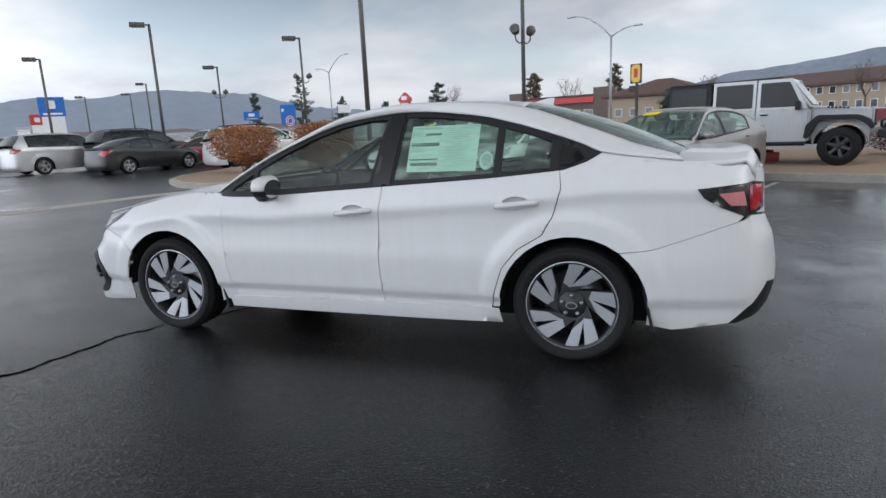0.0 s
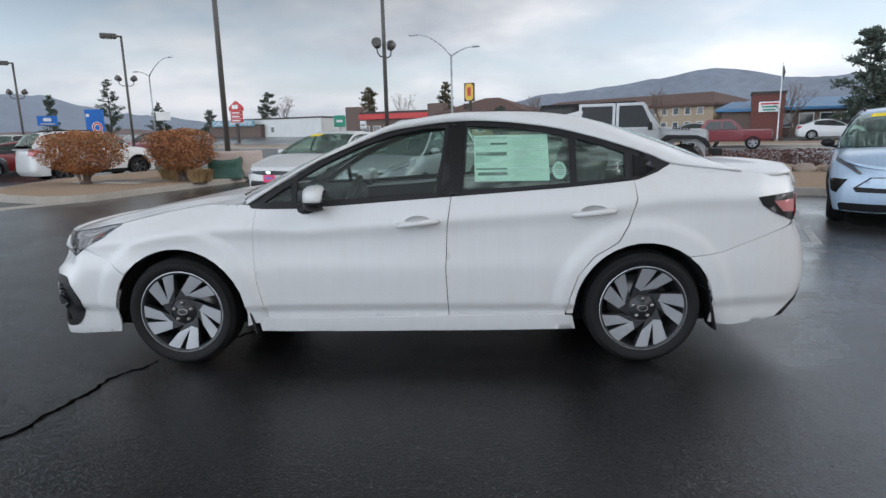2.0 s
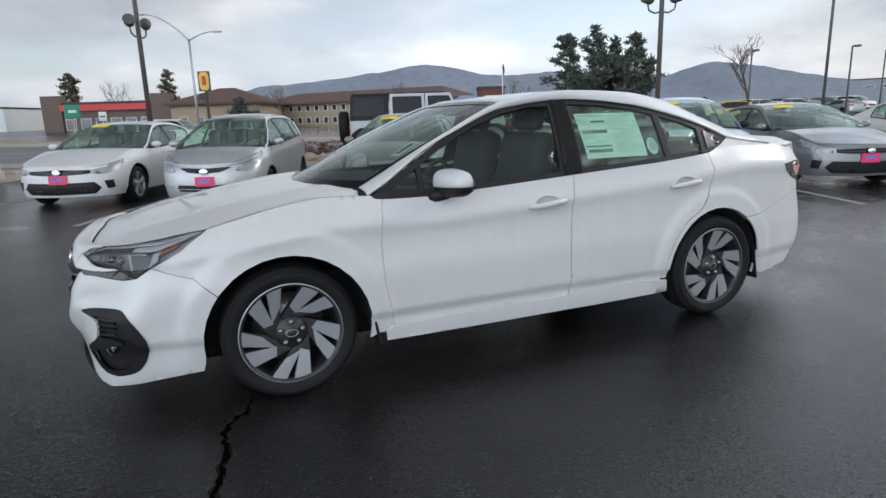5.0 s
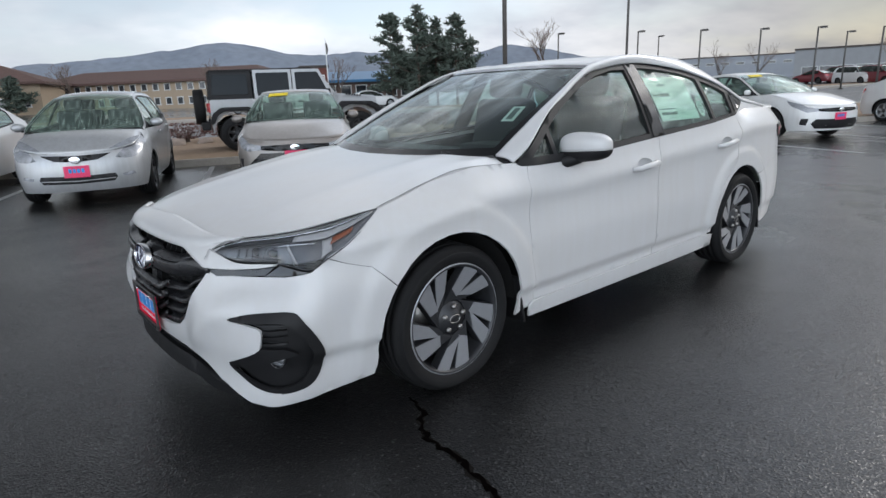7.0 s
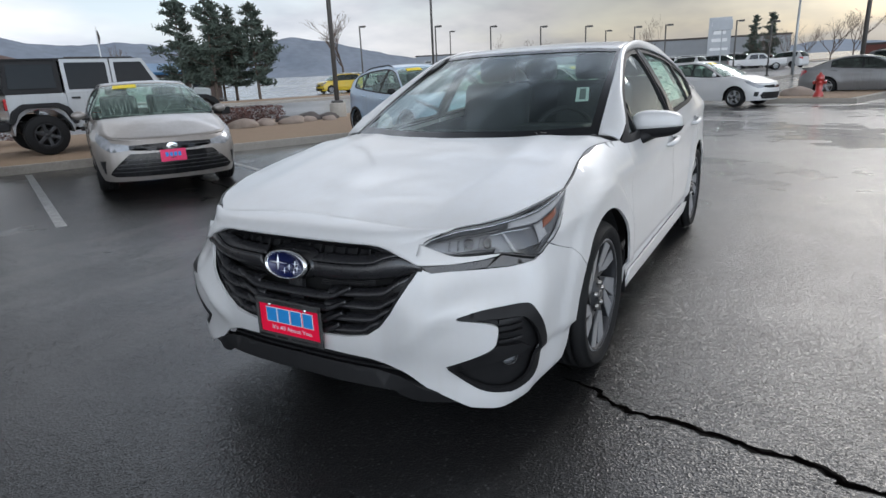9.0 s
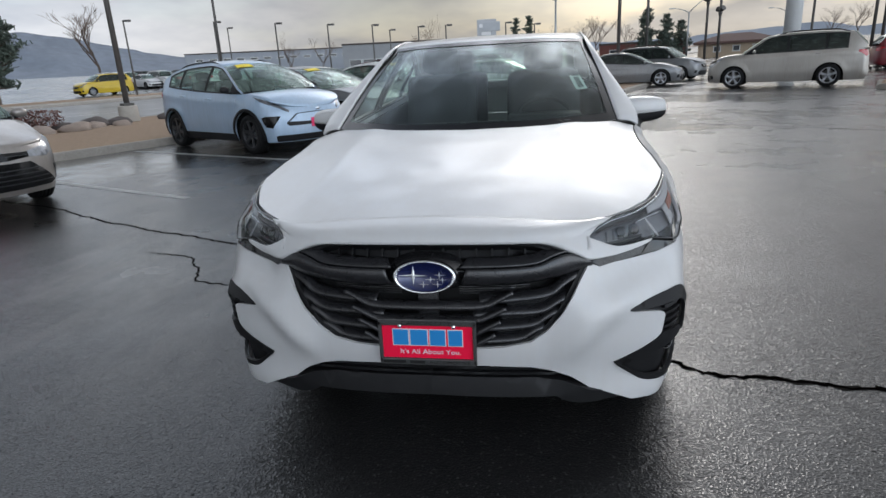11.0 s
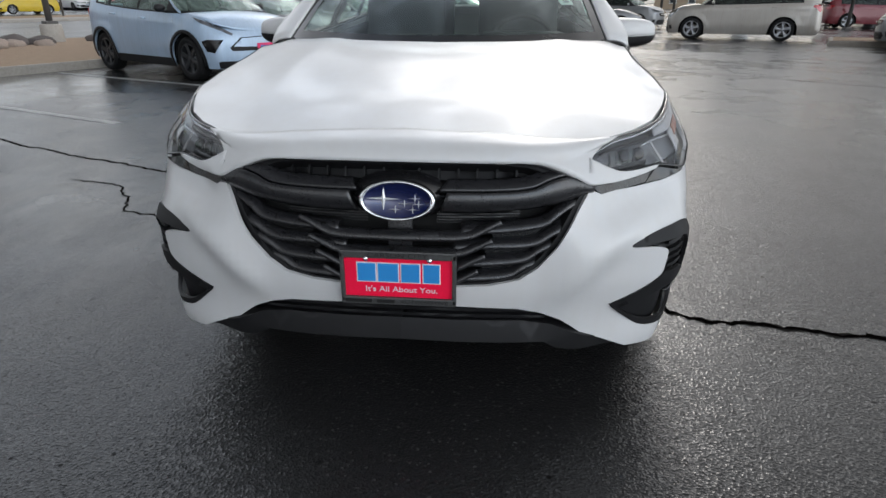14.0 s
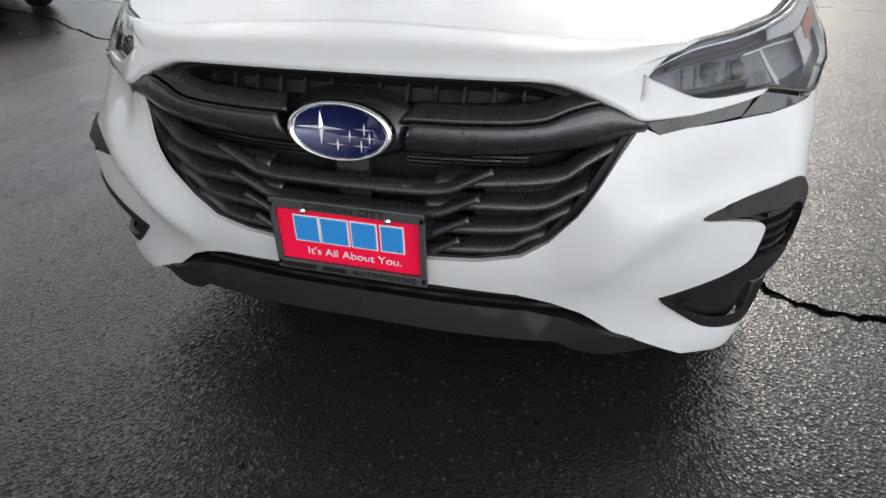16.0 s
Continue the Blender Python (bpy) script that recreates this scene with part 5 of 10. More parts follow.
def mirror(car, sg):
    def shell(zlo, zhi, grow):
        """A blunt box-like cap, lower at its outer end, cut flat at the back."""
        bm = bmesh.new()
        bmesh.ops.create_uvsphere(bm, u_segments=32, v_segments=20, radius=1.0)
        for v in bm.verts:
            x, y, z = (math.copysign(abs(c) ** 0.66, c) for c in v.co)
            y *= sg
            out = (y + 1) / 2
            zz = max(zlo, min(zhi, z))
            h = (0.082 - 0.020 * out) * grow
            v.co = Vector((-0.515 + 0.03 * out + (x * (0.095 - 0.03 * out) if x < 0 else min(x, 0.9) * 0.05) * grow, sg * (0.925 + y * 0.128 * grow), 1.010 + 0.008 * out + zz * h))
        return bm
    m = part("door_mirror", shell(-0.26, 1, 1.0), WHITE, car, "white door mirror on a black foot", smooth=True)
    part("mirror_base", shell(-0.98, -0.22, 1.015), TRIM, m, smooth=True)
    bm = bmesh.new()
    tube(bm, [(-0.62, sg * 0.835, 0.940), (-0.575, sg * 0.87, 0.950), (-0.53, sg * 0.91, 0.962)], [0.036, 0.032, 0.026], 10)
    part("mirror_foot", bm, TRIM, m, smooth=True)
    bm = bmesh.new()
    bmesh.ops.create_circle(bm, cap_ends=True, segments=24, radius=1.0)
    for v in bm.verts:
        v.co = Vector((-0.452 + 0.012 * v.co.x * sg, sg * 0.925 + v.co.x * 0.108, 1.008 + v.co.y * 0.056))
    bmesh.ops.recalc_face_normals(bm, faces=bm.faces)
    part("mirror_glass", bm, CHROME, m)


def wipers(car):
    for pts in ([(-1.10, -0.50, 0.998), (-1.12, -0.15, 1.006), (-1.13, 0.12, 1.008)], [(-1.13, 0.02, 1.008), (-1.10, 0.34, 1.004), (-1.05, 0.56, 1.0)]):
        bm = bmesh.new()
        tube(bm, [(x + 0.06, y, z + 0.012) for x, y, z in pts], 0.009, 6)
        tube(bm, [(pts[0][0] - 0.01, pts[0][1], 0.985), (pts[0][0] + 0.05, pts[0][1] + 0.05, 1.012), (pts[1][0] + 0.05, pts[1][1], 1.022)], 0.008, 6)
        part("wiper", bm, TRIM, car, smooth=True)
    bm = bmesh.new()
    n = 18
    rows = []
    for k in range(n + 1):
        p = 2 * k / n - 1
        xb = -0.965 - 0.225 * (1 - abs(p) ** 2.2)
        xa = xb - 0.035 - 0.05 * (1 - p * p) + 0.02
        rows.append((bm.verts.new((xa, 0.74 * p, 0.972 - 0.006 * p * p)), bm.verts.new((xb + 0.03, 0.735 * p, 0.988))))
    for a, b in zip(rows, rows[1:]):
        bm.faces.new((a[0], b[0], b[1], a[1]))
    r = bmesh.ops.extrude_face_region(bm, geom=bm.faces[:])
    bmesh.ops.translate(bm, verts=[v for v in r["geom"] if isinstance(v, bmesh.types.BMVert)], vec=(0, 0, -0.03))
    bmesh.ops.recalc_face_normals(bm, faces=bm.faces)
    part("cowl_panel", bm, TRIM, car)


def stickers(car, sh, screen):
    """Price sheet and round seal inside the rear window, stock tag inside the windscreen."""
    flat = lambda x, z: sh.upper(x, z, -0.024)
    p = sheet("price_sheet", [(0.405, 1.085), (0.835, 1.085), (0.835, 1.345), (0.405, 1.345)], flat, PAPER, car, "printed price sheet behind the rear window", False, step=0.1, depth=0.001)
    on = lambda x, z: sh.upper(x, z, -0.0225)
    rng = random.Random(4)
    for z0, z1, x0, x1, mt in ((1.325, 1.337, 0.415, 0.60, PALEINK), (1.290, 1.302, 0.50, 0.60, INK), (1.228, 1.248, 0.415, 0.595, INK), (1.150, 1.158, 0.415, 0.595, INK), (1.118, 1.136, 0.425, 0.595, INK)):
        sheet("print_bar", [(x0, z0), (x1, z0), (x1, z1), (x0, z1)], on, mt, p, "", False, step=0.1, depth=0.0)
    for k in range(9):
        z0 = 1.315 - 0.011 * k - (0.03 if k > 3 else 0)
        sheet("print_bar", [(0.415, z0), (0.415 + rng.uniform(0.05, 0.10), z0), (0.415 + rng.uniform(0.05, 0.10), z0 + 0.004), (0.415, z0 + 0.004)], on, PALEINK, p, "", False, step=0.1, depth=0.0)
    for k in range(18):
        z0 = 1.325 - 0.0125 * k
        x1 = 0.64 + rng.uniform(0.08, 0.17)
        sheet("print_bar", [(0.63, z0), (x1, z0), (x1, z0 + 0.0035), (0.63, z0 + 0.0035)], on, PALEINK, p, "", False, step=0.1, depth=0.0)
    t = np.linspace(0, math.tau, 25)[:-1]
    seal = sheet("round_seal", [(0.892 + 0.040 * math.cos(a), 1.140 + 0.050 * math.sin(a)) for a in t], flat, PAPER, car, "round printed seal on the rear window", False, step=0.05, depth=0.001)
    for k in range(6):
        w = 0.028 * math.sqrt(max(0.1, 1 - ((k - 2.5) / 3.2) ** 2))
        z0 = 1.115 + 0.0105 * k
        sheet("print_bar", [(0.892 - w, z0), (0.892 + w, z0), (0.892 + w, z0 + 0.004), (0.892 - w, z0 + 0.004)], on, INK, seal, "", False, step=0.1, depth=0.0)
    tag = loft("stock_tag", lambda u, v: screen(0.325 + 0.145 * u, 0.066 + 0.015 * u + 0.045 * v) + np.array([0.004, 0, -0.006]), 4, 3, PAPER, car, "small white stock tag inside the windscreen")
    loft("print_bar", lambda u, v: screen(0.342 + 0.111 * u, 0.078 + 0.0115 * u + 0.022 * v) + np.array([0.002, 0, -0.004]), 3, 2, INK, tag)


def number_plate(car, x, y, z, full=False):
    """A dealer plate: red face, blue block marks, dark frame with lettering; it faces -x."""
    m = pose(x, y, z, 90, 0, -90)
    p = new("dealer_plate")
    p.parent = car
    p.matrix_local = m
    p["label"] = "red dealer plate with blue block marks in a dark frame"
    bm = bmesh.new()
    box(bm, (0, 0, -0.006), (0.305, 0.152, 0.004))
    part("plate_face", bm, PLATERED if full else PLATEPINK, p)
    if not full:
        bm = bmesh.new()
        for k in range(4):
            box(bm, (-0.075 + 0.05 * k, 0.012, -0.002), (0.036, 0.055, 0.003))
        part("plate_mark", bm, PLATEBLUE, p)
        return p
    for dx, wd in ((-0.088, 0.050), (-0.028, 0.056), (0.034, 0.050), (0.092, 0.044)):
        for mt, g, zz in ((PLATEPALE, 0.003, -0.0030), (PLATEBLUE, 0.0, -0.0022)):
            bm = bmesh.new()
            box(bm, (dx, 0.017, zz), (wd + g * 2, 0.054 + g * 2, 0.002), bevel=0.0008)
            part("block_mark", bm, mt, p)
    words("lettering", "It's All About You.", 0.023, PLATEPALE, p, pose(0.008, -0.034, -0.0025), "pale slogan lettering", 0.0006, 0.20)
    bm = bmesh.new()
    for c, s in (((0, 0.072, 0.001), (0.322, 0.022, 0.010)), ((0, -0.067, 0.001), (0.322, 0.022, 0.010)), ((-0.155, 0.002, 0.001), (0.012, 0.15, 0.010)), ((0.155, 0.002, 0.001), (0.012, 0.15, 0.010))):
        box(bm, c, s, bevel=0.003)
    part("plate_frame", bm, FLECK, p, "flecked dark grey plate frame")
    words("lettering", "CARSON CITY", 0.019, INKBLACK, p, pose(0.0, 0.0715, 0.0065), "black raised lettering", 0.001, 0.165)
    words("lettering", "AUTOMOTIVE", 0.015, INKBLACK, p, pose(0.072, -0.067, 0.0065), "black raised lettering", 0.001, 0.135)
    bm = bmesh.new()
    for dx, wd in ((-0.112, 0.075), (-0.035, 0.05)):
        box(bm, (dx, -0.067, 0.0065), (wd, 0.010, 0.0015))
    part("name_bar", bm, INKBLACK, p)
    for dx in (-0.088, 0.088):
        v, f = lathe([(0.0, 0.004), (0.005, 0.003), (0.007, 0.0)], 12, "z")
        mesh_ob("screw", [(a + dx, b + 0.060, c + 0.0055) for a, b, c in v], f, CHROME, p)
    bm = bmesh.new()
    box(bm, (0, 0.005, -0.022), (0.20, 0.11, 0.028), bevel=0.006)
    part("plate_bracket", bm, TRIM, p)
    return p


FLECK = Mat("flecked_plate_frame", (0.055, 0.055, 0.055), 0.35).speckle(0.95, 160, 0.25).m
INKBLACK = Mat("black_lettering", (0.005, 0.005, 0.005), 0.5).m


def grille(car, sh, Y, both):
    body = sh.body
    opening = [Y(0, 0.765), Y(0.29, 0.764), Y(0.365, 0.758), Y(0.425, 0.742), Y(0.475, 0.719), Y(0.526, 0.690), Y(0.490, 0.632), Y(0.436, 0.536), Y(0.386, 0.474), Y(0.336, 0.439), Y(0.25, 0.422), Y(0, 0.417)]
    # the shade behind the slats is painted in with a near-black sheet
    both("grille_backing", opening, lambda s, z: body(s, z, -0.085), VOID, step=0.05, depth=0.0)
    both("grille_wall", dense_ring(opening), lambda s, z: body(s, z, -0.012), TRIM, step=0.03, depth=0.065)
    # a slim mesh radiator behind the upper gap
    for k in range(9):
        z0 = 0.586 + 0.0075 * k
        both("radiator_fin", [Y(0.10, z0), Y(0.34, z0 + 0.003), Y(0.34, z0 + 0.006), Y(0.10, z0 + 0.003)], lambda s, z: body(s, z, -0.070), SATIN, step=0.06, depth=0.004)
    # broad wing either side of the emblem: a sloping ledge over a rounded face
    wing_top = hermite([(0.10, 0.706), (0.20, 0.706), (0.30, 0.709), (0.36, 0.716), (0.41, 0.733), (0.45, 0.733), (0.526, 0.690)])
    wing_mid = hermite([(0.10, 0.688), (0.20, 0.688), (0.30, 0.690), (0.36, 0.696), (0.41, 0.714), (0.45, 0.722), (0.526, 0.6895)])
    wing_low = hermite([(0.10, 0.640), (0.20, 0.640), (0.30, 0.645), (0.40, 0.656), (0.47, 0.668), (0.526, 0.684)])
    to_s = lambda y: np.interp(y, -sh.y[:300], sh.s[:300])

    def wing(lo, hi, o_lo, o_hi, bow):
        def f(u, v):
            y = 0.122 + 0.404 * u + 0.020 * (v - 0.5) * (1 - u)
            z = lo(y) * (1 - v) + hi(y) * v
            return body(to_s(y), z, o_lo + (o_hi - o_lo) * v + bow * np.sin(math.pi * v))
        return f
    for mi in (False, True):
        fl = np.array([1, -1, 1]) if mi else np.array([1, 1, 1])
        for nm, f in (("wing_face", wing(wing_low, wing_mid, -0.022, 0.001, 0.009)), ("wing_ledge", wing(wing_mid, wing_top, -0.001, -0.034, 0.002))):
            loft(nm, lambda u, v, f=f: f(u, v) * fl, 40, 8, SATIN, car, flip=not mi, depth=0.012)
    both("wing_blade", [Y(0.524, 0.693), Y(0.60, 0.688), Y(0.68, 0.692), Y(0.725, 0.699), Y(0.700, 0.671), Y(0.62, 0.667), Y(0.552, 0.668)], lambda s, z: body(s, z, 0.003), SATIN, step=0.03, depth=0.012)
    # outer slats: level, then a wave up to the opening's edge, with a plain panel behind
    for pts in ([(0.17, 0.586), (0.26, 0.590), (0.36, 0.598), (0.40, 0.606), (0.44, 0.634), (0.475, 0.652), (0.505, 0.664)],
                [(0.15, 0.540), (0.22, 0.544), (0.34, 0.546), (0.38, 0.553), (0.42, 0.576), (0.45, 0.590), (0.472, 0.598)],
                [(0.14, 0.490), (0.20, 0.492), (0.31, 0.498), (0.35, 0.505), (0.39, 0.530), (0.415, 0.542), (0.434, 0.546)],
                [(0.13, 0.446), (0.18, 0.447), (0.27, 0.451), (0.31, 0.458), (0.345, 0.480), (0.370, 0.490), (0.388, 0.492)]):
        zc = hermite(pts)
        y0, y1 = pts[0][0], pts[-1][0]

        def blade(u, v, zc=zc, y0=y0, y1=y1):
            y = y0 + (y1 - y0) * u
            return body(to_s(y), zc(y) - 0.012 + 0.017 * v, -0.020 - 0.030 * v ** 2 + 0.005 * np.sin(math.pi * v))
        both("slat_panel", [Y(y0 + 0.08 + 0.13 * t, float(zc(y0 + 0.08 + 0.13 * t)) - 0.010) for t in (0, 0.5, 1)] + [Y(y, float(zc(y)) - 0.010) for y in np.linspace(y0 + 0.225, y1, 6)] + [Y(y, float(zc(y)) - 0.046) for y in np.linspace(y1 - 0.015, y0 + 0.095, 6)], lambda s, z: body(s, z, -0.046), PIANO, step=0.05, depth=0.004)
        for mi in (False, True):
            fl = np.array([1, -1, 1]) if mi else np.array([1, 1, 1])
            loft("grille_slat", lambda u, v, b=blade: b(u, v) * fl, 36, 6, SATIN, car, flip=not mi, depth=0.006)
    # middle slats whose ends flick up into pointed spurs
    for pts in ([(0.0, 0.570), (0.14, 0.571), (0.19, 0.576), (0.23, 0.590), (0.278, 0.612)],
                [(0.0, 0.522), (0.13, 0.523), (0.17, 0.527), (0.21, 0.540), (0.255, 0.560)],
                [(0.0, 0.478), (0.12, 0.478), (0.15, 0.480), (0.19, 0.494), (0.236, 0.515)],
                [(0.0, 0.436), (0.11, 0.436), (0.14, 0.438), (0.18, 0.450), (0.218, 0.470)]):
        zc = hermite(pts)
        y1 = pts[-1][0]

        def bar(u, v, zc=zc, y1=y1):
            y = y1 * np.abs(2 * u - 1)
            thin = 1 - 0.85 * smooth01((y - y1 + 0.09) / 0.09)
            return body(to_s(y), zc(y) + (v - 0.7) * 0.016 * thin, -0.006 - 0.022 * v ** 2 * thin + 0.004 * np.sin(math.pi * v)) * np.stack([np.ones_like(u), np.where(u < 0.5, 1.0, -1.0), np.ones_like(u)], -1)
        loft("grille_slat", bar, 81, 6, SATIN, car, flip=False, depth=0.006)
    # upright ribs behind the top slot and the radiator duct
    for k in range(8):
        y = 0.045 + 0.055 * k
        hi = float(hermite([(0, 0.762), (0.3, 0.760), (0.37, 0.752), (0.45, 0.732)])(y))
        both("slot_rib", [Y(y, 0.690), Y(y + 0.006, 0.690), Y(y + 0.010, hi), Y(y + 0.004, hi)], lambda s, z: body(s, z, -0.045), TRIM, step=0.03, depth=0.02)
    both("slot_panel", [Y(0, 0.700), Y(0.40, 0.712), Y(0.43, 0.735), Y(0.36, 0.752), Y(0, 0.757)], lambda s, z: body(s, z, -0.066), TRIM, step=0.05, depth=0.004)
    for z0, w in ((0.625, 0.034), (0.52, 0.030)):
        both("centre_post", [Y(0, z0 - 0.10), Y(w, z0 - 0.10), Y(w, z0), Y(0, z0)], lambda s, z: body(s, z, -0.036), SATIN, step=0.05, depth=0.02)
    # the housing that carries the emblem
    def housing(u, v):
        t, r = math.tau * u, v
        y = 0.132 * np.sign(np.cos(t)) * np.abs(np.cos(t)) ** 0.75 * r
        z = 0.667 + np.where(np.sin(t) > 0, 0.066, 0.060) * np.sin(t) * r
        p = body(to_s(np.abs(y)), z, 0.004 - 0.040 * r ** 4)
        return np.stack([p[:, 0], y, p[:, 2]], -1)
    loft("emblem_housing", housing, 49, 8, GLOSSBLACK, car, flip=True, depth=0.0)
    # emblem: oval, blue field, six stars
    e = new("emblem")
    e.parent = car
    e.matrix_local = pose(-2.384, 0, 0.671, 83, 0, -90)
    e["label"] = "oval blue emblem with chrome rim and stars"
    v, f = lathe([(0.0, 0.0), (0.85, 0.0), (0.88, 0.004)], 48, "z")
    mesh_ob("field", [(a * 0.103, b * 0.054, c) for a, b, c in v], f, EMBLEMBLUE, e)
    v, f = lathe([(0.86, 0.0), (0.875, 0.007), (0.93, 0.011), (0.985, 0.007), (1.0, -0.012)], 56, "z")
    mesh_ob("rim", [(a * 0.103, b * 0.054, c) for a, b, c in v], f, CHROME, e)
    for cx, cy, r in ((-0.036, 0.004, 0.044), (0.048, 0.006, 0.019), (0.020, -0.008, 0.017), (0.058, -0.009, 0.017), (-0.004, -0.024, 0.018), (0.042, -0.024, 0.017)):
        bm = bmesh.new()
        tip = bm.verts.new((cx, cy, 0.007))
        ring = []
        for k in range(8):
            t = k * math.tau / 8
            q = r if k % 2 == 0 else r * 0.16
            ring.append(bm.verts.new((cx + q * 1.1 * math.cos(t), cy + q * 0.72 * math.sin(t), 0.0025)))
        for k in range(8):
            bm.faces.new((tip, ring[k], ring[(k + 1) % 8]))
        part("star", bm, STARWHITE, e)


def dense_ring(opening):
    """A narrow band just inside an outline, closed on the middle line."""
    c = (0.0, 0.58)
    inner = [(max(0.0, s * 0.955), z + (c[1] - z) * 0.06) for s, z in opening]
    return list(opening) + inner[::-1]


hero_car()

# ---- the lot ----
LOT = Vector((4.5, 8.7))
LU, LV = Vector((math.cos(radians(-23)), math.sin(radians(-23)))), Vector((-math.sin(radians(-23)), math.cos(radians(-23))))


def at_lot(u, v, z=0.0, turn=0.0):
    """A place by the lot: u along the kerb, v from the kerb to the road; turn 0 faces the lot (-v)."""
    p = LOT + LU * u + LV * v
    return pose(p.x, p.y, z, 0, 0, 67 + turn)


def lot_xy(u, v):
    p = LOT + LU * u + LV * v
    return (p.x, p.y)


def asphalt(name, base, wet, scale=1.0, film=(1.0, 0.92), worn=None):
    m = Mat(name, base, 0.5)
    stone = m.node("TexVoronoi", Scale=135.0 * scale)
    m.link(m.where(), stone.inputs["Vector"])
    fine = m.noise(160 * scale, 3.0, 0.6)
    tone = m.mixed(0.5, m.noise(0.7, 6.0, 0.6), m.noise(14.0, 4.0, 0.6))
    grit = m.mixed(m.ramp(stone.outputs["Color"], [(0.84, 0.0), (0.92, 0.9)]), m.ramp(tone, [(0.35, tuple(c * 0.7 for c in base)), (0.65, tuple(c * 1.3 for c in base))]), tuple(min(1, c * 2.0 + 0.060) for c in base))
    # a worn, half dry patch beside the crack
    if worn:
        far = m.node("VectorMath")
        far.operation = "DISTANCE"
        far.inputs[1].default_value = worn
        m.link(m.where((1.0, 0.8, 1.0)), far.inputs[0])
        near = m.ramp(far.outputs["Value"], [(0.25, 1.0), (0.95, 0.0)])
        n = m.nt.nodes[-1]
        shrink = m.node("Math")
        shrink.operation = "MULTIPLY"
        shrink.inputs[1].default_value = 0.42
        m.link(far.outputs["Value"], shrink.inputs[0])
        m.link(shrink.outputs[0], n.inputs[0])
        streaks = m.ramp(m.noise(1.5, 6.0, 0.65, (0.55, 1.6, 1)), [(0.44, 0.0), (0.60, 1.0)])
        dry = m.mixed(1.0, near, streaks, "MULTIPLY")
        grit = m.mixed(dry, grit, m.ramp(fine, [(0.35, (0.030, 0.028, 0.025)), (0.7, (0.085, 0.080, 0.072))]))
    # brightness past both ends of the car is painted in as paler colour, with dark pits where stones have broken out
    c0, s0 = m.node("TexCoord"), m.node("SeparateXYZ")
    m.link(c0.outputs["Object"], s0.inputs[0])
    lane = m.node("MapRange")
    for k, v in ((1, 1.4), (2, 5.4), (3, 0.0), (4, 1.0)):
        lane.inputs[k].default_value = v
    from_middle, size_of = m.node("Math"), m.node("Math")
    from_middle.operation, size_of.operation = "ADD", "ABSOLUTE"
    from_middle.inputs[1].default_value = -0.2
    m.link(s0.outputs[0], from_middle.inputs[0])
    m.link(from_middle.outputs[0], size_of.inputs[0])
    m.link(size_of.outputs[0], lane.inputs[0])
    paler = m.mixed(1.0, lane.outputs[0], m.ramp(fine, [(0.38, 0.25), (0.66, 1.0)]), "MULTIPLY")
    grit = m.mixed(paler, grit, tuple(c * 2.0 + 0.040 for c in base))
    pit = m.node("TexVoronoi", Scale=26.0 * scale)
    m.link(m.where(), pit.inputs["Vector"])
    rare = m.ramp(pit.outputs["Color"], [(0.80, 0.0), (0.82, 1.0)])
    hole = m.mixed(1.0, rare, m.ramp(pit.outputs["Distance"], [(0.14, 1.0), (0.22, 0.0)]), "MULTIPLY")
    grit = m.mixed(hole, grit, (0.002, 0.002, 0.002))
    m.base(grit)
    pools = m.mixed(0.35, m.noise(0.22, 5.0, 0.62), m.noise(1.4, 4.0, 0.6))
    # the lot drains to one side: the film is thinner on the near half
    c, sx = m.node("TexCoord"), m.node("SeparateXYZ")
    m.link(c.outputs["Object"], sx.inputs[0])
    slope = m.node("MapRange")
    for k, v in ((1, -0.8), (2, 3.6), (3, 0.07), (4, -0.02)):
        slope.inputs[k].default_value = v
    m.link(sx.outputs[0], slope.inputs[0])
    add = m.node("Math")
    m.link(pools, add.inputs[0])
    m.link(slope.outputs[0], add.inputs[1])
    pools = add.outputs[0]
    m.rough(m.ramp(pools, [(0.40, wet[0]), (0.52, wet[1]), (0.64, wet[2])]))
    m.b.inputs["Specular IOR Level"].default_value = 0.07
    # a film of water lies over the stones, deeper in the pools
    m.b.inputs["Coat IOR"].default_value = 1.46
    m.link(m.mixed(hole, m.ramp(pools, [(0.44, film[0]), (0.56, film[1])]), (0.0, 0.0, 0.0)), m.b.inputs["Coat Weight"])
    m.link(m.ramp(pools, [(0.34, 0.03), (0.42, 0.10), (0.60, 0.22)]), m.b.inputs["Coat Roughness"])
    n = m.node("Bump", Distance=0.007)
    m.link(m.ramp(pools, [(0.38, 0.10), (0.56, wet[3] * 0.7)]), n.inputs["Strength"])
    m.link(m.mixed(0.5, stone.outputs["Distance"], fine), n.inputs["Height"])
    m.link(n.outputs[0], m.b.inputs["Normal"])
    # each stone's wet face lies at a tilt of its own
    c = m.node("Bump", Distance=0.005)
    m.link(m.ramp(pools, [(0.36, 0.03), (0.50, 0.28)]), c.inputs["Strength"])
    m.link(m.mixed(0.22, stone.outputs["Distance"], fine), c.inputs["Height"])
    off, size, total, unit = (m.node("VectorMath") for _ in range(4))
    off.operation, size.operation, total.operation, unit.operation = "SUBTRACT", "SCALE", "ADD", "NORMALIZE"
    off.inputs[1].default_value = (0.5, 0.5, 0.5)
    m.link(stone.outputs["Color"], off.inputs[0])
    m.link(off.outputs[0], size.inputs[0])
    m.link(m.ramp(pools, [(0.38, 0.02), (0.52, 0.20), (0.64, 0.34)]), size.inputs["Scale"])
    m.link(c.outputs[0], total.inputs[0])
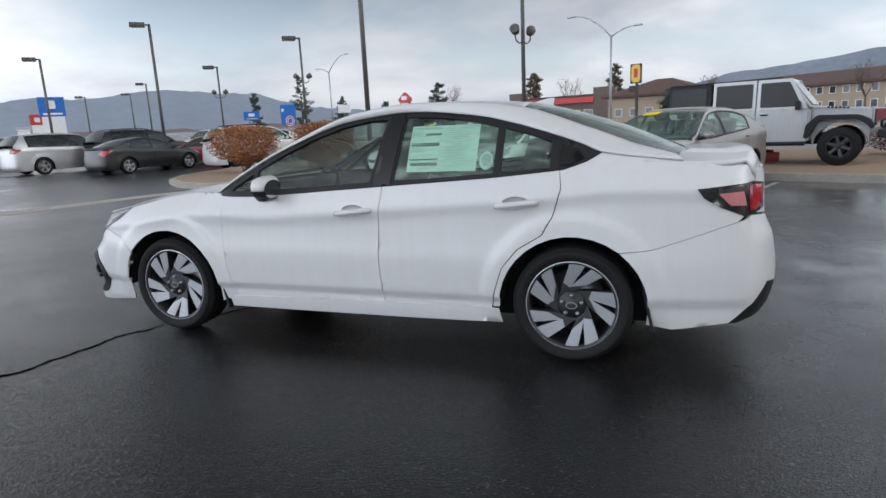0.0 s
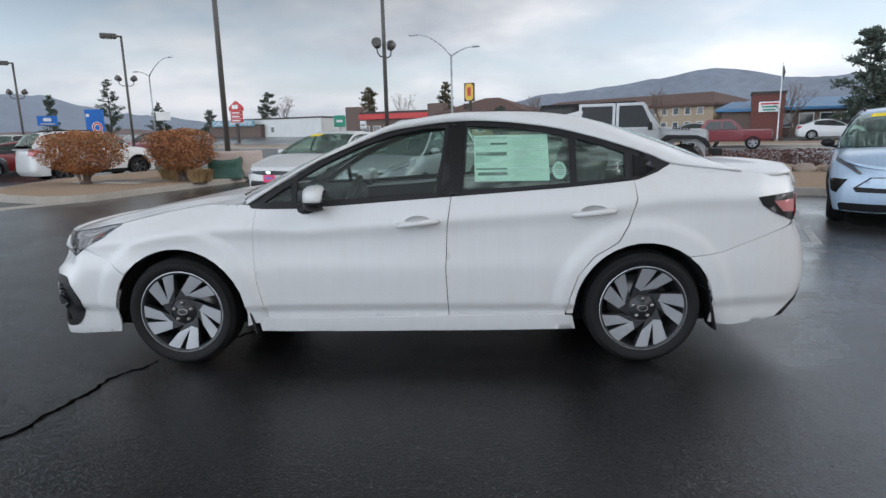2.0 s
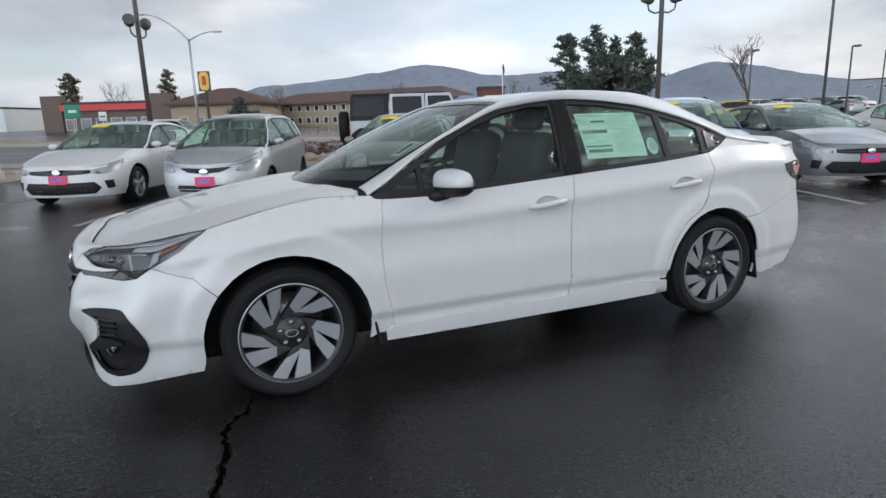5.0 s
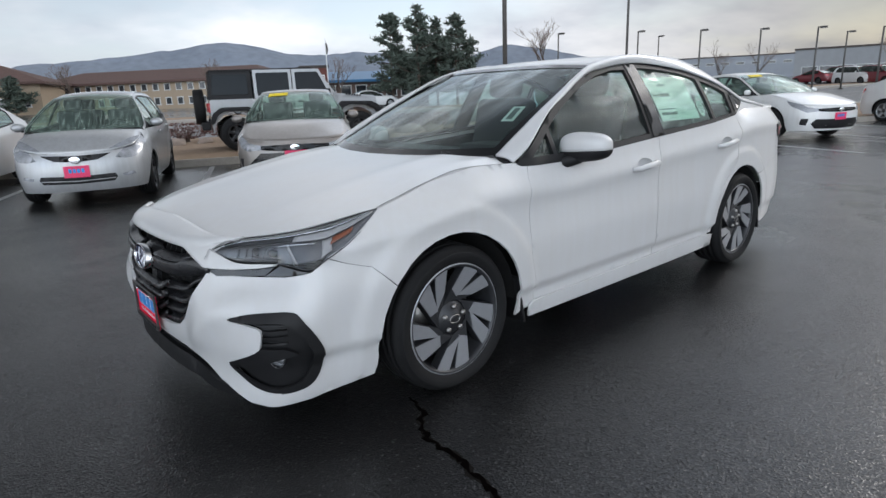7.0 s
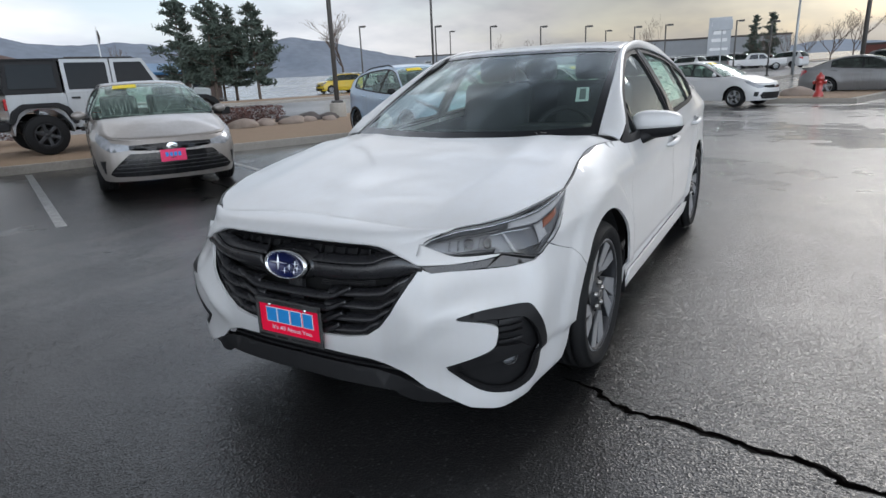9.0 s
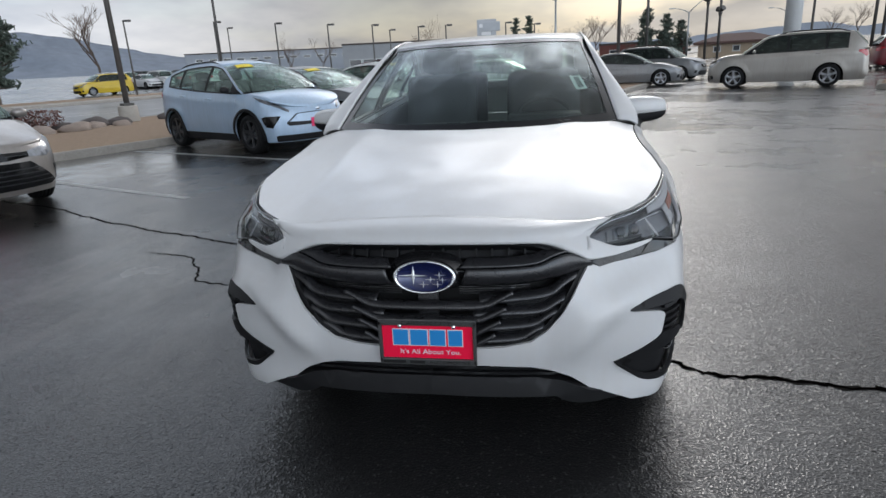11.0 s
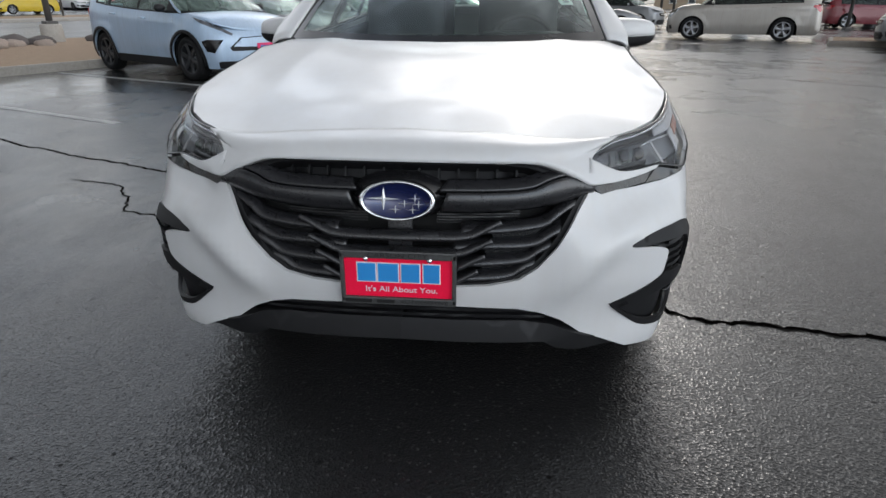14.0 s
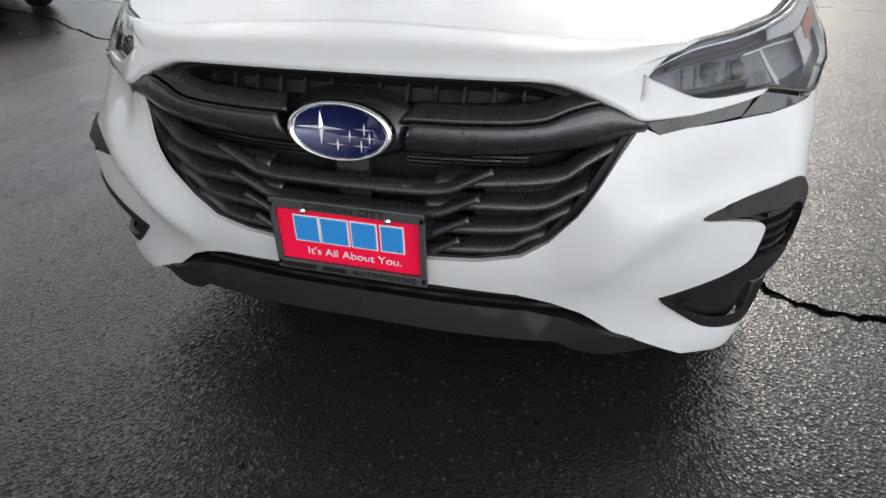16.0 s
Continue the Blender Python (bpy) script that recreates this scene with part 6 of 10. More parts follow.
    m.link(size.outputs[0], total.inputs[1])
    m.link(total.outputs[0], unit.inputs[0])
    m.link(unit.outputs[0], m.b.inputs["Coat Normal"])
    return m.m


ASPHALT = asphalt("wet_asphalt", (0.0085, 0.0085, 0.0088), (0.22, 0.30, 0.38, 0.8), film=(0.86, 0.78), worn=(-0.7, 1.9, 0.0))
ROADTAR = asphalt("road_asphalt", (0.085, 0.086, 0.09), (0.30, 0.45, 0.6, 0.3), 0.6, (0.4, 0.1))
CONCRETE = Mat("weathered_concrete", (0.36, 0.33, 0.29), 0.75).speckle(0.22, 3.0, 0.9, bump=0.25).m
TANEARTH = Mat("tan_gravel_mulch", (0.30, 0.21, 0.14), 0.95).speckle(0.35, 12.0, bump=0.6).m
PAINTLINE = Mat("worn_white_line", (0.27, 0.27, 0.265), 0.55).speckle(0.75, 7.0, 0.35).m
CRACK = Mat("dark_crack", (0.0025, 0.002, 0.002), 1.0, spec=0.0).speckle(0.6, 60).m
CRACKEDGE = Mat("dry_crack_edge", (0.010, 0.009, 0.008), 1.0, spec=0.1).speckle(0.5, 30).m


def slab(name, poly, z0, z1, mat, label, category, kind="structure", bevel=0.0):
    bm = bmesh.new()
    base = bm.faces.new([bm.verts.new((x, y, z0)) for x, y in poly])
    r = bmesh.ops.extrude_face_region(bm, geom=[base])
    top = [v for v in r["geom"] if isinstance(v, bmesh.types.BMVert)]
    bmesh.ops.translate(bm, verts=top, vec=(0, 0, z1 - z0))
    if bevel:
        es = [e for e in bm.edges if all(v in top for v in e.verts)]
        bmesh.ops.bevel(bm, geom=es, offset=bevel, segments=2, affect="EDGES")
    bmesh.ops.recalc_face_normals(bm, faces=bm.faces)
    return tagged(part(name, bm, mat), label, category, kind=kind)




def rise(x, y):
    """The land climbs gently away from the lot."""
    return 0.017 * max(0.0, min(math.hypot(x, y), 330.0) - 34.0)


def build_ground():
    bm = bmesh.new()
    rings = [0, 4, 8, 14, 22, 28, 34, 42, 60, 90, 130, 200, 330, 800, 2600]
    n = 96
    vs = []
    for r in rings:
        if not r:
            vs.append([bm.verts.new((0, 0, 0))])
            continue
        vs.append([bm.verts.new((r * math.cos(k * math.tau / n), r * math.sin(k * math.tau / n), rise(r, 0))) for k in range(n)])
    for k in range(n):
        bm.faces.new((vs[0][0], vs[1][k], vs[1][(k + 1) % n]))
    for a, b in zip(vs[1:], vs[2:]):
        for k in range(n):
            bm.faces.new((a[k], b[k], b[(k + 1) % n], a[(k + 1) % n]))
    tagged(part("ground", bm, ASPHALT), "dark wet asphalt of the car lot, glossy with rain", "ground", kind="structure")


build_ground()


def ribbon(name, u0, u1, v0, v1, z, mat, label, category, thick=0.0, step=8.0):
    """A long band beside the lot that follows the land."""
    bm = bmesh.new()
    rows = []
    n = int((u1 - u0) / step)
    m = max(1, int((v1 - v0) / 6))
    for i in range(n + 1):
        row = []
        for j in range(m + 1):
            x, y = lot_xy(u0 + (u1 - u0) * i / n, v0 + (v1 - v0) * j / m)
            row.append(bm.verts.new((x, y, rise(x, y) + z)))
        rows.append(row)
    for a, b in zip(rows, rows[1:]):
        for j in range(m):
            bm.faces.new((a[j], b[j], b[j + 1], a[j + 1]))
    if thick:
        r = bmesh.ops.extrude_face_region(bm, geom=bm.faces[:])
        bmesh.ops.translate(bm, verts=[v for v in r["geom"] if isinstance(v, bmesh.types.BMVert)], vec=(0, 0, -thick))
    bmesh.ops.recalc_face_normals(bm, faces=bm.faces)
    return tagged(part(name, bm, mat), label, category, kind="structure")


def strip_poly(u0, v0, u1, v1):
    return [lot_xy(u0, v0), lot_xy(u1, v0), lot_xy(u1, v1), lot_xy(u0, v1)]


KERB = 0.15
slab("landscape_strip", strip_poly(-10.4, 0.16, 24, 8.2), 0.004, KERB - 0.01, TANEARTH, "tan gravel landscape strip between lot and road", "planting strip")
slab("kerb_lot_side", strip_poly(-10.4, 0.0, 24, 0.155), 0.0, KERB, CONCRETE, "pale concrete kerb along the parking bays", "kerb", bevel=0.02)
ribbon("kerb_road_side", -200, 200, 8.205, 8.36, KERB, CONCRETE, "pale concrete kerb along the road", "kerb", thick=0.2)
ribbon("road", -320, 320, 8.37, 27.5, 0.008, ROADTAR, "wide grey road, half dry after rain", "road")
ribbon("far_pavement", -320, 320, 27.52, 29.6, KERB, CONCRETE, "concrete pavement on the far side of the road", "pavement", thick=0.3)
ribbon("far_verge", -320, 320, 29.65, 33.5, 0.13, TANEARTH, "tan bare verge behind the far pavement", "verge", thick=0.3)
# the island with the bushes
isl = [(-8.35, 8.75), (-7.75, 10.9), (-6.9, 13.6), (-6.1, 16.6), (-6.6, 18.2), (-12.0, 20.5), (-13.4, 15.0), (-12.7, 11.6), (-11.9, 10.2), (-10.6, 9.1), (-9.3, 8.55)]
slab("island_kerb", isl, 0.0, KERB, CONCRETE, "pale concrete kerb round the planted island", "kerb", bevel=0.03)
cx, cy = sum(p[0] for p in isl) / len(isl), sum(p[1] for p in isl) / len(isl)
slab("island_soil", [(cx + (x - cx) * 0.94, cy + (y - cy) * 0.955) for x, y in isl], 0.02, KERB + 0.012, TANEARTH, "tan earth of the planted island", "planting bed")
slab("gutter", [(-10.45, 3.0), (-10.0, 5.2), (-9.35, 7.2), (-8.5, 8.7), (-9.25, 8.55), (-9.95, 7.3), (-10.6, 5.3), (-11.0, 3.0), (-11.6, -2.0), (-11.0, -2.0)], 0.0, 0.006, CONCRETE, "pale concrete gutter running across the lot", "gutter")
# painted bays
for u in (-9.2, -6.15, -3.3, -0.35, 2.25, 4.95, 7.8, 10.7, 13.6, 16.5, 19.4):
    slab("bay_line", strip_poly(u - 0.05, -5.6, u + 0.05, -0.25), 0.0, 0.004, PAINTLINE, "worn white parking bay line", "road marking")


def crack(pts, width, seed):
    """A jagged open crack with frayed dry edges."""
    rng = random.Random(seed)
    line = []
    for (x0, y0), (x1, y1) in zip(pts, pts[1:]):
        n = max(2, int(math.hypot(x1 - x0, y1 - y0) / 0.022))
        for k in range(n):
            t = k / n
            line.append((x0 + (x1 - x0) * t, y0 + (y1 - y0) * t))
    line.append(pts[-1])
    ox = oy = 0.0
    mid = []
    for x, y in line:
        ox = ox * 0.80 + rng.uniform(-1, 1) * 0.013
        oy = oy * 0.80 + rng.uniform(-1, 1) * 0.013
        mid.append((x + ox, y + oy))
    obs = []
    for w, z, mt, nm in ((width * 1.4, 0.0012, CRACKEDGE, "crack_edge"), (width, 0.0024, CRACK, "crack")):
        verts, faces = [], []
        for i, (x, y) in enumerate(mid):
            a, b = mid[max(0, i - 1)], mid[min(len(mid) - 1, i + 1)]
            dx, dy = b[0] - a[0], b[1] - a[1]
            d = math.hypot(dx, dy) or 1
            taper = min(1, i / 8 + 0.2, (len(mid) - 1 - i) / 8 + 0.2)
            l, r = (w * taper * rng.uniform(0.12, 1.35) for _ in range(2))
            verts += [(x - dy / d * l, y + dx / d * l, z), (x + dy / d * r, y - dx / d * r, z)]
        for i in range(len(mid) - 1):
            faces.append((2 * i, 2 * i + 1, 2 * i + 3, 2 * i + 2))
        obs.append(mesh_ob(nm, verts, faces, mt, smooth=False))
    obs[0].parent = obs[1]
    tagged(obs[1], "jagged dark crack in the wet asphalt", "crack", kind="structure")


crack([(-1.58, -0.80), (-1.60, -0.90), (-1.72, -1.03), (-1.75, -1.12), (-1.745, -1.33), (-1.79, -1.40), (-1.81, -1.72), (-1.86, -1.80), (-1.90, -2.1), (-1.98, -2.5), (-1.95, -3.1), (-2.1, -3.8), (-2.05, -4.8), (-2.2, -6.0)], 0.014, 3)
crack([(-1.5, -0.8), (-1.0, 0.0), (-0.5, 0.9), (0.0, 1.75), (0.22, 2.2), (0.45, 2.75), (0.7, 3.4), (1.1, 4.2), (1.55, 5.0), (2.0, 6.2)], 0.011, 5)
crack([(-0.9, 1.3), (-0.80, 1.5), (-0.66, 1.95), (-0.4, 2.1), (-0.13, 2.4), (-0.05, 2.75)], 0.006, 8)
crack([(9.6, -1.8), (8.3, -3.1), (7.0, -4.7), (5.6, -6.4), (4.6, -7.9)], 0.012, 9)

for v, dash in ((8.75, 0), (13.0, 1), (16.2, 0), (19.6, 0), (23.4, 1), (27.1, 0)):
    if dash:
        for k in range(-9, 10):
            ribbon("lane_dash", k * 12.0, k * 12.0 + 3.2, v - 0.06, v + 0.06, 0.013, PAINTLINE, "white dashed lane line", "road marking", step=1.6)
    else:
        ribbon("lane_line", -200, 200, v - 0.06, v + 0.06, 0.013, PAINTLINE, "white painted lane line", "road marking")

# ---- parked cars ----
HEADLAMP = Mat("head_lamp_unit", (0.30, 0.31, 0.33), 0.24, 0.15, 0.5).speckle(0.5, 14, 0.25).m

FORMS = {
    "sedan": dict(cowl=0.297, a=0.497, b=0.715, d=0.884, doors=(0.31, 0.545, 0.765), crown=0.030,
                  top=[(0, 0.48), (0.06, 0.52), (0.137, 0.575), (0.2, 0.625), (0.25, 0.647), (0.297, 0.645), (0.4, 0.640), (0.55, 0.668), (0.68, 0.695), (0.77, 0.72), (0.84, 0.735), (0.9, 0.735), (0.97, 0.72), (1, 0.69)],
                  rail=[(0.29, 0.655), (0.396, 0.825), (0.497, 0.950), (0.575, 0.975), (0.658, 0.965), (0.715, 0.94), (0.79, 0.857), (0.845, 0.79), (0.9, 0.742)]),
    "hatch": dict(cowl=0.215, a=0.455, b=0.87, d=0.965, doors=(0.25, 0.52, 0.76), crown=0.035,
                  top=[(0, 0.46), (0.05, 0.51), (0.11, 0.565), (0.2, 0.62), (0.26, 0.628), (0.5, 0.65), (0.75, 0.69), (0.9, 0.70), (1, 0.69)],
                  rail=[(0.205, 0.63), (0.33, 0.80), (0.455, 0.945), (0.6, 0.975), (0.75, 0.97), (0.87, 0.93), (0.93, 0.82), (0.98, 0.70)]),
    "crossover": dict(cowl=0.235, a=0.44, b=0.83, d=0.955, doors=(0.27, 0.52, 0.745), crown=0.035,
                      top=[(0, 0.47), (0.04, 0.53), (0.10, 0.585), (0.2, 0.625), (0.27, 0.632), (0.5, 0.655), (0.75, 0.70), (0.9, 0.735), (1, 0.70)],
                      rail=[(0.225, 0.64), (0.335, 0.81), (0.44, 0.935), (0.55, 0.975), (0.70, 0.962), (0.83, 0.905), (0.90, 0.83), (0.965, 0.735)]),
    "suv": dict(cowl=0.255, a=0.41, b=0.885, d=0.965, doors=(0.29, 0.52, 0.745), crown=0.035,
                top=[(0, 0.47), (0.03, 0.52), (0.08, 0.575), (0.15, 0.61), (0.24, 0.628), (0.3, 0.628), (0.6, 0.645), (0.9, 0.665), (1, 0.65)],
                rail=[(0.245, 0.635), (0.33, 0.80), (0.41, 0.935), (0.5, 0.965), (0.7, 0.972), (0.885, 0.945), (0.93, 0.83), (0.98, 0.665)]),
}


def parked_car(name, form, size, colour, m, label, wheel_kind="spoke", tyre=0.32, plate=True, tag=False, dark=False, cladding=False, rails=False, group="", lamps=TAILRED, face="", mouth=False):
    """A car of a common form; size: length, width, height, wheelbase, front overhang; nose to -x."""
    L, W, H, wb, fo = size
    W = W / 2
    F = FORMS[form]
    xf = -(wb / 2 + fo)
    X = lambda t: xf + L * t
    sc = lambda pts: [(X(t), z * H) for t, z in pts]
    plan = [(0, 0), (0.004, -0.25), (0.013, -0.5), (0.028, -0.68), (0.050, -0.84), (0.083, -0.93), (0.14, -0.98), (0.25, -1), (0.5, -1), (0.75, -1), (0.87, -0.985), (0.93, -0.95), (0.97, -0.86), (0.99, -0.65), (0.998, -0.35), (1, 0)]
    z0 = F["top"][0][1] * H
    zt = F["top"][-1][1] * H
    sh = Shell([(X(t), W * y) for t, y in plan], sc(F["top"]), [(xf, 0.04), (X(0.12), 0.09), (X(F["cowl"] - 0.04), 0.12), (X(F["cowl"] + 0.03), 0.05), (X(F["d"]), 0.07), (X(1), 0.09)], [(xf, z0), (X(0.5), 1.0)], [(xf, H), (X(1), H)], sc(F["rail"]),
               axles=(-wb / 2, wb / 2), arch=tyre + 0.065, tyre=tyre, track=W - 0.125, lean=(0.38, 0.40),
               nose=[(0.1, 0.12), (0.2, 0.05), (0.3, 0.012), (z0 * 0.6, 0.0), (z0 * 0.82, 0.012), (z0 - 0.03, 0.035), (z0 + 0.02, 0.08), (z0 + 0.12, 0.2)],
               tail=[(0.1, 0.2), (0.24, 0.07), (0.36, 0.0), (0.62, 0.012), (zt * 0.85, 0.05), (zt, 0.09), (zt + 0.2, 0.12)])
    car = thing(name, label, "car", group)
    glass_mat = DARKWINDOW if dark else WETWINDOW

    def low(x):
        z = np.full_like(x, 0.20)
        for a in sh.axles:
            k = sh.arch ** 2 - (x - a) ** 2
            z = np.where(k > 0, np.maximum(z, tyre - 0.012 + np.sqrt(np.maximum(k, 0))), z)
        return z

    def region(s0, s1, out=0.0, z_hi=None, z_lo=None):
        s = np.unique(np.r_[np.linspace(s0, s1, max(6, int((s1 - s0) / 0.035))), [q for a in sh.axles for e in (-1, 1) for q in (sh.sx(a + e * sh.arch * 0.9995), sh.sx(a + e * sh.arch * 0.985), sh.sx(a + e * sh.arch * 0.95)) if s0 < q < s1]])
        x = np.interp(s, sh.s, sh.x)
        hi = sh.top(x) if z_hi is None else np.full_like(x, z_hi)
        lo = low(x) if z_lo is None else np.maximum(low(x), z_lo)
        return [(a, float(b)) for a, b in zip(s, hi)] + [(a, float(b)) for a, b in zip(s[::-1], lo[::-1])]
    cuts = [0.0, sh.sx(-wb / 2 - sh.arch * 0.62)] + [sh.sx(X(t)) for t in F["doors"]] + [sh.sx(wb / 2 + sh.arch * 0.7), sh.len]
    for mi in (False, True):
        for nm, a, b in zip(("front_bumper", "front_fender", "front_door", "rear_door", "rear_quarter_panel", "rear_bumper"), cuts, cuts[1:]):
            g = 0.003 if nm != "front_bumper" else 0.0
            d = sheet(nm, region(a + g, b), sh.body, colour, car, "", mi, step=0.075, depth=0.02)
            if "door" in nm:
                xe = float(np.interp(b, sh.s, sh.x)) - 0.20
                y0 = float(sh.body(np.array([sh.sx(xe)]), np.array([sh.top(xe) - 0.11]))[0][1])
                bm = bmesh.new()
                sg = 1 if not mi else -1
                zz = float(sh.top(xe)) - 0.11
                tube(bm, [(xe - 0.08, sg * y0, zz - 0.004), (xe - 0.05, sg * (y0 - 0.03), zz), (xe + 0.05, sg * (y0 - 0.03), zz + 0.006), (xe + 0.08, sg * y0, zz + 0.006)], 0.013, 7)
                part("door_handle", bm, colour, d, smooth=True)
        if cladding:
            sheet("cladding", region(sh.sx(-wb / 2 + sh.arch + 0.012), sh.sx(wb / 2 - sh.arch - 0.012), z_hi=0.33), lambda s, z: sh.body(s, z, 0.012), TRIM, car, "black lower cladding", mi, step=0.1)
            for a in sh.axles:
                def rim_band(u, v, a=a):
                    r, t = sh.arch - 0.004 + 0.055 * v, -0.2 + (math.pi + 0.4) * u
                    p = sh.body(np.interp(a + r * np.cos(t), sh.x, sh.s), tyre - 0.012 + r * np.sin(t), 0.013)
                    return p * np.array([1, -1 if mi else 1, 1])
                loft("arch_moulding", rim_band, 22, 3, TRIM, car, flip=mi, depth=0.01)
        # lamps
        tp = lambda t, d: (sh.sx(X(t)), float(sh.top(X(t))) - d)
        if face:
            hl = [(sh.sy(0.58 * W), z0 - 0.030), tp(0.035, 0.028), tp(0.06, 0.028), tp(0.10, 0.022), tp(0.16, 0.022), tp(0.11, 0.065), tp(0.06, 0.078), tp(0.035, 0.075), (sh.sy(0.60 * W), z0 - 0.058)]
        elif form == "hatch":
            hl = [(sh.sy(0.56 * W), z0 - 0.075), (sh.sy(0.62 * W), z0 - 0.02), tp(0.035, 0.008), tp(0.065, 0.006), tp(0.10, 0.006), tp(0.14, 0.008), tp(0.165, 0.014), tp(0.14, 0.07), tp(0.10, 0.12), tp(0.07, 0.15), (sh.sy(0.84 * W), z0 - 0.085), (sh.sy(0.70 * W), z0 - 0.095)]
        else:
            hl = [(sh.sy(0.56 * W), z0 - 0.105), (sh.sy(0.56 * W), z0 - 0.045), (sh.sy(0.8 * W), z0 - 0.005), tp(0.06, 0.008), tp(0.10, 0.010), tp(0.135, 0.018), tp(0.10, 0.085), tp(0.06, 0.13), (sh.sy(0.78 * W), z0 - 0.125)]
        sheet("head_lamp", hl, lambda s, z: sh.body(s, z, 0.005), HEADLAMP if not face else LAMPDARK, car, "clear head lamp", mi, step=0.05)
        tl = [(sh.st(0.55 * W), zt - 0.05), (sh.st(0.55 * W), zt - 0.22), (sh.sx(X(0.975)), zt - 0.25), (sh.sx(X(0.925)), zt - 0.10), (sh.sx(X(0.93)), zt - 0.04), (sh.sx(X(0.97)), zt - 0.03)]
        sheet("tail_lamp", tl, lambda s, z: sh.body(s, z, 0.006), lamps, car, "red tail lamp", mi, step=0.06)
        # grille and lower intake, half and half
        slim = form in ("sedan", "hatch")
        gr = [(0.0, z0 - 0.028), (sh.sy(0.50 * W), z0 - 0.012), (sh.sy(0.44 * W), z0 - 0.035), (sh.sy(0.30 * W), z0 - 0.090), (0.0, z0 - 0.108)] if form == "hatch" else [(0.0, z0 - 0.035), (sh.sy(0.58 * W), z0 - 0.05), (sh.sy(0.55 * W), z0 - 0.105), (sh.sy(0.3 * W), z0 - 0.125), (0.0, z0 - 0.13)] if slim else [(0.0, z0 - 0.03), (sh.sy(0.5 * W), z0 - 0.055), (sh.sy(0.47 * W), z0 - 0.15), (sh.sy(0.25 * W), z0 - 0.205), (0.0, z0 - 0.215)]
        if not face:
          sheet("grille", gr, lambda s, z: sh.body(s, z, 0.004), PIANO, car, "", mi, step=0.08)
        form == "hatch" or sheet("grille_bar", [(0.0, z0 - 0.075), (sh.sy(0.53 * W), z0 - 0.075), (sh.sy(0.53 * W), z0 - 0.082), (0.0, z0 - 0.085)] if slim else [(0.0, z0 - 0.108), (sh.sy(0.47 * W), z0 - 0.10), (sh.sy(0.47 * W), z0 - 0.115), (0.0, z0 - 0.124)], lambda s, z: sh.body(s, z, 0.012), DARKGREY if form != "suv" else CHROME, car, "", mi, step=0.08, depth=0.008) if not face else None
        if face:
            sheet("panel_outline", [(0.0, z0 - 0.070), (sh.sy(0.46 * W), z0 - 0.085), (sh.sy(0.66 * W), z0 - 0.235), (sh.sy(0.62 * W), z0 - 0.285), (0.0, z0 - 0.285)], lambda s, z: sh.body(s, z, 0.004), TRIM, car, "dark outline of the nose panel", mi, step=0.08)
            sheet("nose_panel", [(0.0, z0 - 0.082), (sh.sy(0.44 * W), z0 - 0.096), (sh.sy(0.60 * W), z0 - 0.215), (0.0, z0 - 0.235)], lambda s, z: sh.body(s, z, 0.010), colour, car, "", mi, step=0.08, depth=0.008)
            sheet("lamp_pod", [(sh.sy(0.74 * W), z0 - 0.115), (sh.sy(0.93 * W), z0 - 0.115), (sh.sx(X(0.10)), z0 - 0.14), (sh.sy(0.93 * W), z0 - 0.29), (sh.sy(0.87 * W), z0 - 0.31)], lambda s, z: sh.body(s, z, 0.007), PIANO, car, "dark lamp pod", mi, step=0.04)
            sheet("chin", [(0.0, 0.315), (sh.sy(0.80 * W), 0.315), (sh.sx(X(0.05)), 0.30), (sh.sx(X(0.05)), 0.21), (0.0, 0.21)], lambda s, z: sh.body(s, z, 0.010), TRIM, car, "black chin", mi, step=0.08)
        elif form == "hatch":
            sheet("lower_intake", [(0.0, 0.405), (sh.sy(0.52 * W), 0.42), (sh.sy(0.55 * W), 0.37), (sh.sy(0.50 * W), 0.315), (0.0, 0.305)], lambda s, z: sh.body(s, z, 0.004), TRIM, car, "", mi, step=0.08)
            sheet("intake_bar", [(0.0, 0.350), (sh.sy(0.52 * W), 0.362), (sh.sy(0.52 * W), 0.350), (0.0, 0.336)], lambda s, z: sh.body(s, z, 0.010), colour, car, "", mi, step=0.08, depth=0.006)
            sheet("fog_recess", [(sh.sy(0.62 * W), 0.40), (sh.sy(0.78 * W), 0.425), (sh.sy(0.80 * W), 0.385), (sh.sy(0.64 * W), 0.365)], lambda s, z: sh.body(s, z, 0.004), HEADLAMP, car, "", mi, step=0.06)
        elif mouth:
            sheet("lower_intake", [(0.0, 0.545), (sh.sy(0.56 * W), 0.545), (sh.sy(0.74 * W), 0.40), (sh.sy(0.84 * W), 0.30), (sh.sy(0.78 * W), 0.265), (0.0, 0.255)], lambda s, z: sh.body(s, z, 0.005), PIANO, car, "wide black lower grille", mi, step=0.06)
            for k in range(4):
                z1 = 0.315 + 0.05 * k
                sheet("grille_bar", [(0.0, z1), (sh.sy((0.80 - 0.05 * k) * W), z1), (sh.sy((0.79 - 0.05 * k) * W), z1 + 0.012), (0.0, z1 + 0.012)], lambda s, z: sh.body(s, z, 0.012), DARKGREY, car, "", mi, step=0.08, depth=0.008)
            sheet("fog_recess", [(sh.sy(0.86 * W), 0.47), (sh.sy(0.93 * W), 0.46), (sh.sx(X(0.075)), 0.30), (sh.sy(0.90 * W), 0.30)], lambda s, z: sh.body(s, z, 0.005), TRIM, car, "", mi, step=0.05)
        else:
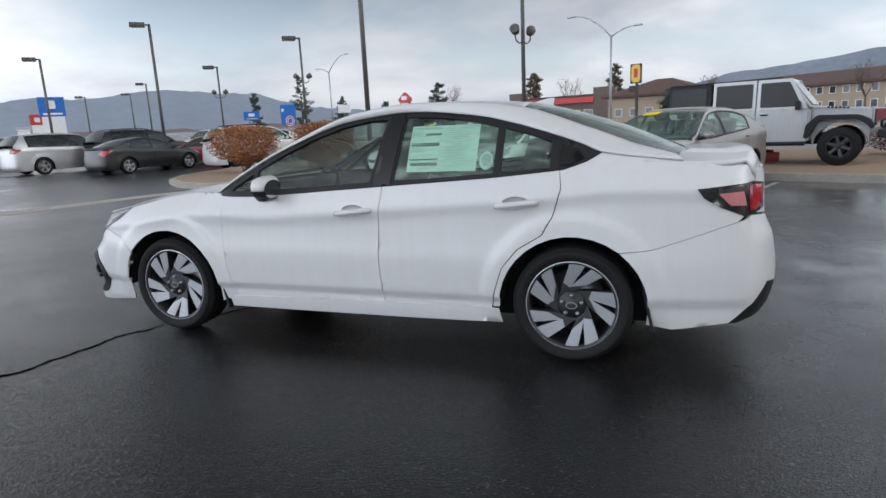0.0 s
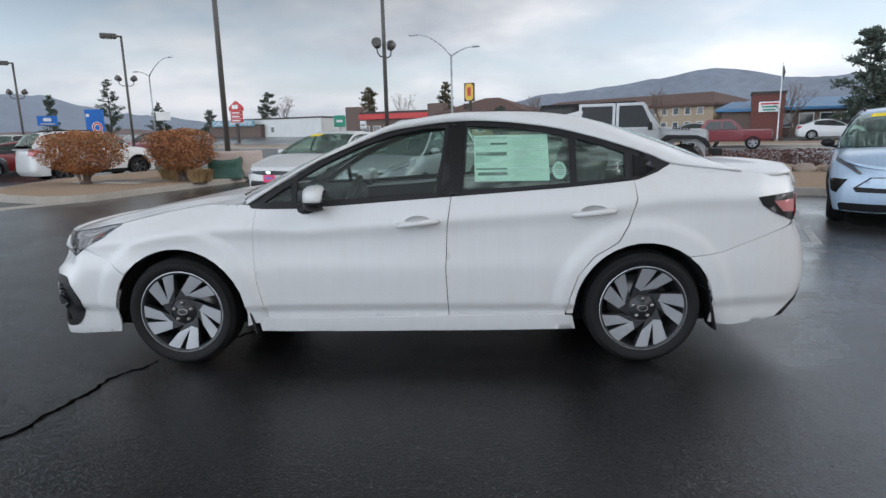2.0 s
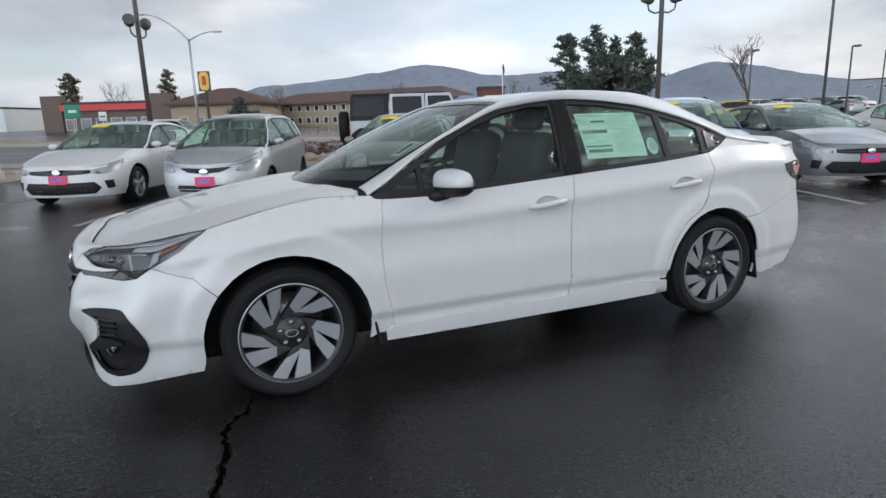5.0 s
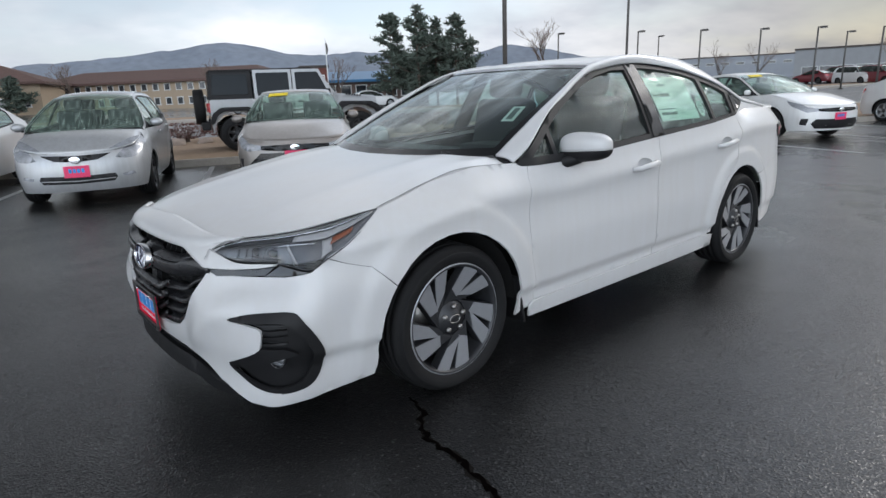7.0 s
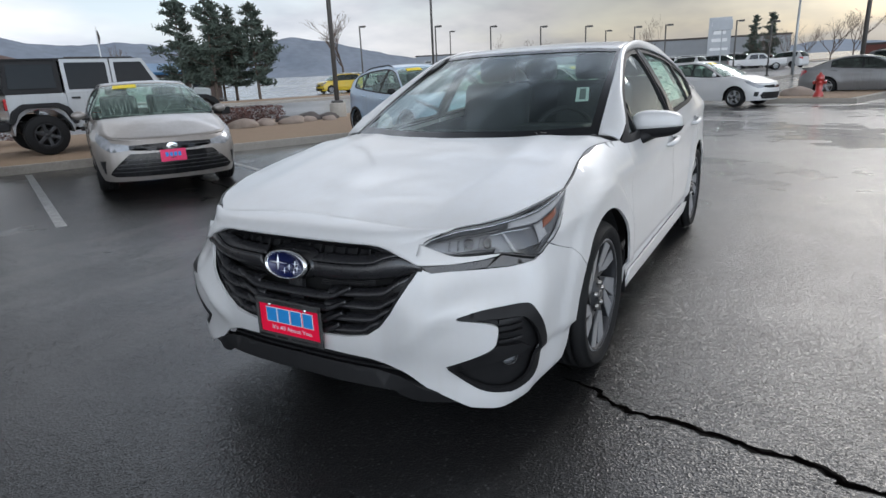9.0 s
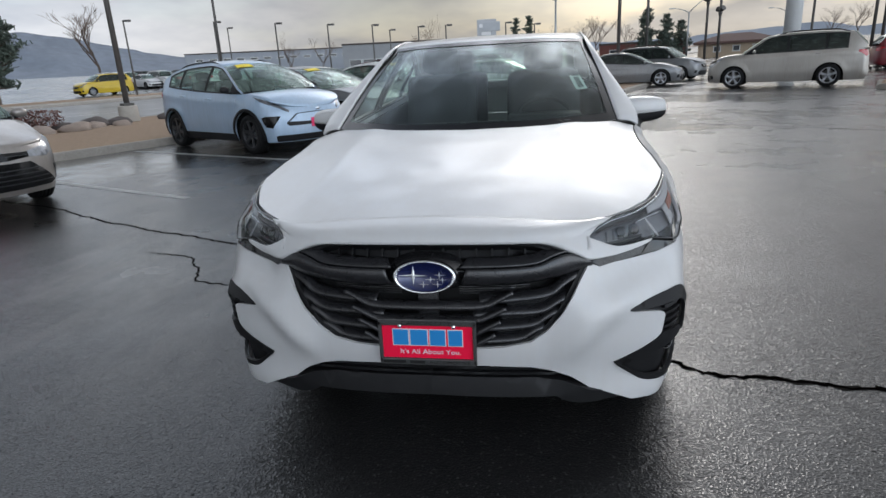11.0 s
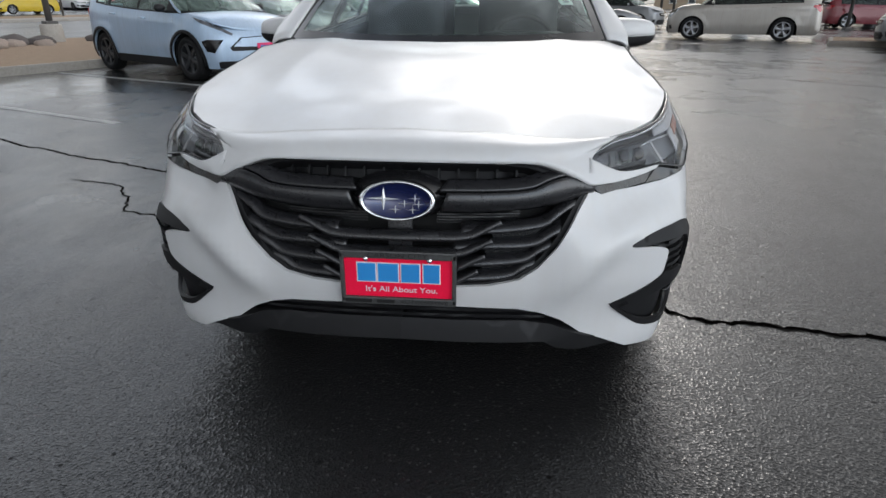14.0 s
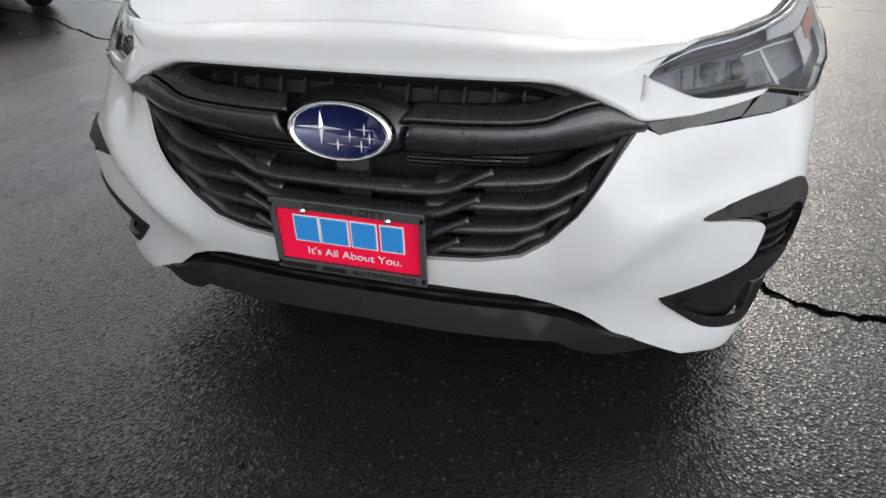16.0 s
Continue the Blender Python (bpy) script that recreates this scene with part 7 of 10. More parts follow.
            sheet("lower_intake", [(0.0, 0.44), (sh.sy(0.60 * W), 0.45), (sh.sy(0.70 * W), 0.35), (sh.sy(0.60 * W), 0.25), (0.0, 0.24)], lambda s, z: sh.body(s, z, 0.004), TRIM, car, "", mi, step=0.08)
            sheet("fog_recess", [(sh.sy(0.74 * W), 0.46), (sh.sy(0.86 * W), 0.47), (sh.sx(X(0.06)), 0.34), (sh.sy(0.78 * W), 0.32)], lambda s, z: sh.body(s, z, 0.004), TRIM, car, "", mi, step=0.06)
        # cabin side
        xs = np.linspace(X(F["cowl"]) - 0.02, X(F["d"]) + 0.02, 30)
        side = [(x, float(sh.top(x)) - 0.01) for x in xs] + [(x, float(sh.rail(x))) for x in xs[::-1]]
        wins = []
        pil = [F["doors"][0] + 0.035, F["doors"][1], F["doors"][2], F["d"] - (0.10 if form != "sedan" else 0.125)]
        for a, b in zip(pil, pil[1:]):
            wx = np.linspace(X(a) + 0.03, X(b) - 0.03, 9)
            up = [(x, float(sh.rail(x)) - 0.055) for x in wx]
            dn = [(x, float(sh.top(x)) + 0.025) for x in wx]
            up = [(x, max(z, float(sh.top(x)) + 0.045)) for x, z in up]
            if up[len(up) // 2][1] - dn[len(dn) // 2][1] > 0.06 and X(b) - X(a) > 0.2:
                wins.append(dn + up[::-1])
        sheet("window_surround", side, lambda x, z: sh.upper(x, z, 0.0), TRIM, car, "", mi, step=0.09, holes=wins, depth=0.02)
        for w in wins:
            sheet("side_window", w, lambda x, z: sh.upper(x, z, -0.008), glass_mat, car, "", mi, step=0.15, depth=0.0).visible_shadow = False
        band = [(x, float(sh.rail(x)) - 0.035) for x in xs] + [(x, float(sh.rail(x)) + 0.002) for x in xs[::-1]]
        sheet("cant_rail", band, lambda x, z: sh.upper(x, z, 0.006), colour, car, "", mi, step=0.07, depth=0.02)
        cp = np.linspace(X(pil[3]) + 0.01, X(F["d"]) + 0.02, 8)
        sheet("rear_pillar", [(x, float(sh.top(x)) - 0.01) for x in cp] + [(x, max(float(sh.rail(x)), float(sh.top(x)) + 0.005)) for x in cp[::-1]], lambda x, z: sh.upper(x, z, 0.005), colour, car, "", mi, step=0.07, depth=0.02)
        sg = 1 if mi else -1
        bm = bmesh.new()
        bmesh.ops.create_uvsphere(bm, u_segments=14, v_segments=10, radius=1.0)
        xm, zm = X(F["doors"][0]) + 0.16, float(sh.top(X(F["doors"][0]) + 0.16)) + 0.075
        for v in bm.verts:
            v.co = Vector((xm + v.co.x * (0.07 if v.co.x < 0 else 0.035), sg * (W + 0.065 + v.co.y * 0.095), zm + v.co.z * 0.062))
        mr = part("door_mirror", bm, TRIM if face else colour, car, smooth=True)
        bm = bmesh.new()
        tube(bm, [(xm - 0.02, sg * (W - 0.06), zm - 0.06), (xm, sg * (W + 0.03), zm - 0.045)], 0.022, 7)
        part("mirror_foot", bm, TRIM, mr, smooth=True)
        if rails:
            bm = bmesh.new()
            rx = np.linspace(X(F["a"]) + 0.25, X(F["b"]) - 0.1, 7)
            pts = [(x, -sg * (float(sh.upper(np.array([x]), np.array([sh.rail(x)]))[0][1]) + 0.02), float(sh.rail(x)) + ((0.035 if face else 0.075) if 0 < i < 6 else 0.005)) for i, x in enumerate(rx)]
            tube(bm, pts, 0.014 if face else 0.018, 7)
            part("roof_rail", bm, TRIM, car, smooth=True)
    # caps across the car
    yr = lambda x: -sh.upper(x, sh.rail(x))[..., 1]

    def cap(x0, x1, bow0, bow1, crown0, crown1):
        def f(u, v):
            p = 2 * v - 1
            x = x0 + (x1 - x0) * u
            c = crown0 + (crown1 - crown0) * u
            q = 1 - np.abs(p) ** 2.2
            return np.stack([x + (bow0 * (1 - u) + bow1 * u) * q, p * yr(x), sh.rail(x) + c * q + 0.02 * np.sin(math.pi * u) * (bow0 + bow1 != 0)], -1)
        return f
    xc, xa, xb, xd = (X(F[k]) for k in ("cowl", "a", "b", "d"))
    w = loft("windscreen", cap(xc, xa, -0.16, -0.07, 0.0, F["crown"]), 12, 14, WETWINDOW, car, "rain-streaked windscreen")
    w.visible_shadow = False
    loft("roof", cap(xa, xb, -0.07, 0.04, F["crown"], F["crown"]), 12, 14, colour, car, depth=0.015)
    b = loft("rear_window", cap(xb, xd, 0.04, 0.08, F["crown"], 0.015), 10, 12, glass_mat, car)
    b.visible_shadow = False
    ye = lambda x: -np.interp(x, sh.x, sh.y) - sh.edge(x)
    xn = X(0.052)

    def hood(u, v):
        p = 2 * v - 1
        q = 1 - np.abs(p) ** 2.2
        xpl = np.interp(-np.abs(p) * 0.84 * W, sh.y[:300][::-1], sh.x[:300][::-1])
        x = (xpl + 0.060) * (1 - u) + (xc - 0.16 * q - 0.03) * u
        xe = xn * (1 - u) + (xc - 0.03) * u
        fall = (sh.top(np.full_like(u, xn)) - sh.top(xpl)) * (1 - u) ** 4
        return np.stack([x, p * (ye(xe) + 0.012), sh.top(xe) + 0.004 + 0.035 * q * smooth01(u * 2) - fall], -1)
    loft("bonnet", hood, 14, 18, colour, car, depth=0.02)
    if form == "hatch":
        for sg in (-1, 1):
            def corner(a, b, sg=sg):
                p = sg * (1.0 - b * (0.40 * (1 - a) + 0.01))
                return hood(0.015 + 0.42 * a, (p + 1) / 2) + np.array([-0.004, 0, 0.008])
            loft("lamp_lens", corner, 8, 6, HEADLAMP, car, "clear swept-back lamp lens", flip=sg > 0)
    loft("cowl", lambda u, v: np.stack([xc - 0.05 + 0.06 * u - 0.16 * (1 - np.abs(2 * v - 1) ** 2.2), (2 * v - 1) * (ye(np.array(xc)) - 0.02), sh.top(np.full_like(u, xc)) + 0.012 + 0 * u], -1), 3, 12, TRIM, car)
    if form == "sedan":
        def deck(u, v):
            p = 2 * v - 1
            q = 1 - np.abs(p) ** 2.2
            x = (xd - 0.03 + 0.08 * q) * (1 - u) + (X(0.972) + 0.06 * q) * u
            xe = (xd - 0.03) * (1 - u) + X(0.965) * u
            return np.stack([x, p * (ye(xe) + 0.012), sh.top(xe) + 0.004 + 0.02 * q], -1)
        loft("boot_lid", deck, 8, 14, colour, car, depth=0.03)
    else:
        loft("tailgate_top", lambda u, v: np.stack([xd + 0.02 + (X(0.985) - xd) * u + 0.05 * (1 - (2 * v - 1) ** 2), (2 * v - 1) * (ye(np.array(xd)) + 0.0 * u), sh.top(np.full_like(u, xd)) - 0.01 + 0.01 * (1 - u)], -1), 4, 10, colour, car, depth=0.03)
    if plate:
        number_plate(car, xf - 0.012, 0.0, 0.50 if form != "hatch" else 0.47)
    v, f = lathe([(0.0, 0.004), (0.8, 0.004), (1.0, 0.0)], 20, "z")
    e = mesh_ob("emblem", [(a * (0.065 if not face else 0.05), b_ * (0.045 if not face else 0.018), c) for a, b_, c in v], f, CHROME, car)
    e.matrix_local = pose(xf - 0.018, 0, z0 - (0.08 if slim else 0.112 if not face else 0.028), 90, 0, -90)
    if tag:
        c = cap(xc, xa, -0.16, -0.07, 0.0, F["crown"])
        loft("windscreen_tag", lambda u, v: c(0.77 + 0.17 * u, 0.60 + 0.26 * v) + np.array([-0.006, 0, 0.008]), 3, 6, YELLOWTAG, car, "yellow tag at the top of the windscreen")
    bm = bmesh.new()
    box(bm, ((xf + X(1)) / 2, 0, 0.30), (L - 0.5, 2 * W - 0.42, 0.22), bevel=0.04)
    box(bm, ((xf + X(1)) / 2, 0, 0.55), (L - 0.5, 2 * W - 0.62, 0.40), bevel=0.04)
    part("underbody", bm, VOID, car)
    if not dark:
        cabin(car, sh, X(F["cowl"]) + 0.38, X(F["cowl"]) + 0.52)
    wheels(car, sh, wheel_kind, 0.215, tyre * 0.70)
    car.matrix_world = m
    return car


def in_bay(u, axle, wb):
    return at_lot(u, axle + wb / 2)


parked_car("sedan", "sedan", (4.86, 1.86, 1.46, 2.805, 0.95), WHITE, pose(-3.0, 10.3, 0, 0, 0, 68.5), "white sedan with a yellow windscreen tag parked nose out", "spoke", 0.325, tag=True, group="cars in the front row")
parked_car("hatchback", "hatch", (4.11, 1.695, 1.525, 2.50, 0.83), SILVER, pose(-0.80, 8.35, 0, 0, 0, 68), "silver hatchback parked nose out in the row", "dark", 0.30, group="cars in the front row")
parked_car("sedan", "sedan", (4.65, 1.776, 1.455, 2.70, 0.95), TAUPE, pose(2.15, 7.32, 0, 0, 0, 61), "taupe sedan with a yellow windscreen tag parked nose out", "steel", 0.315, tag=True, mouth=True, group="cars in the front row")
parked_car("crossover", "crossover", (4.30, 1.76, 1.60, 2.675, 0.84), ICE, pose(7.06, 5.38, 0, 0, 0, 58.5), "pale blue electric crossover with black wheels", "dark", 0.335, tag=True, cladding=True, rails=True, group="cars in the front row", face="panel")
parked_car("sedan", "sedan", (4.88, 1.862, 1.45, 2.83, 0.94), GREY, in_bay(6.15, -3.0, 2.83), "grey sedan with a yellow windscreen tag parked nose out", "spoke", 0.335, tag=True, group="cars in the front row")
parked_car("sedan", "sedan", (4.84, 1.84, 1.50, 2.75, 0.99), PEARL, pose(13.05, 3.83, 0, 0, 0, 66), "pearl white sedan with a yellow windscreen tag", "dark", 0.335, tag=True, group="cars in the front row")
parked_car("sedan", "sedan", (4.37, 1.70, 1.45, 2.57, 0.84), WHITE, pose(18.8, 0.98, 0, 0, 0, 66), "small white sedan with plastic wheel covers", "steel", 0.305, tag=True, plate=False, group="cars in the front row")
parked_car("suv", "suv", (5.0, 1.93, 1.82, 2.89, 0.97), CHAMPAGNE, pose(19.8, -8.7, 0, 0, 0, 247), "champagne three-row suv with dark windows and roof rails", "spoke", 0.365, rails=True, dark=True, plate=False)


def off_roader(m):
    """The boxy grey off-roader on the gravel strip."""
    car = thing("off_roader", "light grey off-roader with black hardtop on the gravel strip", "car", at=m)
    R, wb = 0.40, 3.008

    def slabpart(name, poly, y0, y1, mat, label="", bevel=0.02, lean=0.0):
        """A form cut from a side outline, between two planes across the car; its top leans in."""
        bm = bmesh.new()
        zs = [z for _, z in poly]
        for y in (y0, y1):
            bm.faces.new([bm.verts.new((x, y - math.copysign(lean * (z - min(zs)), y), z)) for x, z in poly])
        bm.verts.ensure_lookup_table()
        n = len(poly)
        for i in range(n):
            j = (i + 1) % n
            bm.faces.new((bm.verts[i], bm.verts[j], bm.verts[n + j], bm.verts[n + i]))
        bmesh.ops.recalc_face_normals(bm, faces=bm.faces)
        if bevel:
            bmesh.ops.bevel(bm, geom=bm.edges[:], offset=bevel, segments=2, affect="EDGES")
        return part(name, bm, mat, car, label)
    fa, ra = -wb / 2, wb / 2
    arc = lambda a, r, n=9: [(a + r * math.cos(t), R + r * math.sin(t)) for t in np.linspace(math.pi, 0, n)]
    tub = [(-0.95, 0.52), (-0.95, 1.20), (2.05, 1.20), (2.05, 0.62)] + arc(ra, 0.52)[::-1] + [(ra - 0.53, 0.52)]
    slabpart("tub", tub, -0.80, 0.80, STING)
    bon = [(-2.02, 0.80), (-2.02, 1.12), (-1.95, 1.18), (-0.95, 1.25), (-0.95, 0.60), (fa + 0.55, 0.60)] + arc(fa, 0.50)[::-1] + [(fa - 0.5, 0.75)]
    slabpart("nose", bon, -0.62, 0.62, STING)
    slabpart("bonnet", [(-2.03, 1.10), (-2.0, 1.17), (-0.92, 1.265), (-0.92, 1.20)], -0.66, 0.66, STING)
    for sg in (-1, 1):
        slabpart("front_fender", [(fa - 0.60, 0.78), (fa - 0.50, 0.95), (fa - 0.30, 1.04), (fa + 0.42, 1.06), (fa + 0.62, 0.86), (fa + 0.66, 0.58), (fa + 0.56, 0.58), (fa + 0.42, 0.90), (fa + 0.25, 0.97), (fa - 0.28, 0.95), (fa - 0.45, 0.84), (fa - 0.52, 0.74)], sg * 0.58, sg * 0.94, TRIM, "black flared fender")
        slabpart("rear_fender", [(ra - 0.62, 0.60), (ra - 0.48, 0.92), (ra - 0.30, 1.02), (ra + 0.32, 1.02), (ra + 0.52, 0.88), (ra + 0.60, 0.64), (ra + 0.50, 0.64), (ra + 0.40, 0.84), (ra + 0.25, 0.93), (ra - 0.25, 0.93), (ra - 0.40, 0.84), (ra - 0.52, 0.58)], sg * 0.78, sg * 0.94, TRIM, "black flared fender")
        for x0, x1, nm in ((-0.90, 0.10, "front_door"), (0.12, 1.02, "rear_door")):
            poly = [(x0, 0.50), (x0, 1.20), (x1, 1.20), (x1, 0.62), (x1 - 0.12, 0.50)]
            d = slabpart(nm, poly, sg * 0.805, sg * 0.835, STING, bevel=0.008)
            bm = bmesh.new()
            box(bm, (x1 - 0.16, sg * 0.85, 1.10), (0.16, 0.03, 0.035), bevel=0.01)
            part("door_handle", bm, TRIM, d)
            fr = [(x0 + (0.34 if nm == "front_door" else 0.0), 1.86), (x1, 1.86), (x1, 1.205), (x0, 1.205)]
            slabpart("window_frame", fr, sg * 0.76, sg * 0.81, STING, lean=0.10, bevel=0.006)
            gl = [(x0 + (0.38 if nm == "front_door" else 0.07), 1.79), (x1 - 0.07, 1.79), (x1 - 0.07, 1.26), (x0 + (0.12 if nm == "front_door" else 0.07), 1.26)]
            slabpart("side_window", gl, sg * 0.805, sg * 0.822, TINTED, lean=0.10, bevel=0.012)
        slabpart("hardtop_window", [(1.16, 1.30), (1.16, 1.76), (1.94, 1.76), (1.98, 1.30)], sg * 0.800, sg * 0.818, TINTED, lean=0.10, bevel=0.012)
        bm = bmesh.new()
        box(bm, (-0.72, sg * 0.97, 1.28), (0.10, 0.18, 0.20), bevel=0.03)
        tube(bm, [(-0.72, sg * 0.80, 1.22), (-0.72, sg * 0.92, 1.24)], 0.02, 6)
        part("door_mirror", bm, TRIM, car)
        bm = bmesh.new()
        box(bm, (2.065, sg * 0.70, 1.02), (0.06, 0.14, 0.22), bevel=0.015)
        part("tail_lamp", bm, TAILRED, car, "red tail lamp in a black housing")
        v, f = lathe([(0.0, 0.02), (0.07, 0.012), (0.085, 0.0), (0.095, -0.01)], 20)
        mesh_ob("head_lamp", [(-2.035 - b, sg * 0.50 + a, 1.0 + c) for a, b, c in v], f, HEADLAMP, car)
        for a in (fa, ra):
            wheel(car, a, sg * 0.80, sg, R, "dark", 0.26, 0.225)
        tube_bm = bmesh.new()
        tube(tube_bm, [(fa + 0.62, sg * 0.86, 0.47), (ra - 0.62, sg * 0.86, 0.47)], 0.045, 8)
        part("side_step", tube_bm, TRIM, car)
    slabpart("hardtop", [(1.06, 1.20), (1.06, 1.84), (2.02, 1.82), (2.07, 1.20)], -0.795, 0.795, TRIM, "black hardtop", lean=0.10)
    slabpart("roof", [(-0.42, 1.85), (-0.38, 1.90), (2.0, 1.87), (2.03, 1.82), (-0.42, 1.83)], -0.735, 0.735, TRIM)
    slabpart("screen_frame", [(-0.98, 1.23), (-0.90, 1.23), (-0.46, 1.87), (-0.52, 1.87)], -0.74, 0.74, STING)
    slabpart("windscreen", [(-0.965, 1.29), (-0.955, 1.29), (-0.545, 1.82), (-0.555, 1.82)], -0.66, 0.66, TINTED, bevel=0.0)
    slabpart("rear_window", [(2.062, 1.28), (2.075, 1.28), (2.04, 1.76), (2.03, 1.76)], -0.55, 0.55, TINTED, bevel=0.0)
    slabpart("grille", [(-2.03, 0.82), (-2.06, 0.84), (-2.06, 1.13), (-2.03, 1.15)], -0.56, 0.56, STING)
    # near-black boxes on the grille face stand in for the shade in its slots
    for k in range(7):
        bm = bmesh.new()
        box(bm, (-2.062, -0.27 + 0.09 * k, 1.0), (0.012, 0.045, 0.24), bevel=0.01)
        part("grille_slot", bm, VOID, car)
    bm = bmesh.new()
    box(bm, (-2.25, 0, 0.64), (0.22, 1.64, 0.17), bevel=0.03)
    tube(bm, [(-2.22, -0.3, 0.7), (-2.30, -0.24, 0.86), (-2.30, 0.24, 0.86), (-2.22, 0.3, 0.7)], 0.03, 8)
    part("front_bumper", bm, TRIM, car)
    bm = bmesh.new()
    box(bm, (2.18, 0, 0.60), (0.20, 1.66, 0.18), bevel=0.03)
    part("rear_bumper", bm, TRIM, car)
    bm = bmesh.new()
    box(bm, (0.1, 0, 0.55), (3.6, 1.1, 0.22), bevel=0.03)
    part("chassis", bm, VOID, car)
    v, f = lathe([(0.0, 0.10), (0.18, 0.11), (0.225, 0.10), (0.24, 0.13), (0.37, 0.12), (0.40, 0.08), (0.40, -0.08), (0.37, -0.12), (0.2, -0.13)], 40)
    mesh_ob("spare_tyre", [(2.27 + b, 0.0 + a * 1.03, 1.05 + c * 1.03) for a, b, c in v], f, RUBBER, car, "black spare wheel on the tailgate")
    # plain bars for the lettering on the bonnet side
    for sg in (-1, 1):
        for k in range(6):
            bm = bmesh.new()
            box(bm, (-1.60 + 0.07 * k, sg * 0.664, 1.185 + 0.006 * k), (0.045, 0.006, 0.04))
            part("bonnet_mark", bm, TRIM, car)
    return car


off_roader(pose(4.36, 11.80, KERB - 0.012, 0, 0, 162))
bm = bmesh.new()
box(bm, (0, 0, 0.12), (0.42, 0.30, 0.22), bevel=0.02)
box(bm, (0.02, 0, 0.26), (0.10, 0.24, 0.06), bevel=0.02)
jerry = tagged(part("fuel_can", bm, REDP), "small red can on the gravel under the off-roader", "can")
jerry.matrix_world = pose(4.45, 12.0, KERB - 0.012, 0, 0, 30)

# ---- lamps, signs, plants and buildings round the lot ----
POLE = Mat("bronze_pole_paint", (0.085, 0.080, 0.075), 0.45).speckle(0.25, 6, 0.6).m
GALV = Mat("galvanised_steel", (0.38, 0.40, 0.41), 0.4, 0.6).speckle(0.2, 10, 0.55).m
LAMPGLASS = Mat("frosted_lamp_glass", (0.55, 0.56, 0.55), 0.25).speckle(0.15, 10).m
SIGNBLUE = Mat("blue_sign_face", (0.015, 0.14, 0.50), 0.4).speckle(0.1, 2).m
SIGNWHITE = Mat("white_sign_face", (0.75, 0.76, 0.76), 0.45).speckle(0.06, 2).m
SIGNRED = Mat("red_sign_face", (0.50, 0.03, 0.03), 0.45).speckle(0.12, 2).m
SIGNYELLOW = Mat("yellow_sign_face", (0.72, 0.45, 0.05), 0.45).speckle(0.1, 2).m
SIGNBLUEPALE = Mat("pale_blue_sign_face", (0.16, 0.30, 0.38), 0.5).speckle(0.1, 2).m
SIGNGREEN = Mat("green_sign_face", (0.02, 0.25, 0.16), 0.4).m
SIGNGREY = Mat("grey_sign_face", (0.42, 0.44, 0.46), 0.4).speckle(0.1, 2).m
BARK = Mat("grey_brown_bark", (0.10, 0.075, 0.06), 0.9).speckle(0.4, 12, bump=0.6).m
TWIG = Mat("pale_twigs", (0.17, 0.13, 0.11), 0.9).speckle(0.3, 20).m
NEEDLE = Mat("dark_pine_needles", (0.075, 0.098, 0.078), 0.75).speckle(0.5, 3).m


def leafy(name, a, b, c):
    """Leaves whose tone differs from one to the next."""
    m = Mat(name, a, 0.7)
    g = m.node("NewGeometry")
    m.base(m.ramp(g.outputs["Random Per Island"], [(0.0, a), (0.5, b), (1.0, c)]))
    return m.m


REDLEAF = leafy("rust_brown_leaves", (0.16, 0.055, 0.022), (0.34, 0.135, 0.05), (0.46, 0.22, 0.09))
STRAW = leafy("dry_straw_grass", (0.22, 0.13, 0.06), (0.32, 0.20, 0.09), (0.40, 0.28, 0.15))
DULLRED = leafy("dull_red_twiggy_shrub", (0.08, 0.035, 0.03), (0.14, 0.06, 0.05), (0.18, 0.09, 0.07))
OLIVE = leafy("olive_leaves", (0.045, 0.045, 0.025), (0.09, 0.08, 0.04), (0.14, 0.11, 0.06))
ROCK = Mat("tan_boulder", (0.30, 0.24, 0.20), 0.85).speckle(0.3, 4, bump=0.6).m
DARKROCK = Mat("dark_boulder", (0.09, 0.075, 0.07), 0.85).speckle(0.3, 4, bump=0.6).m
PINKBOX = Mat("weathered_pink_concrete", (0.55, 0.45, 0.40), 0.8).speckle(0.12, 4, bump=0.2).m
TARP = Mat("green_tarpaulin", (0.035, 0.10, 0.075), 0.35).speckle(0.2, 8, 0.5, bump=0.3).m


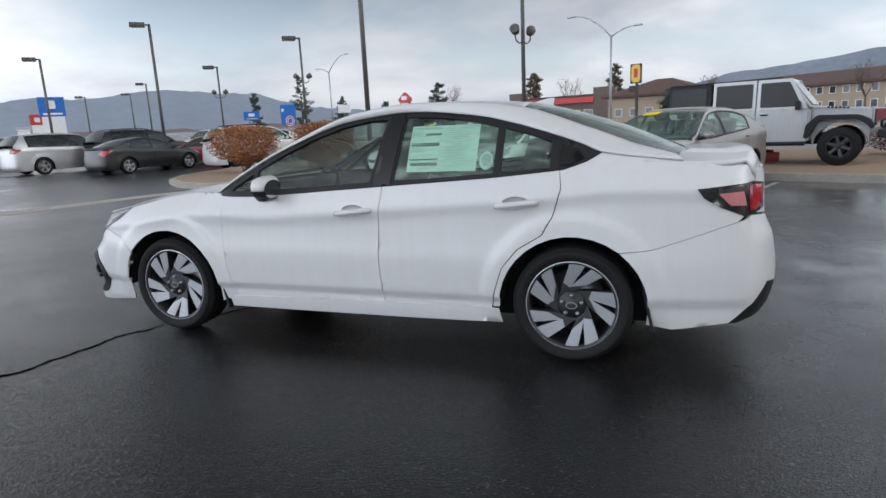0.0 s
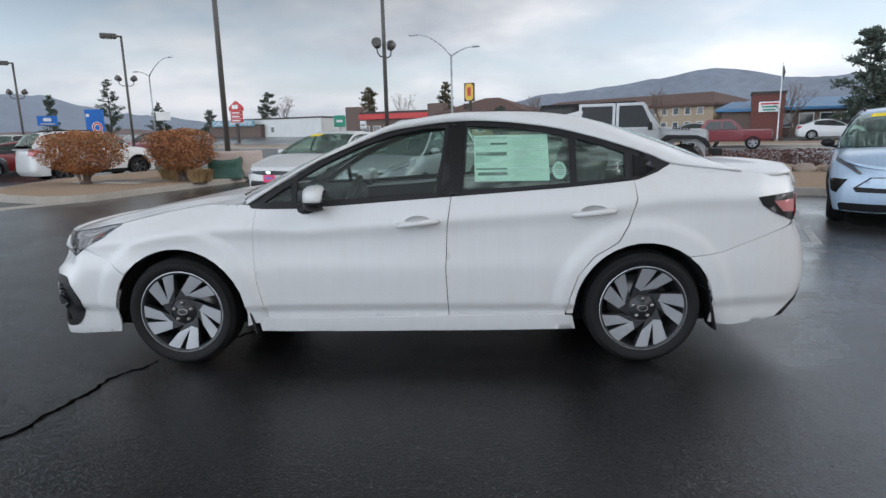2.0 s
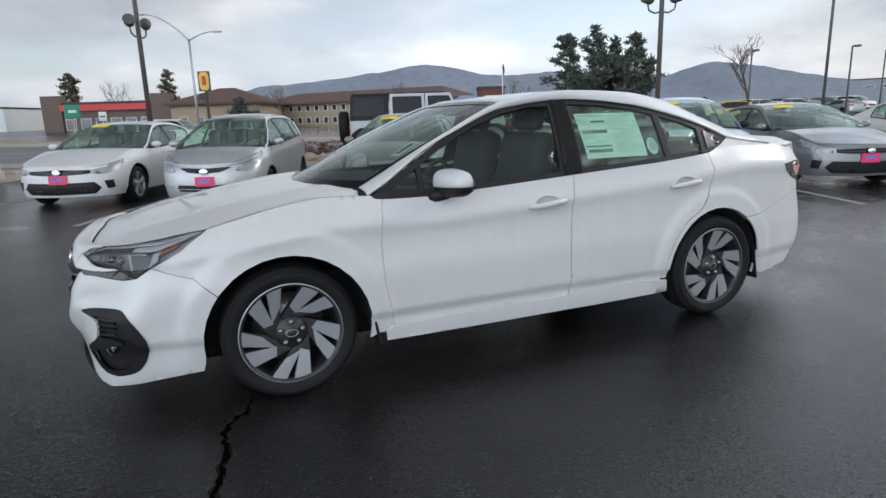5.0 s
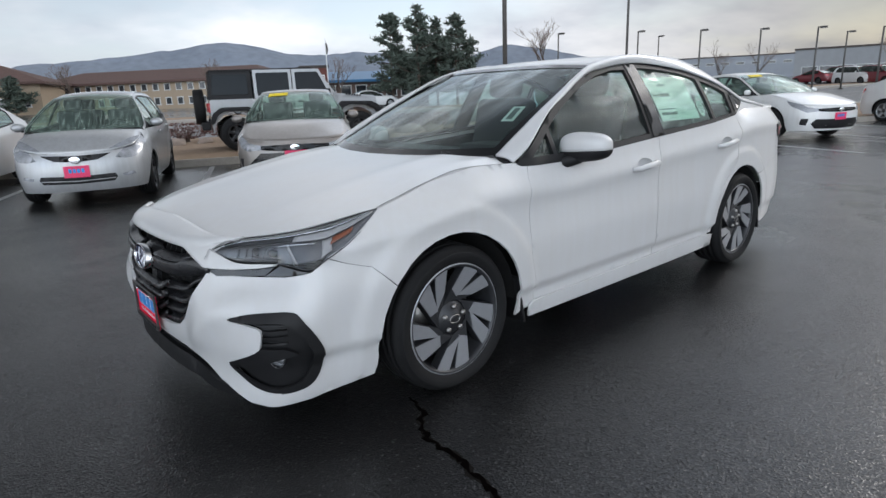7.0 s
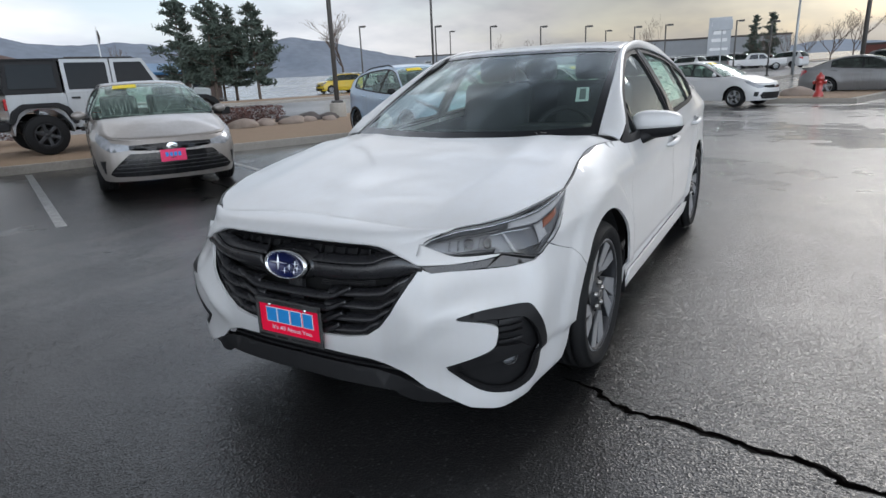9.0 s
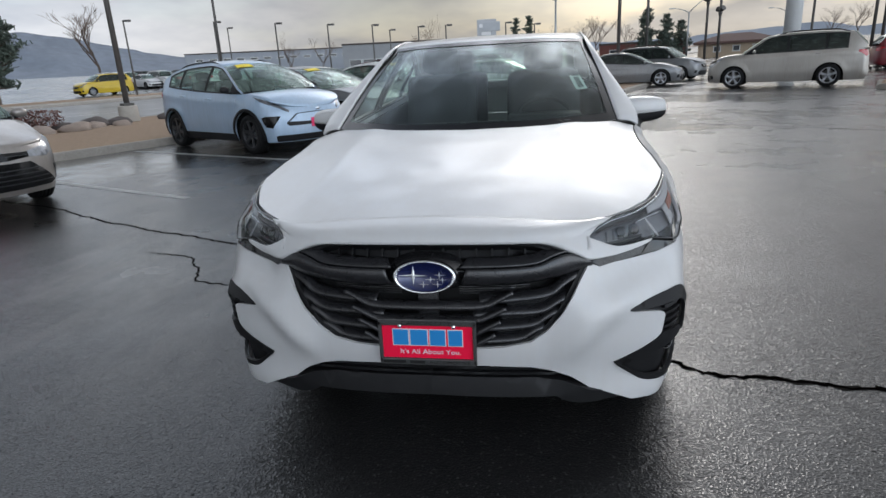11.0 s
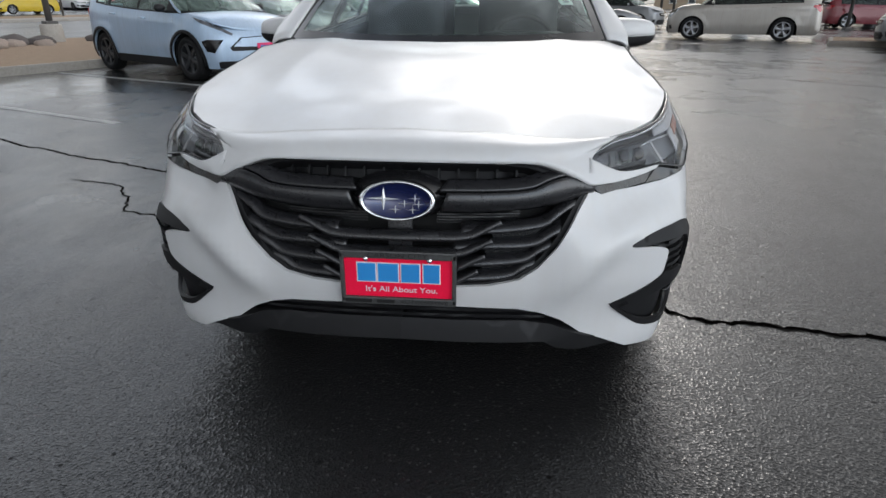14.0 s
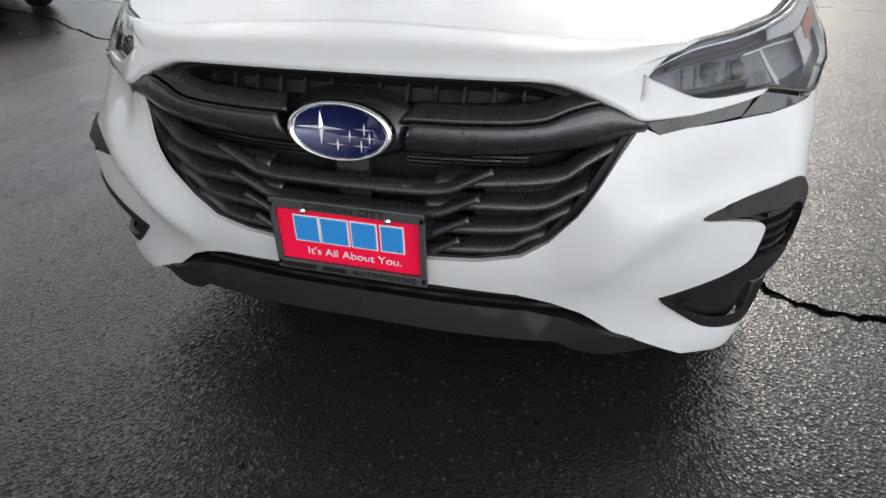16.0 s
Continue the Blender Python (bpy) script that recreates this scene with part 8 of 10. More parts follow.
def shoebox_pole(x, y, h, yaw, twin=None, base=True, head=True, r=0.085, hs=1.0, name="lot_lamp", label="tall bronze lot lamp with a shoebox head"):
    p = thing(name, label, "lamp post", "lot lamps", at=pose(x, y, rise(x, y), 0, 0, yaw))
    z0 = 0.0
    if base:
        v, f = lathe([(0.0, 0.62), (0.25, 0.62), (0.28, 0.58), (0.30, 0.0)], 20, "z")
        mesh_ob("footing", v, f, CONCRETE, p)
        z0 = 0.6
    bm = bmesh.new()
    tube(bm, [(0, 0, z0), (0, 0, h)], [r, r * 0.8], 12)
    part("pole", bm, POLE, p, smooth=True)
    bm = bmesh.new()
    box(bm, (0, 0, z0 + 0.05), (0.32, 0.32, 0.10), bevel=0.02)
    part("base_plate", bm, POLE, p)
    if head:
        bm = bmesh.new()
        box(bm, (-0.55 * hs, 0, h - 0.05), (0.72 * hs, 0.36 * hs, 0.22 * hs), bevel=0.04 * hs)
        tube(bm, [(0, 0, h - 0.04), (-0.25 * hs, 0, h - 0.04)], 0.04 * hs, 8)
        hd = part("lamp_head", bm, POLE, p)
        bm = bmesh.new()
        box(bm, (-0.55 * hs, 0, h - 0.05 - 0.115 * hs), (0.56 * hs, 0.28 * hs, 0.02), bevel=0.006)
        part("diffuser", bm, LAMPGLASS, hd)
    if twin:
        for sg in (-1, 1):
            bm = bmesh.new()
            turn = pose(0, 0, 0, 0, 0, 90 if head else 0)
            pts = [turn @ Vector(q) for q in ((0, 0, twin - 0.42), (0, sg * 0.22, twin - 0.46), (0, sg * 0.40, twin - 0.36), (0, sg * 0.44, twin - 0.18))]
            tube(bm, pts, 0.028, 8)
            part("arm", bm, POLE, p, smooth=True)
            v, f = lathe([(0.0, -0.19), (0.10, -0.19), (0.15, -0.12), (0.17, 0.0), (0.185, 0.10), (0.19, 0.13), (0.165, 0.13), (0.0, 0.11)], 18)
            mm = turn @ pose(0, sg * 0.44, twin, 25, 0, 90 * sg - 60)
            mesh_ob("floodlight", [tuple(mm @ Vector(q)) for q in v], f, POLE, p)
    return p


def street_lamp(x, y, h, yaw, arms=2):
    p = thing("street_lamp", "slim galvanised street lamp with curved arms", "lamp post", "street lamps", at=pose(x, y, rise(x, y), 0, 0, yaw))
    bm = bmesh.new()
    tube(bm, [(0, 0, 0), (0, 0, h)], [0.11, 0.07], 10)
    part("pole", bm, GALV, p, smooth=True)
    for sg in ((-1, 1) if arms == 2 else (-1,)):
        ln = 2.9 if sg < 0 else 1.7
        bm = bmesh.new()
        pts = [(sg * ln * t, 0, h - 0.1 + (1.75 if sg < 0 else 0.55) * math.sin(t * math.pi / 2) ** 0.9) for t in np.linspace(0, 1, 8)]
        tube(bm, pts, [0.05, 0.05, 0.045, 0.04, 0.04, 0.035, 0.03, 0.03], 8)
        a = part("arm", bm, GALV, p, smooth=True)
        bm = bmesh.new()
        e = pts[-1]
        box(bm, (e[0] + sg * 0.25, 0, e[2] + 0.01), (0.62, 0.22, 0.12), bevel=0.04)
        part("lamp_head", bm, GALV, a)
    return p


def leaf_mesh(rng, pts, size, flat=0.4):
    verts, faces = [], []
    for p in pts:
        d = Vector((rng.gauss(0, 1), rng.gauss(0, 1), rng.gauss(0, flat))).normalized()
        n = d.cross(Vector((rng.gauss(0, 1), rng.gauss(0, 1), rng.gauss(0, 1)))).normalized()
        s = size * rng.uniform(0.6, 1.35)
        o = len(verts)
        c = Vector(p)
        up = d.cross(n) * s * 0.12
        verts += [c - d * s, c + n * s * 0.5 + up, c + d * s, c - n * s * 0.5 + up]
        faces.append((o, o + 1, o + 2, o + 3))
    return verts, faces


def bush(x, y, w, d, h, z, seed, mat=REDLEAF, name="bush", label="clipped rust-brown winter bush with bare stems", n=11000):
    rng = random.Random(seed)
    b = thing(name, label, "bush", "island bushes", at=pose(x, y, z, 0, 0, rng.uniform(0, 360)))
    bm = bmesh.new()
    for k in range(26):
        a, r = rng.uniform(0, math.tau), rng.uniform(0.15, 0.9)
        e = Vector((math.cos(a) * r * w * 0.42, math.sin(a) * r * d * 0.42, h * rng.uniform(0.5, 0.9)))
        mid = Vector((e.x * 0.45 + rng.uniform(-.06, .06), e.y * 0.45 + rng.uniform(-.06, .06), e.z * 0.5))
        tube(bm, [(rng.uniform(-.12, .12), rng.uniform(-.12, .12), 0), mid, e], [0.016, 0.011, 0.005], 5)
    part("woody_frame", bm, TWIG, b)
    pts = []
    while len(pts) < n:
        a, t = rng.uniform(0, math.tau), rng.uniform(-1, 1)
        q = Vector((math.cos(a) * math.sqrt(1 - t * t), math.sin(a) * math.sqrt(1 - t * t), t))
        k = 1 / max(abs(q.x), abs(q.y), abs(q.z)) ** 0.75
        lump = 1 + 0.13 * noise.noise(q * 2.6 + Vector((seed, 0, 0))) + 0.06 * noise.noise(q * 7)
        rr = k * lump * (rng.uniform(0.72, 1.0) if rng.random() < 0.8 else rng.uniform(0.3, 0.8))
        p = Vector((q.x * w * 0.5 * rr, q.y * d * 0.5 * rr, h * 0.60 + q.z * h * 0.40 * min(rr, 1.12)))
        taper = 0.55 + 0.45 * smooth01((p.z / h - 0.12) / 0.4)
        p.x *= taper
        p.y *= taper
        if p.z > h * 0.16:
            pts.append(p)
    v, f = leaf_mesh(rng, pts, 0.034)
    mesh_ob("foliage", v, f, mat, b, smooth=False)
    return b


def tuft(x, y, z, r, h, seed, mat=STRAW, name="grass_tuft", label="dry straw-coloured clump of ornamental grass", n=900):
    rng = random.Random(seed)
    verts, faces = [], []
    for _ in range(n):
        a, q = rng.uniform(0, math.tau), math.sqrt(rng.random()) * r * 0.7
        c = Vector((q * math.cos(a), q * math.sin(a), 0))
        lean = Vector((math.cos(a), math.sin(a), 0)) * rng.uniform(0.1, 0.6) * r + Vector((rng.gauss(0, .04), rng.gauss(0, .04), 0))
        hh = h * rng.uniform(0.6, 1.05)
        s = Vector((-math.sin(a), math.cos(a), 0)) * 0.008
        o = len(verts)
        verts += [c - s, c + s, c + lean * 0.5 + Vector((0, 0, hh * 0.7)) + s * 0.8, c + lean * 0.5 + Vector((0, 0, hh * 0.7)) - s * 0.8, c + lean + Vector((0, 0, hh))]
        faces += [(o, o + 1, o + 2, o + 3), (o + 3, o + 2, o + 4)]
    t = tagged(mesh_ob(name, verts, faces, mat, smooth=False), label, "grass clump", "dry clumps")
    t.matrix_world = pose(x, y, z)
    return t


def bare_tree(x, y, h, seed, spread=0.5, levels=5, mat=TWIG, label="leafless winter tree with fine spreading twigs", trunk=0.016):
    rng = random.Random(seed)
    t = thing("bare_tree", label, "tree", "bare trees", at=pose(x, y, rise(x, y)))
    bm, fine = bmesh.new(), bmesh.new()

    def grow(p, d, ln, r, lv):
        pts, q = [p], p
        for k in range(3):
            d = (d + Vector((rng.gauss(0, 0.13), rng.gauss(0, 0.13), rng.gauss(0.05, 0.08)))).normalized()
            q = q + d * ln / 3
            pts.append(q)
        tube(bm if lv > 2 else fine, pts, [r, r * 0.9, r * 0.78, r * 0.62], 5 if lv > 2 else 3, False)
        if lv <= 0:
            return
        for k in range(rng.choice((2, 3, 3)) if lv < levels else 5):
            a = rng.uniform(0, math.tau)
            side = Vector((math.cos(a), math.sin(a), 0.15))
            nd = (d * (1 - spread * 0.55) + side * spread * rng.uniform(0.7, 1.2)).normalized()
            grow(pts[rng.choice((2, 3, 3))] if lv < levels else pts[rng.choice((2, 3))], nd, ln * rng.uniform(0.58, 0.80), r * 0.60, lv - 1)
    grow(Vector((0, 0, 0)), Vector((0, 0, 1)), h * 0.30, h * trunk, levels)
    part("trunk", bm, BARK, t)
    part("crown", fine, mat, t)
    return t


def pine(x, y, h, w, seed, mat=NEEDLE, label="tall dark pine with open tiers of branches", z=None, gap=0.22):
    rng = random.Random(seed)
    t = thing("pine_tree", label, "tree", "pines", at=pose(x, y, rise(x, y) if z is None else z))
    bm = bmesh.new()
    tube(bm, [(0, 0, 0), (rng.uniform(-.1, .1), rng.uniform(-.1, .1), h * 0.5), (0, 0, h * 0.97)], [h * 0.018, h * 0.012, 0.02], 8)
    verts, faces = [], []
    z0 = h * gap
    while z0 < h * 0.985:
        k = (z0 - h * gap) / (h * (1 - gap))
        reach = w * 0.5 * (1 - k) ** 0.62 * rng.uniform(0.35, 1.2) + 0.05 * w
        for _ in range(rng.choice((2, 3, 4))):
            a = rng.uniform(0, math.tau)
            ln = reach * rng.uniform(0.55, 1.1)
            e = Vector((math.cos(a) * ln, math.sin(a) * ln, z0 + ln * rng.uniform(0.05, 0.45)))
            tube(bm, [(0, 0, z0), (e.x * 0.55, e.y * 0.55, z0 + (e.z - z0) * 0.3), e], [0.05, 0.035, 0.015], 4, False)
            n = int((46 if h < 11 else 24) * max(0.5, ln))
            for _ in range(n):
                q = rng.uniform(0.45, 1.05)
                c = Vector((e.x * q, e.y * q, z0 + (e.z - z0) * q)) + Vector((rng.gauss(0, .16), rng.gauss(0, .16), rng.gauss(0.08, .12))) * (ln * 0.45 + 0.3)
                d = Vector((rng.gauss(0, 1), rng.gauss(0, 1), rng.gauss(0.5, 0.6))).normalized()
                s = d.cross(Vector((rng.gauss(0, 1), rng.gauss(0, 1), rng.gauss(0, 1)))).normalized()
                o, sz = len(verts), rng.uniform(0.10, 0.22) * (1.0 + h * 0.05)
                verts += [c - s * sz * 0.3, c + s * sz * 0.3, c + d * sz * 1.5 + s * sz * 0.12, c + d * sz * 1.5 - s * sz * 0.12]
                faces.append((o, o + 1, o + 2, o + 3))
        z0 += h * rng.uniform(0.025, 0.05)
    part("trunk", bm, BARK, t)
    mesh_ob("crown", verts, faces, mat, t, smooth=False)
    return t


def boulder(x, y, z, s, seed, mat=ROCK):
    rng = random.Random(seed)
    bm = bmesh.new()
    bmesh.ops.create_icosphere(bm, subdivisions=3, radius=1.0)
    for v in bm.verts:
        n = 1 + 0.28 * noise.noise(v.co * 1.3 + Vector((seed * 3.1, 0, 0))) + 0.08 * noise.noise(v.co * 4)
        v.co = Vector((v.co.x * s * n * 1.25, v.co.y * s * n, max(-0.25, v.co.z * n) * s * 0.62))
    b = tagged(part("boulder", bm, mat, smooth=True), "rounded landscape boulder half sunk in gravel", "boulder", "landscape boulders")
    b.matrix_world = pose(x, y, z + s * 0.10, 0, 0, rng.uniform(0, 360))
    return b


# lamps
shoebox_pole(-7.97, 16.1, 9.2, 200, r=0.095)
shoebox_pole(-2.9, 19.6, 9.2, 150, twin=4.75, head=False, label="tall bronze lot lamp with two floodlights below its top")
shoebox_pole(12.9, 12.4, 9.0, 60, twin=4.95, head=False, label="tall bronze lot lamp with two floodlights below its top")
shoebox_pole(-21.5, 34.0, 7.7, 35, twin=5.1, base=False, hs=1.3, label="bronze lot lamp with shoebox head and two floodlights")
shoebox_pole(-31.5, 37.5, 6.6, 35, twin=4.6, base=False, hs=1.2, label="bronze lot lamp with shoebox head and two floodlights")
AZ = lambda az, d, o=(0.0, -4.1): (o[0] + d * math.cos(radians(az)), o[1] + d * math.sin(radians(az)))
for az, d, top in ((133.5, 42, 8.2), (141.6, 55, 7.6), (146.2, 74, 7.8), (134.4, 78, 7.6), (135.7, 92, 7.4), (139.0, 90, 7.0)):
    x, y = AZ(az, d, (1.7, -4.1))
    shoebox_pole(x, y, top - rise(x, y), 45, base=False, r=0.10, hs=1.2)
street_lamp(-0.98, 42.5, 7.0, -20)
x, y = AZ(119.0, 72, (1.7, -4.1))
street_lamp(x, y, 7.4, 160)
for az, d, el in ((37.6, 52, 4.75), (30.77, 52, 4.53), (29.35, 68, 4.04), (25.76, 52, 4.30), (21.27, 52, 4.06), (17.32, 52, 3.87), (15.54, 60, 3.39), (13.17, 52, 3.56), (10.61, 54, 3.56), (5.11, 56, 3.50), (2.54, 56, 3.25)):
    x, y = AZ(az, d, (-3.67, -1.86))
    shoebox_pole(x, y, 1.3 + d * math.tan(radians(el)) - rise(x, y), 90, base=False, r=0.07, hs=0.62)
x, y = AZ(31.23, 38, (-3.67, -1.86))
shoebox_pole(x, y, 10.5, 90, base=False, head=False, r=0.075)
for az, d, h in ((-13.54, 52, 5.3), (-14.53, 50, 4.4)):
    x, y = AZ(az, d, (-4.08, -0.2))
    shoebox_pole(x, y, h + 3, 90, twin=h - rise(x, y) - 0.2, base=False, head=False, r=0.10)
for az, d, h in ((-6.64, 30, 8.5), (-8.89, 40, 8.0), (-19.4, 44, 8.0), (-21.18, 44, 4.1), (-25.2, 40, 9.0), (-25.8, 41, 9.0), (-27.2, 38, 9.0)):
    x, y = AZ(az, d, (-4.08, -0.2))
    shoebox_pole(x, y, h, 90, base=False, r=0.085, head=h < 5)
for az, d, h in ((-1.04, 53, 6.0), (-12.05, 80, 5.9), (-19.26, 92, 5.8)):
    x, y = AZ(az, d, (-4.08, -0.2))
    street_lamp(x, y, h - rise(x, y), 90)

# the island
bush(-10.55, 12.2, 2.0, 1.8, 1.50, KERB, 11)
bush(-7.9, 12.6, 1.65, 1.6, 1.50, KERB, 12, label="loose rust-brown winter bush with bare stems")
tuft(-8.7, 13.4, KERB, 0.34, 0.42, 3)
tuft(-8.3, 13.1, KERB, 0.30, 0.38, 4)
tuft(-7.35, 12.25, KERB, 0.26, 0.40, 5)
tuft(-7.2, 12.5, KERB, 0.22, 0.38, 6)
bm = bmesh.new()
box(bm, (0, 0, 0.40), (0.95, 0.75, 0.80), bevel=0.03)
for v in bm.verts:
    k = 1 - 0.10 * v.co.z
    v.co.x *= k
    v.co.y *= k
box(bm, (0, 0, 0.10), (1.02, 0.82, 0.20), bevel=0.02)
b = tagged(part("utility_vault", bm, PINKBOX), "pale pink concrete utility box with sloping sides", "utility box")
b.matrix_world = pose(-6.72, 14.6, KERB, 0, 0, 20)
bm = bmesh.new()
box(bm, (0, 0, 0.40), (0.75, 0.62, 0.80), bevel=0.05)
b = tagged(part("utility_vault", bm, PINKBOX), "small pink utility box half wrapped in tarpaulin", "utility box")
b.matrix_world = pose(-7.2, 14.0, KERB, 0, 0, 20)
bm = bmesh.new()
bmesh.ops.create_grid(bm, x_segments=26, y_segments=14, size=1.0)
for v in bm.verts:
    a, t = v.co.x * math.pi, (v.co.y + 1) / 2
    r = 0.50 + 0.05 * noise.noise(Vector((math.cos(a) * 2, math.sin(a) * 2, t * 3))) + 0.06 * (1 - t)
    sq = 1 / max(abs(math.cos(a)), abs(math.sin(a))) ** 0.7
    v.co = Vector((math.cos(a) * r * sq * 0.95, math.sin(a) * r * sq * 0.80, t * (0.60 + 0.05 * math.cos(a * 2))))
bmesh.ops.remove_doubles(bm, verts=bm.verts, dist=0.004)
b = tagged(part("tarpaulin", bm, TARP, smooth=True), "green tarpaulin tied round a utility box", "tarpaulin")
b.matrix_world = pose(-7.2, 13.9, KERB, 0, 0, 20)
bm = bmesh.new()
box(bm, (0, 0, 0.22), (0.9, 0.10, 0.40), pose(0, 0, 0, 35, 0, 0), bevel=0.02)
b = tagged(part("folded_tarpaulin", bm, TARP), "dark green folded tarpaulin leaning by the bush", "tarpaulin")
b.matrix_world = pose(-9.2, 14.4, KERB, 0, 0, -40)
slab("paving_slab", [(-11.3, 12.6), (-8.9, 11.9), (-8.4, 12.9), (-10.8, 13.7)], KERB + 0.01, KERB + 0.05, CONCRETE, "pale concrete slab on the island", "paving", bevel=0.01)

# the gravel strip
for k, (u, v, s) in enumerate(((2.3, 5.0, 0.36), (3.1, 5.3, 0.30), (3.9, 5.2, 0.34), (4.6, 5.6, 0.26), (5.3, 5.4, 0.22), (-4.6, 5.2, 0.30), (-5.4, 5.6, 0.36), (-3.8, 5.5, 0.24), (12.0, 4.6, 0.32), (11.2, 5.2, 0.26))):
    x, y = lot_xy(u, v)
    boulder(x, y, KERB - 0.02, s, 20 + k)
for k, (u, v, s) in enumerate(((5.0, 6.3, 0.36), (5.6, 6.1, 0.30), (7.3, 6.2, 0.32), (8.0, 6.4, 0.28), (4.2, 6.5, 0.26))):
    x, y = lot_xy(u, v)
    boulder(x, y, KERB - 0.02, s, 40 + k, DARKROCK)
for k, (u, v) in enumerate(((0.9, 5.6), (2.2, 5.9), (3.3, 6.2), (-5.6, 6.2), (-4.4, 6.4), (-3.0, 6.0), (9.5, 5.4))):
    x, y = lot_xy(u, v)
    bush(x, y, 1.5, 1.1, 0.62, KERB - 0.05, 60 + k, DULLRED, "low_shrub", "low dull red twiggy shrub on the gravel strip", 1500)

# hydrant island at the end of the row
bx, by = 19.9, -2.2
slab("hydrant_island_kerb", [(bx - 1.2, by - 1.0), (bx + 5, by - 2.9), (bx + 6, by + 0.4), (bx - 0.2, by + 1.8)], 0.0, KERB, CONCRETE, "concrete kerb of the small hydrant island", "kerb", bevel=0.02)
slab("hydrant_island_soil", [(bx - 0.95, by - 0.80), (bx + 4.8, by - 2.6), (bx + 5.6, by + 0.25), (bx - 0.1, by + 1.5)], 0.02, KERB + 0.012, TANEARTH, "tan gravel of the small hydrant island", "planting bed")
h = thing("fire_hydrant", "red fire hydrant on a gravel island", "hydrant", at=pose(bx + 0.1, by, KERB + 0.01))
v, f = lathe([(0.0, 0.78), (0.04, 0.77), (0.05, 0.72), (0.11, 0.68), (0.13, 0.60), (0.13, 0.55), (0.105, 0.54), (0.10, 0.16), (0.14, 0.14), (0.14, 0.08), (0.16, 0.06), (0.16, 0.0)], 20, "z")
mesh_ob("barrel", v, f, REDP, h)
for yaw in (0, 90, 180):
    v, f = lathe([(0.0, 0.20), (0.055, 0.20), (0.06, 0.15), (0.045, 0.14), (0.045, 0.0)], 12)
    mm = pose(0, 0, 0.46, 0, 0, yaw)
    mesh_ob("outlet", [tuple(mm @ Vector(q)) for q in v], f, REDP, h)
boulder(bx + 1.2, by + 0.6, KERB, 0.42, 71)
slab("right_island_kerb", [(15.9, -10.0), (18.4, -11.2), (18.0, -12.6), (15.6, -11.6)], 0.0, KERB, CONCRETE, "concrete kerb of a narrow island", "kerb", bevel=0.04)
slab("right_island_soil", [(16.15, -10.25), (18.1, -11.25), (17.8, -12.3), (15.85, -11.5)], 0.02, KERB + 0.012, TANEARTH, "tan gravel on a narrow island", "planting bed")


# trees
for k, (az, d, h, w) in enumerate(((52.9, 55, 7.9, 4.3), (50.5, 54, 8.3, 4.6), (48.8, 57, 7.4, 4.2), (46.9, 54, 7.4, 4.4), (49.8, 60, 6.2, 4.6))):
    x, y = AZ(az, d, (-3.67, -1.86))
    pine(x, y, h, w, 80 + k, gap=0.14)
for k, (az, d, h) in enumerate(((41.0, 102, 13.0), (71.6, 62, 5.6), (82.0, 68, 6.2), (61.4, 56, 5.2), (95.6, 110, 9.0), (106.5, 120, 9.0))):
    x, y = AZ(az, d, (-1.0, -4.0))
    bare_tree(x, y, h, 90 + k, 0.5 if k != 2 else 0.3)
for k, (az, d, h) in enumerate(((23.3, 70, 6.0), (20.5, 74, 5.6), (10.4, 64, 6.2), (-3.0, 70, 6.5), (-4.4, 75, 7.0), (-7.0, 82, 6.0), (-21.8, 78, 6.5), (-24, 95, 7.0), (-36, 70, 7), (1.8, 86, 6.0), (0.3, 83, 5.8), (-1.2, 88, 5.6))):
    x, y = AZ(az, d, (-4.0, -0.4))
    bare_tree(x, y, h, 110 + k, 0.55, 5, trunk=0.011)
for k, (az, d, h, w) in enumerate(((-29.3, 44, 4.9, 4.2), (2.7, 96, 6.4, 2.4), (1.5, 98, 6.8, 2.6), (-8.6, 84, 6.2, 3.4), (-10.2, 88, 5.4, 3.0), (-11.4, 92, 4.6, 3.0))):
    x, y = AZ(az, d, (-4.0, -0.4))
    pine(x, y, h, w, 130 + k, gap=0.06)
for k, (az, d, h, w) in enumerate(((121.5, 150, 12, 7.0), (125.6, 155, 9, 5), (117.8, 170, 8, 5), (113.8, 160, 6, 4.4), (108.9, 140, 9, 7.0), (99.8, 105, 8.0, 5.6), (92.6, 110, 9.0, 5.0), (87.6, 75, 3.6, 3.4), (56.0, 68, 5.0, 3.8))):
    x, y = AZ(az, d, (1.0, -4.1))
    pine(x, y, h, w, 150 + k, OLIVE if k in (5, 6) else NEEDLE, gap=0.08, label="bushy evergreen tree behind the road")

# ---- buildings and far things ----
BRICKRED = Mat("dark_red_brick", (0.15, 0.055, 0.045), 0.85).speckle(0.25, 6, bump=0.3).m
BROWNBRICK = Mat("brown_brick", (0.14, 0.10, 0.085), 0.85).speckle(0.25, 6, bump=0.3).m
BLUEROOF = Mat("blue_metal_roof", (0.05, 0.16, 0.30), 0.45, 0.2).speckle(0.2, 2).m
SHINGLE = Mat("brown_shingle_roof", (0.11, 0.065, 0.055), 0.9).speckle(0.25, 3, bump=0.3).m
STUCCO = Mat("tan_stucco", (0.36, 0.28, 0.20), 0.9).speckle(0.1, 2, bump=0.15).m
PALEWALL = Mat("pale_wall", (0.62, 0.63, 0.62), 0.8).speckle(0.08, 1).m
DEALERWALL = Mat("mid_grey_cladding", (0.27, 0.28, 0.29), 0.7).speckle(0.12, 1).m
GREYWALL = Mat("grey_metal_wall", (0.26, 0.28, 0.31), 0.6).speckle(0.1, 1).m
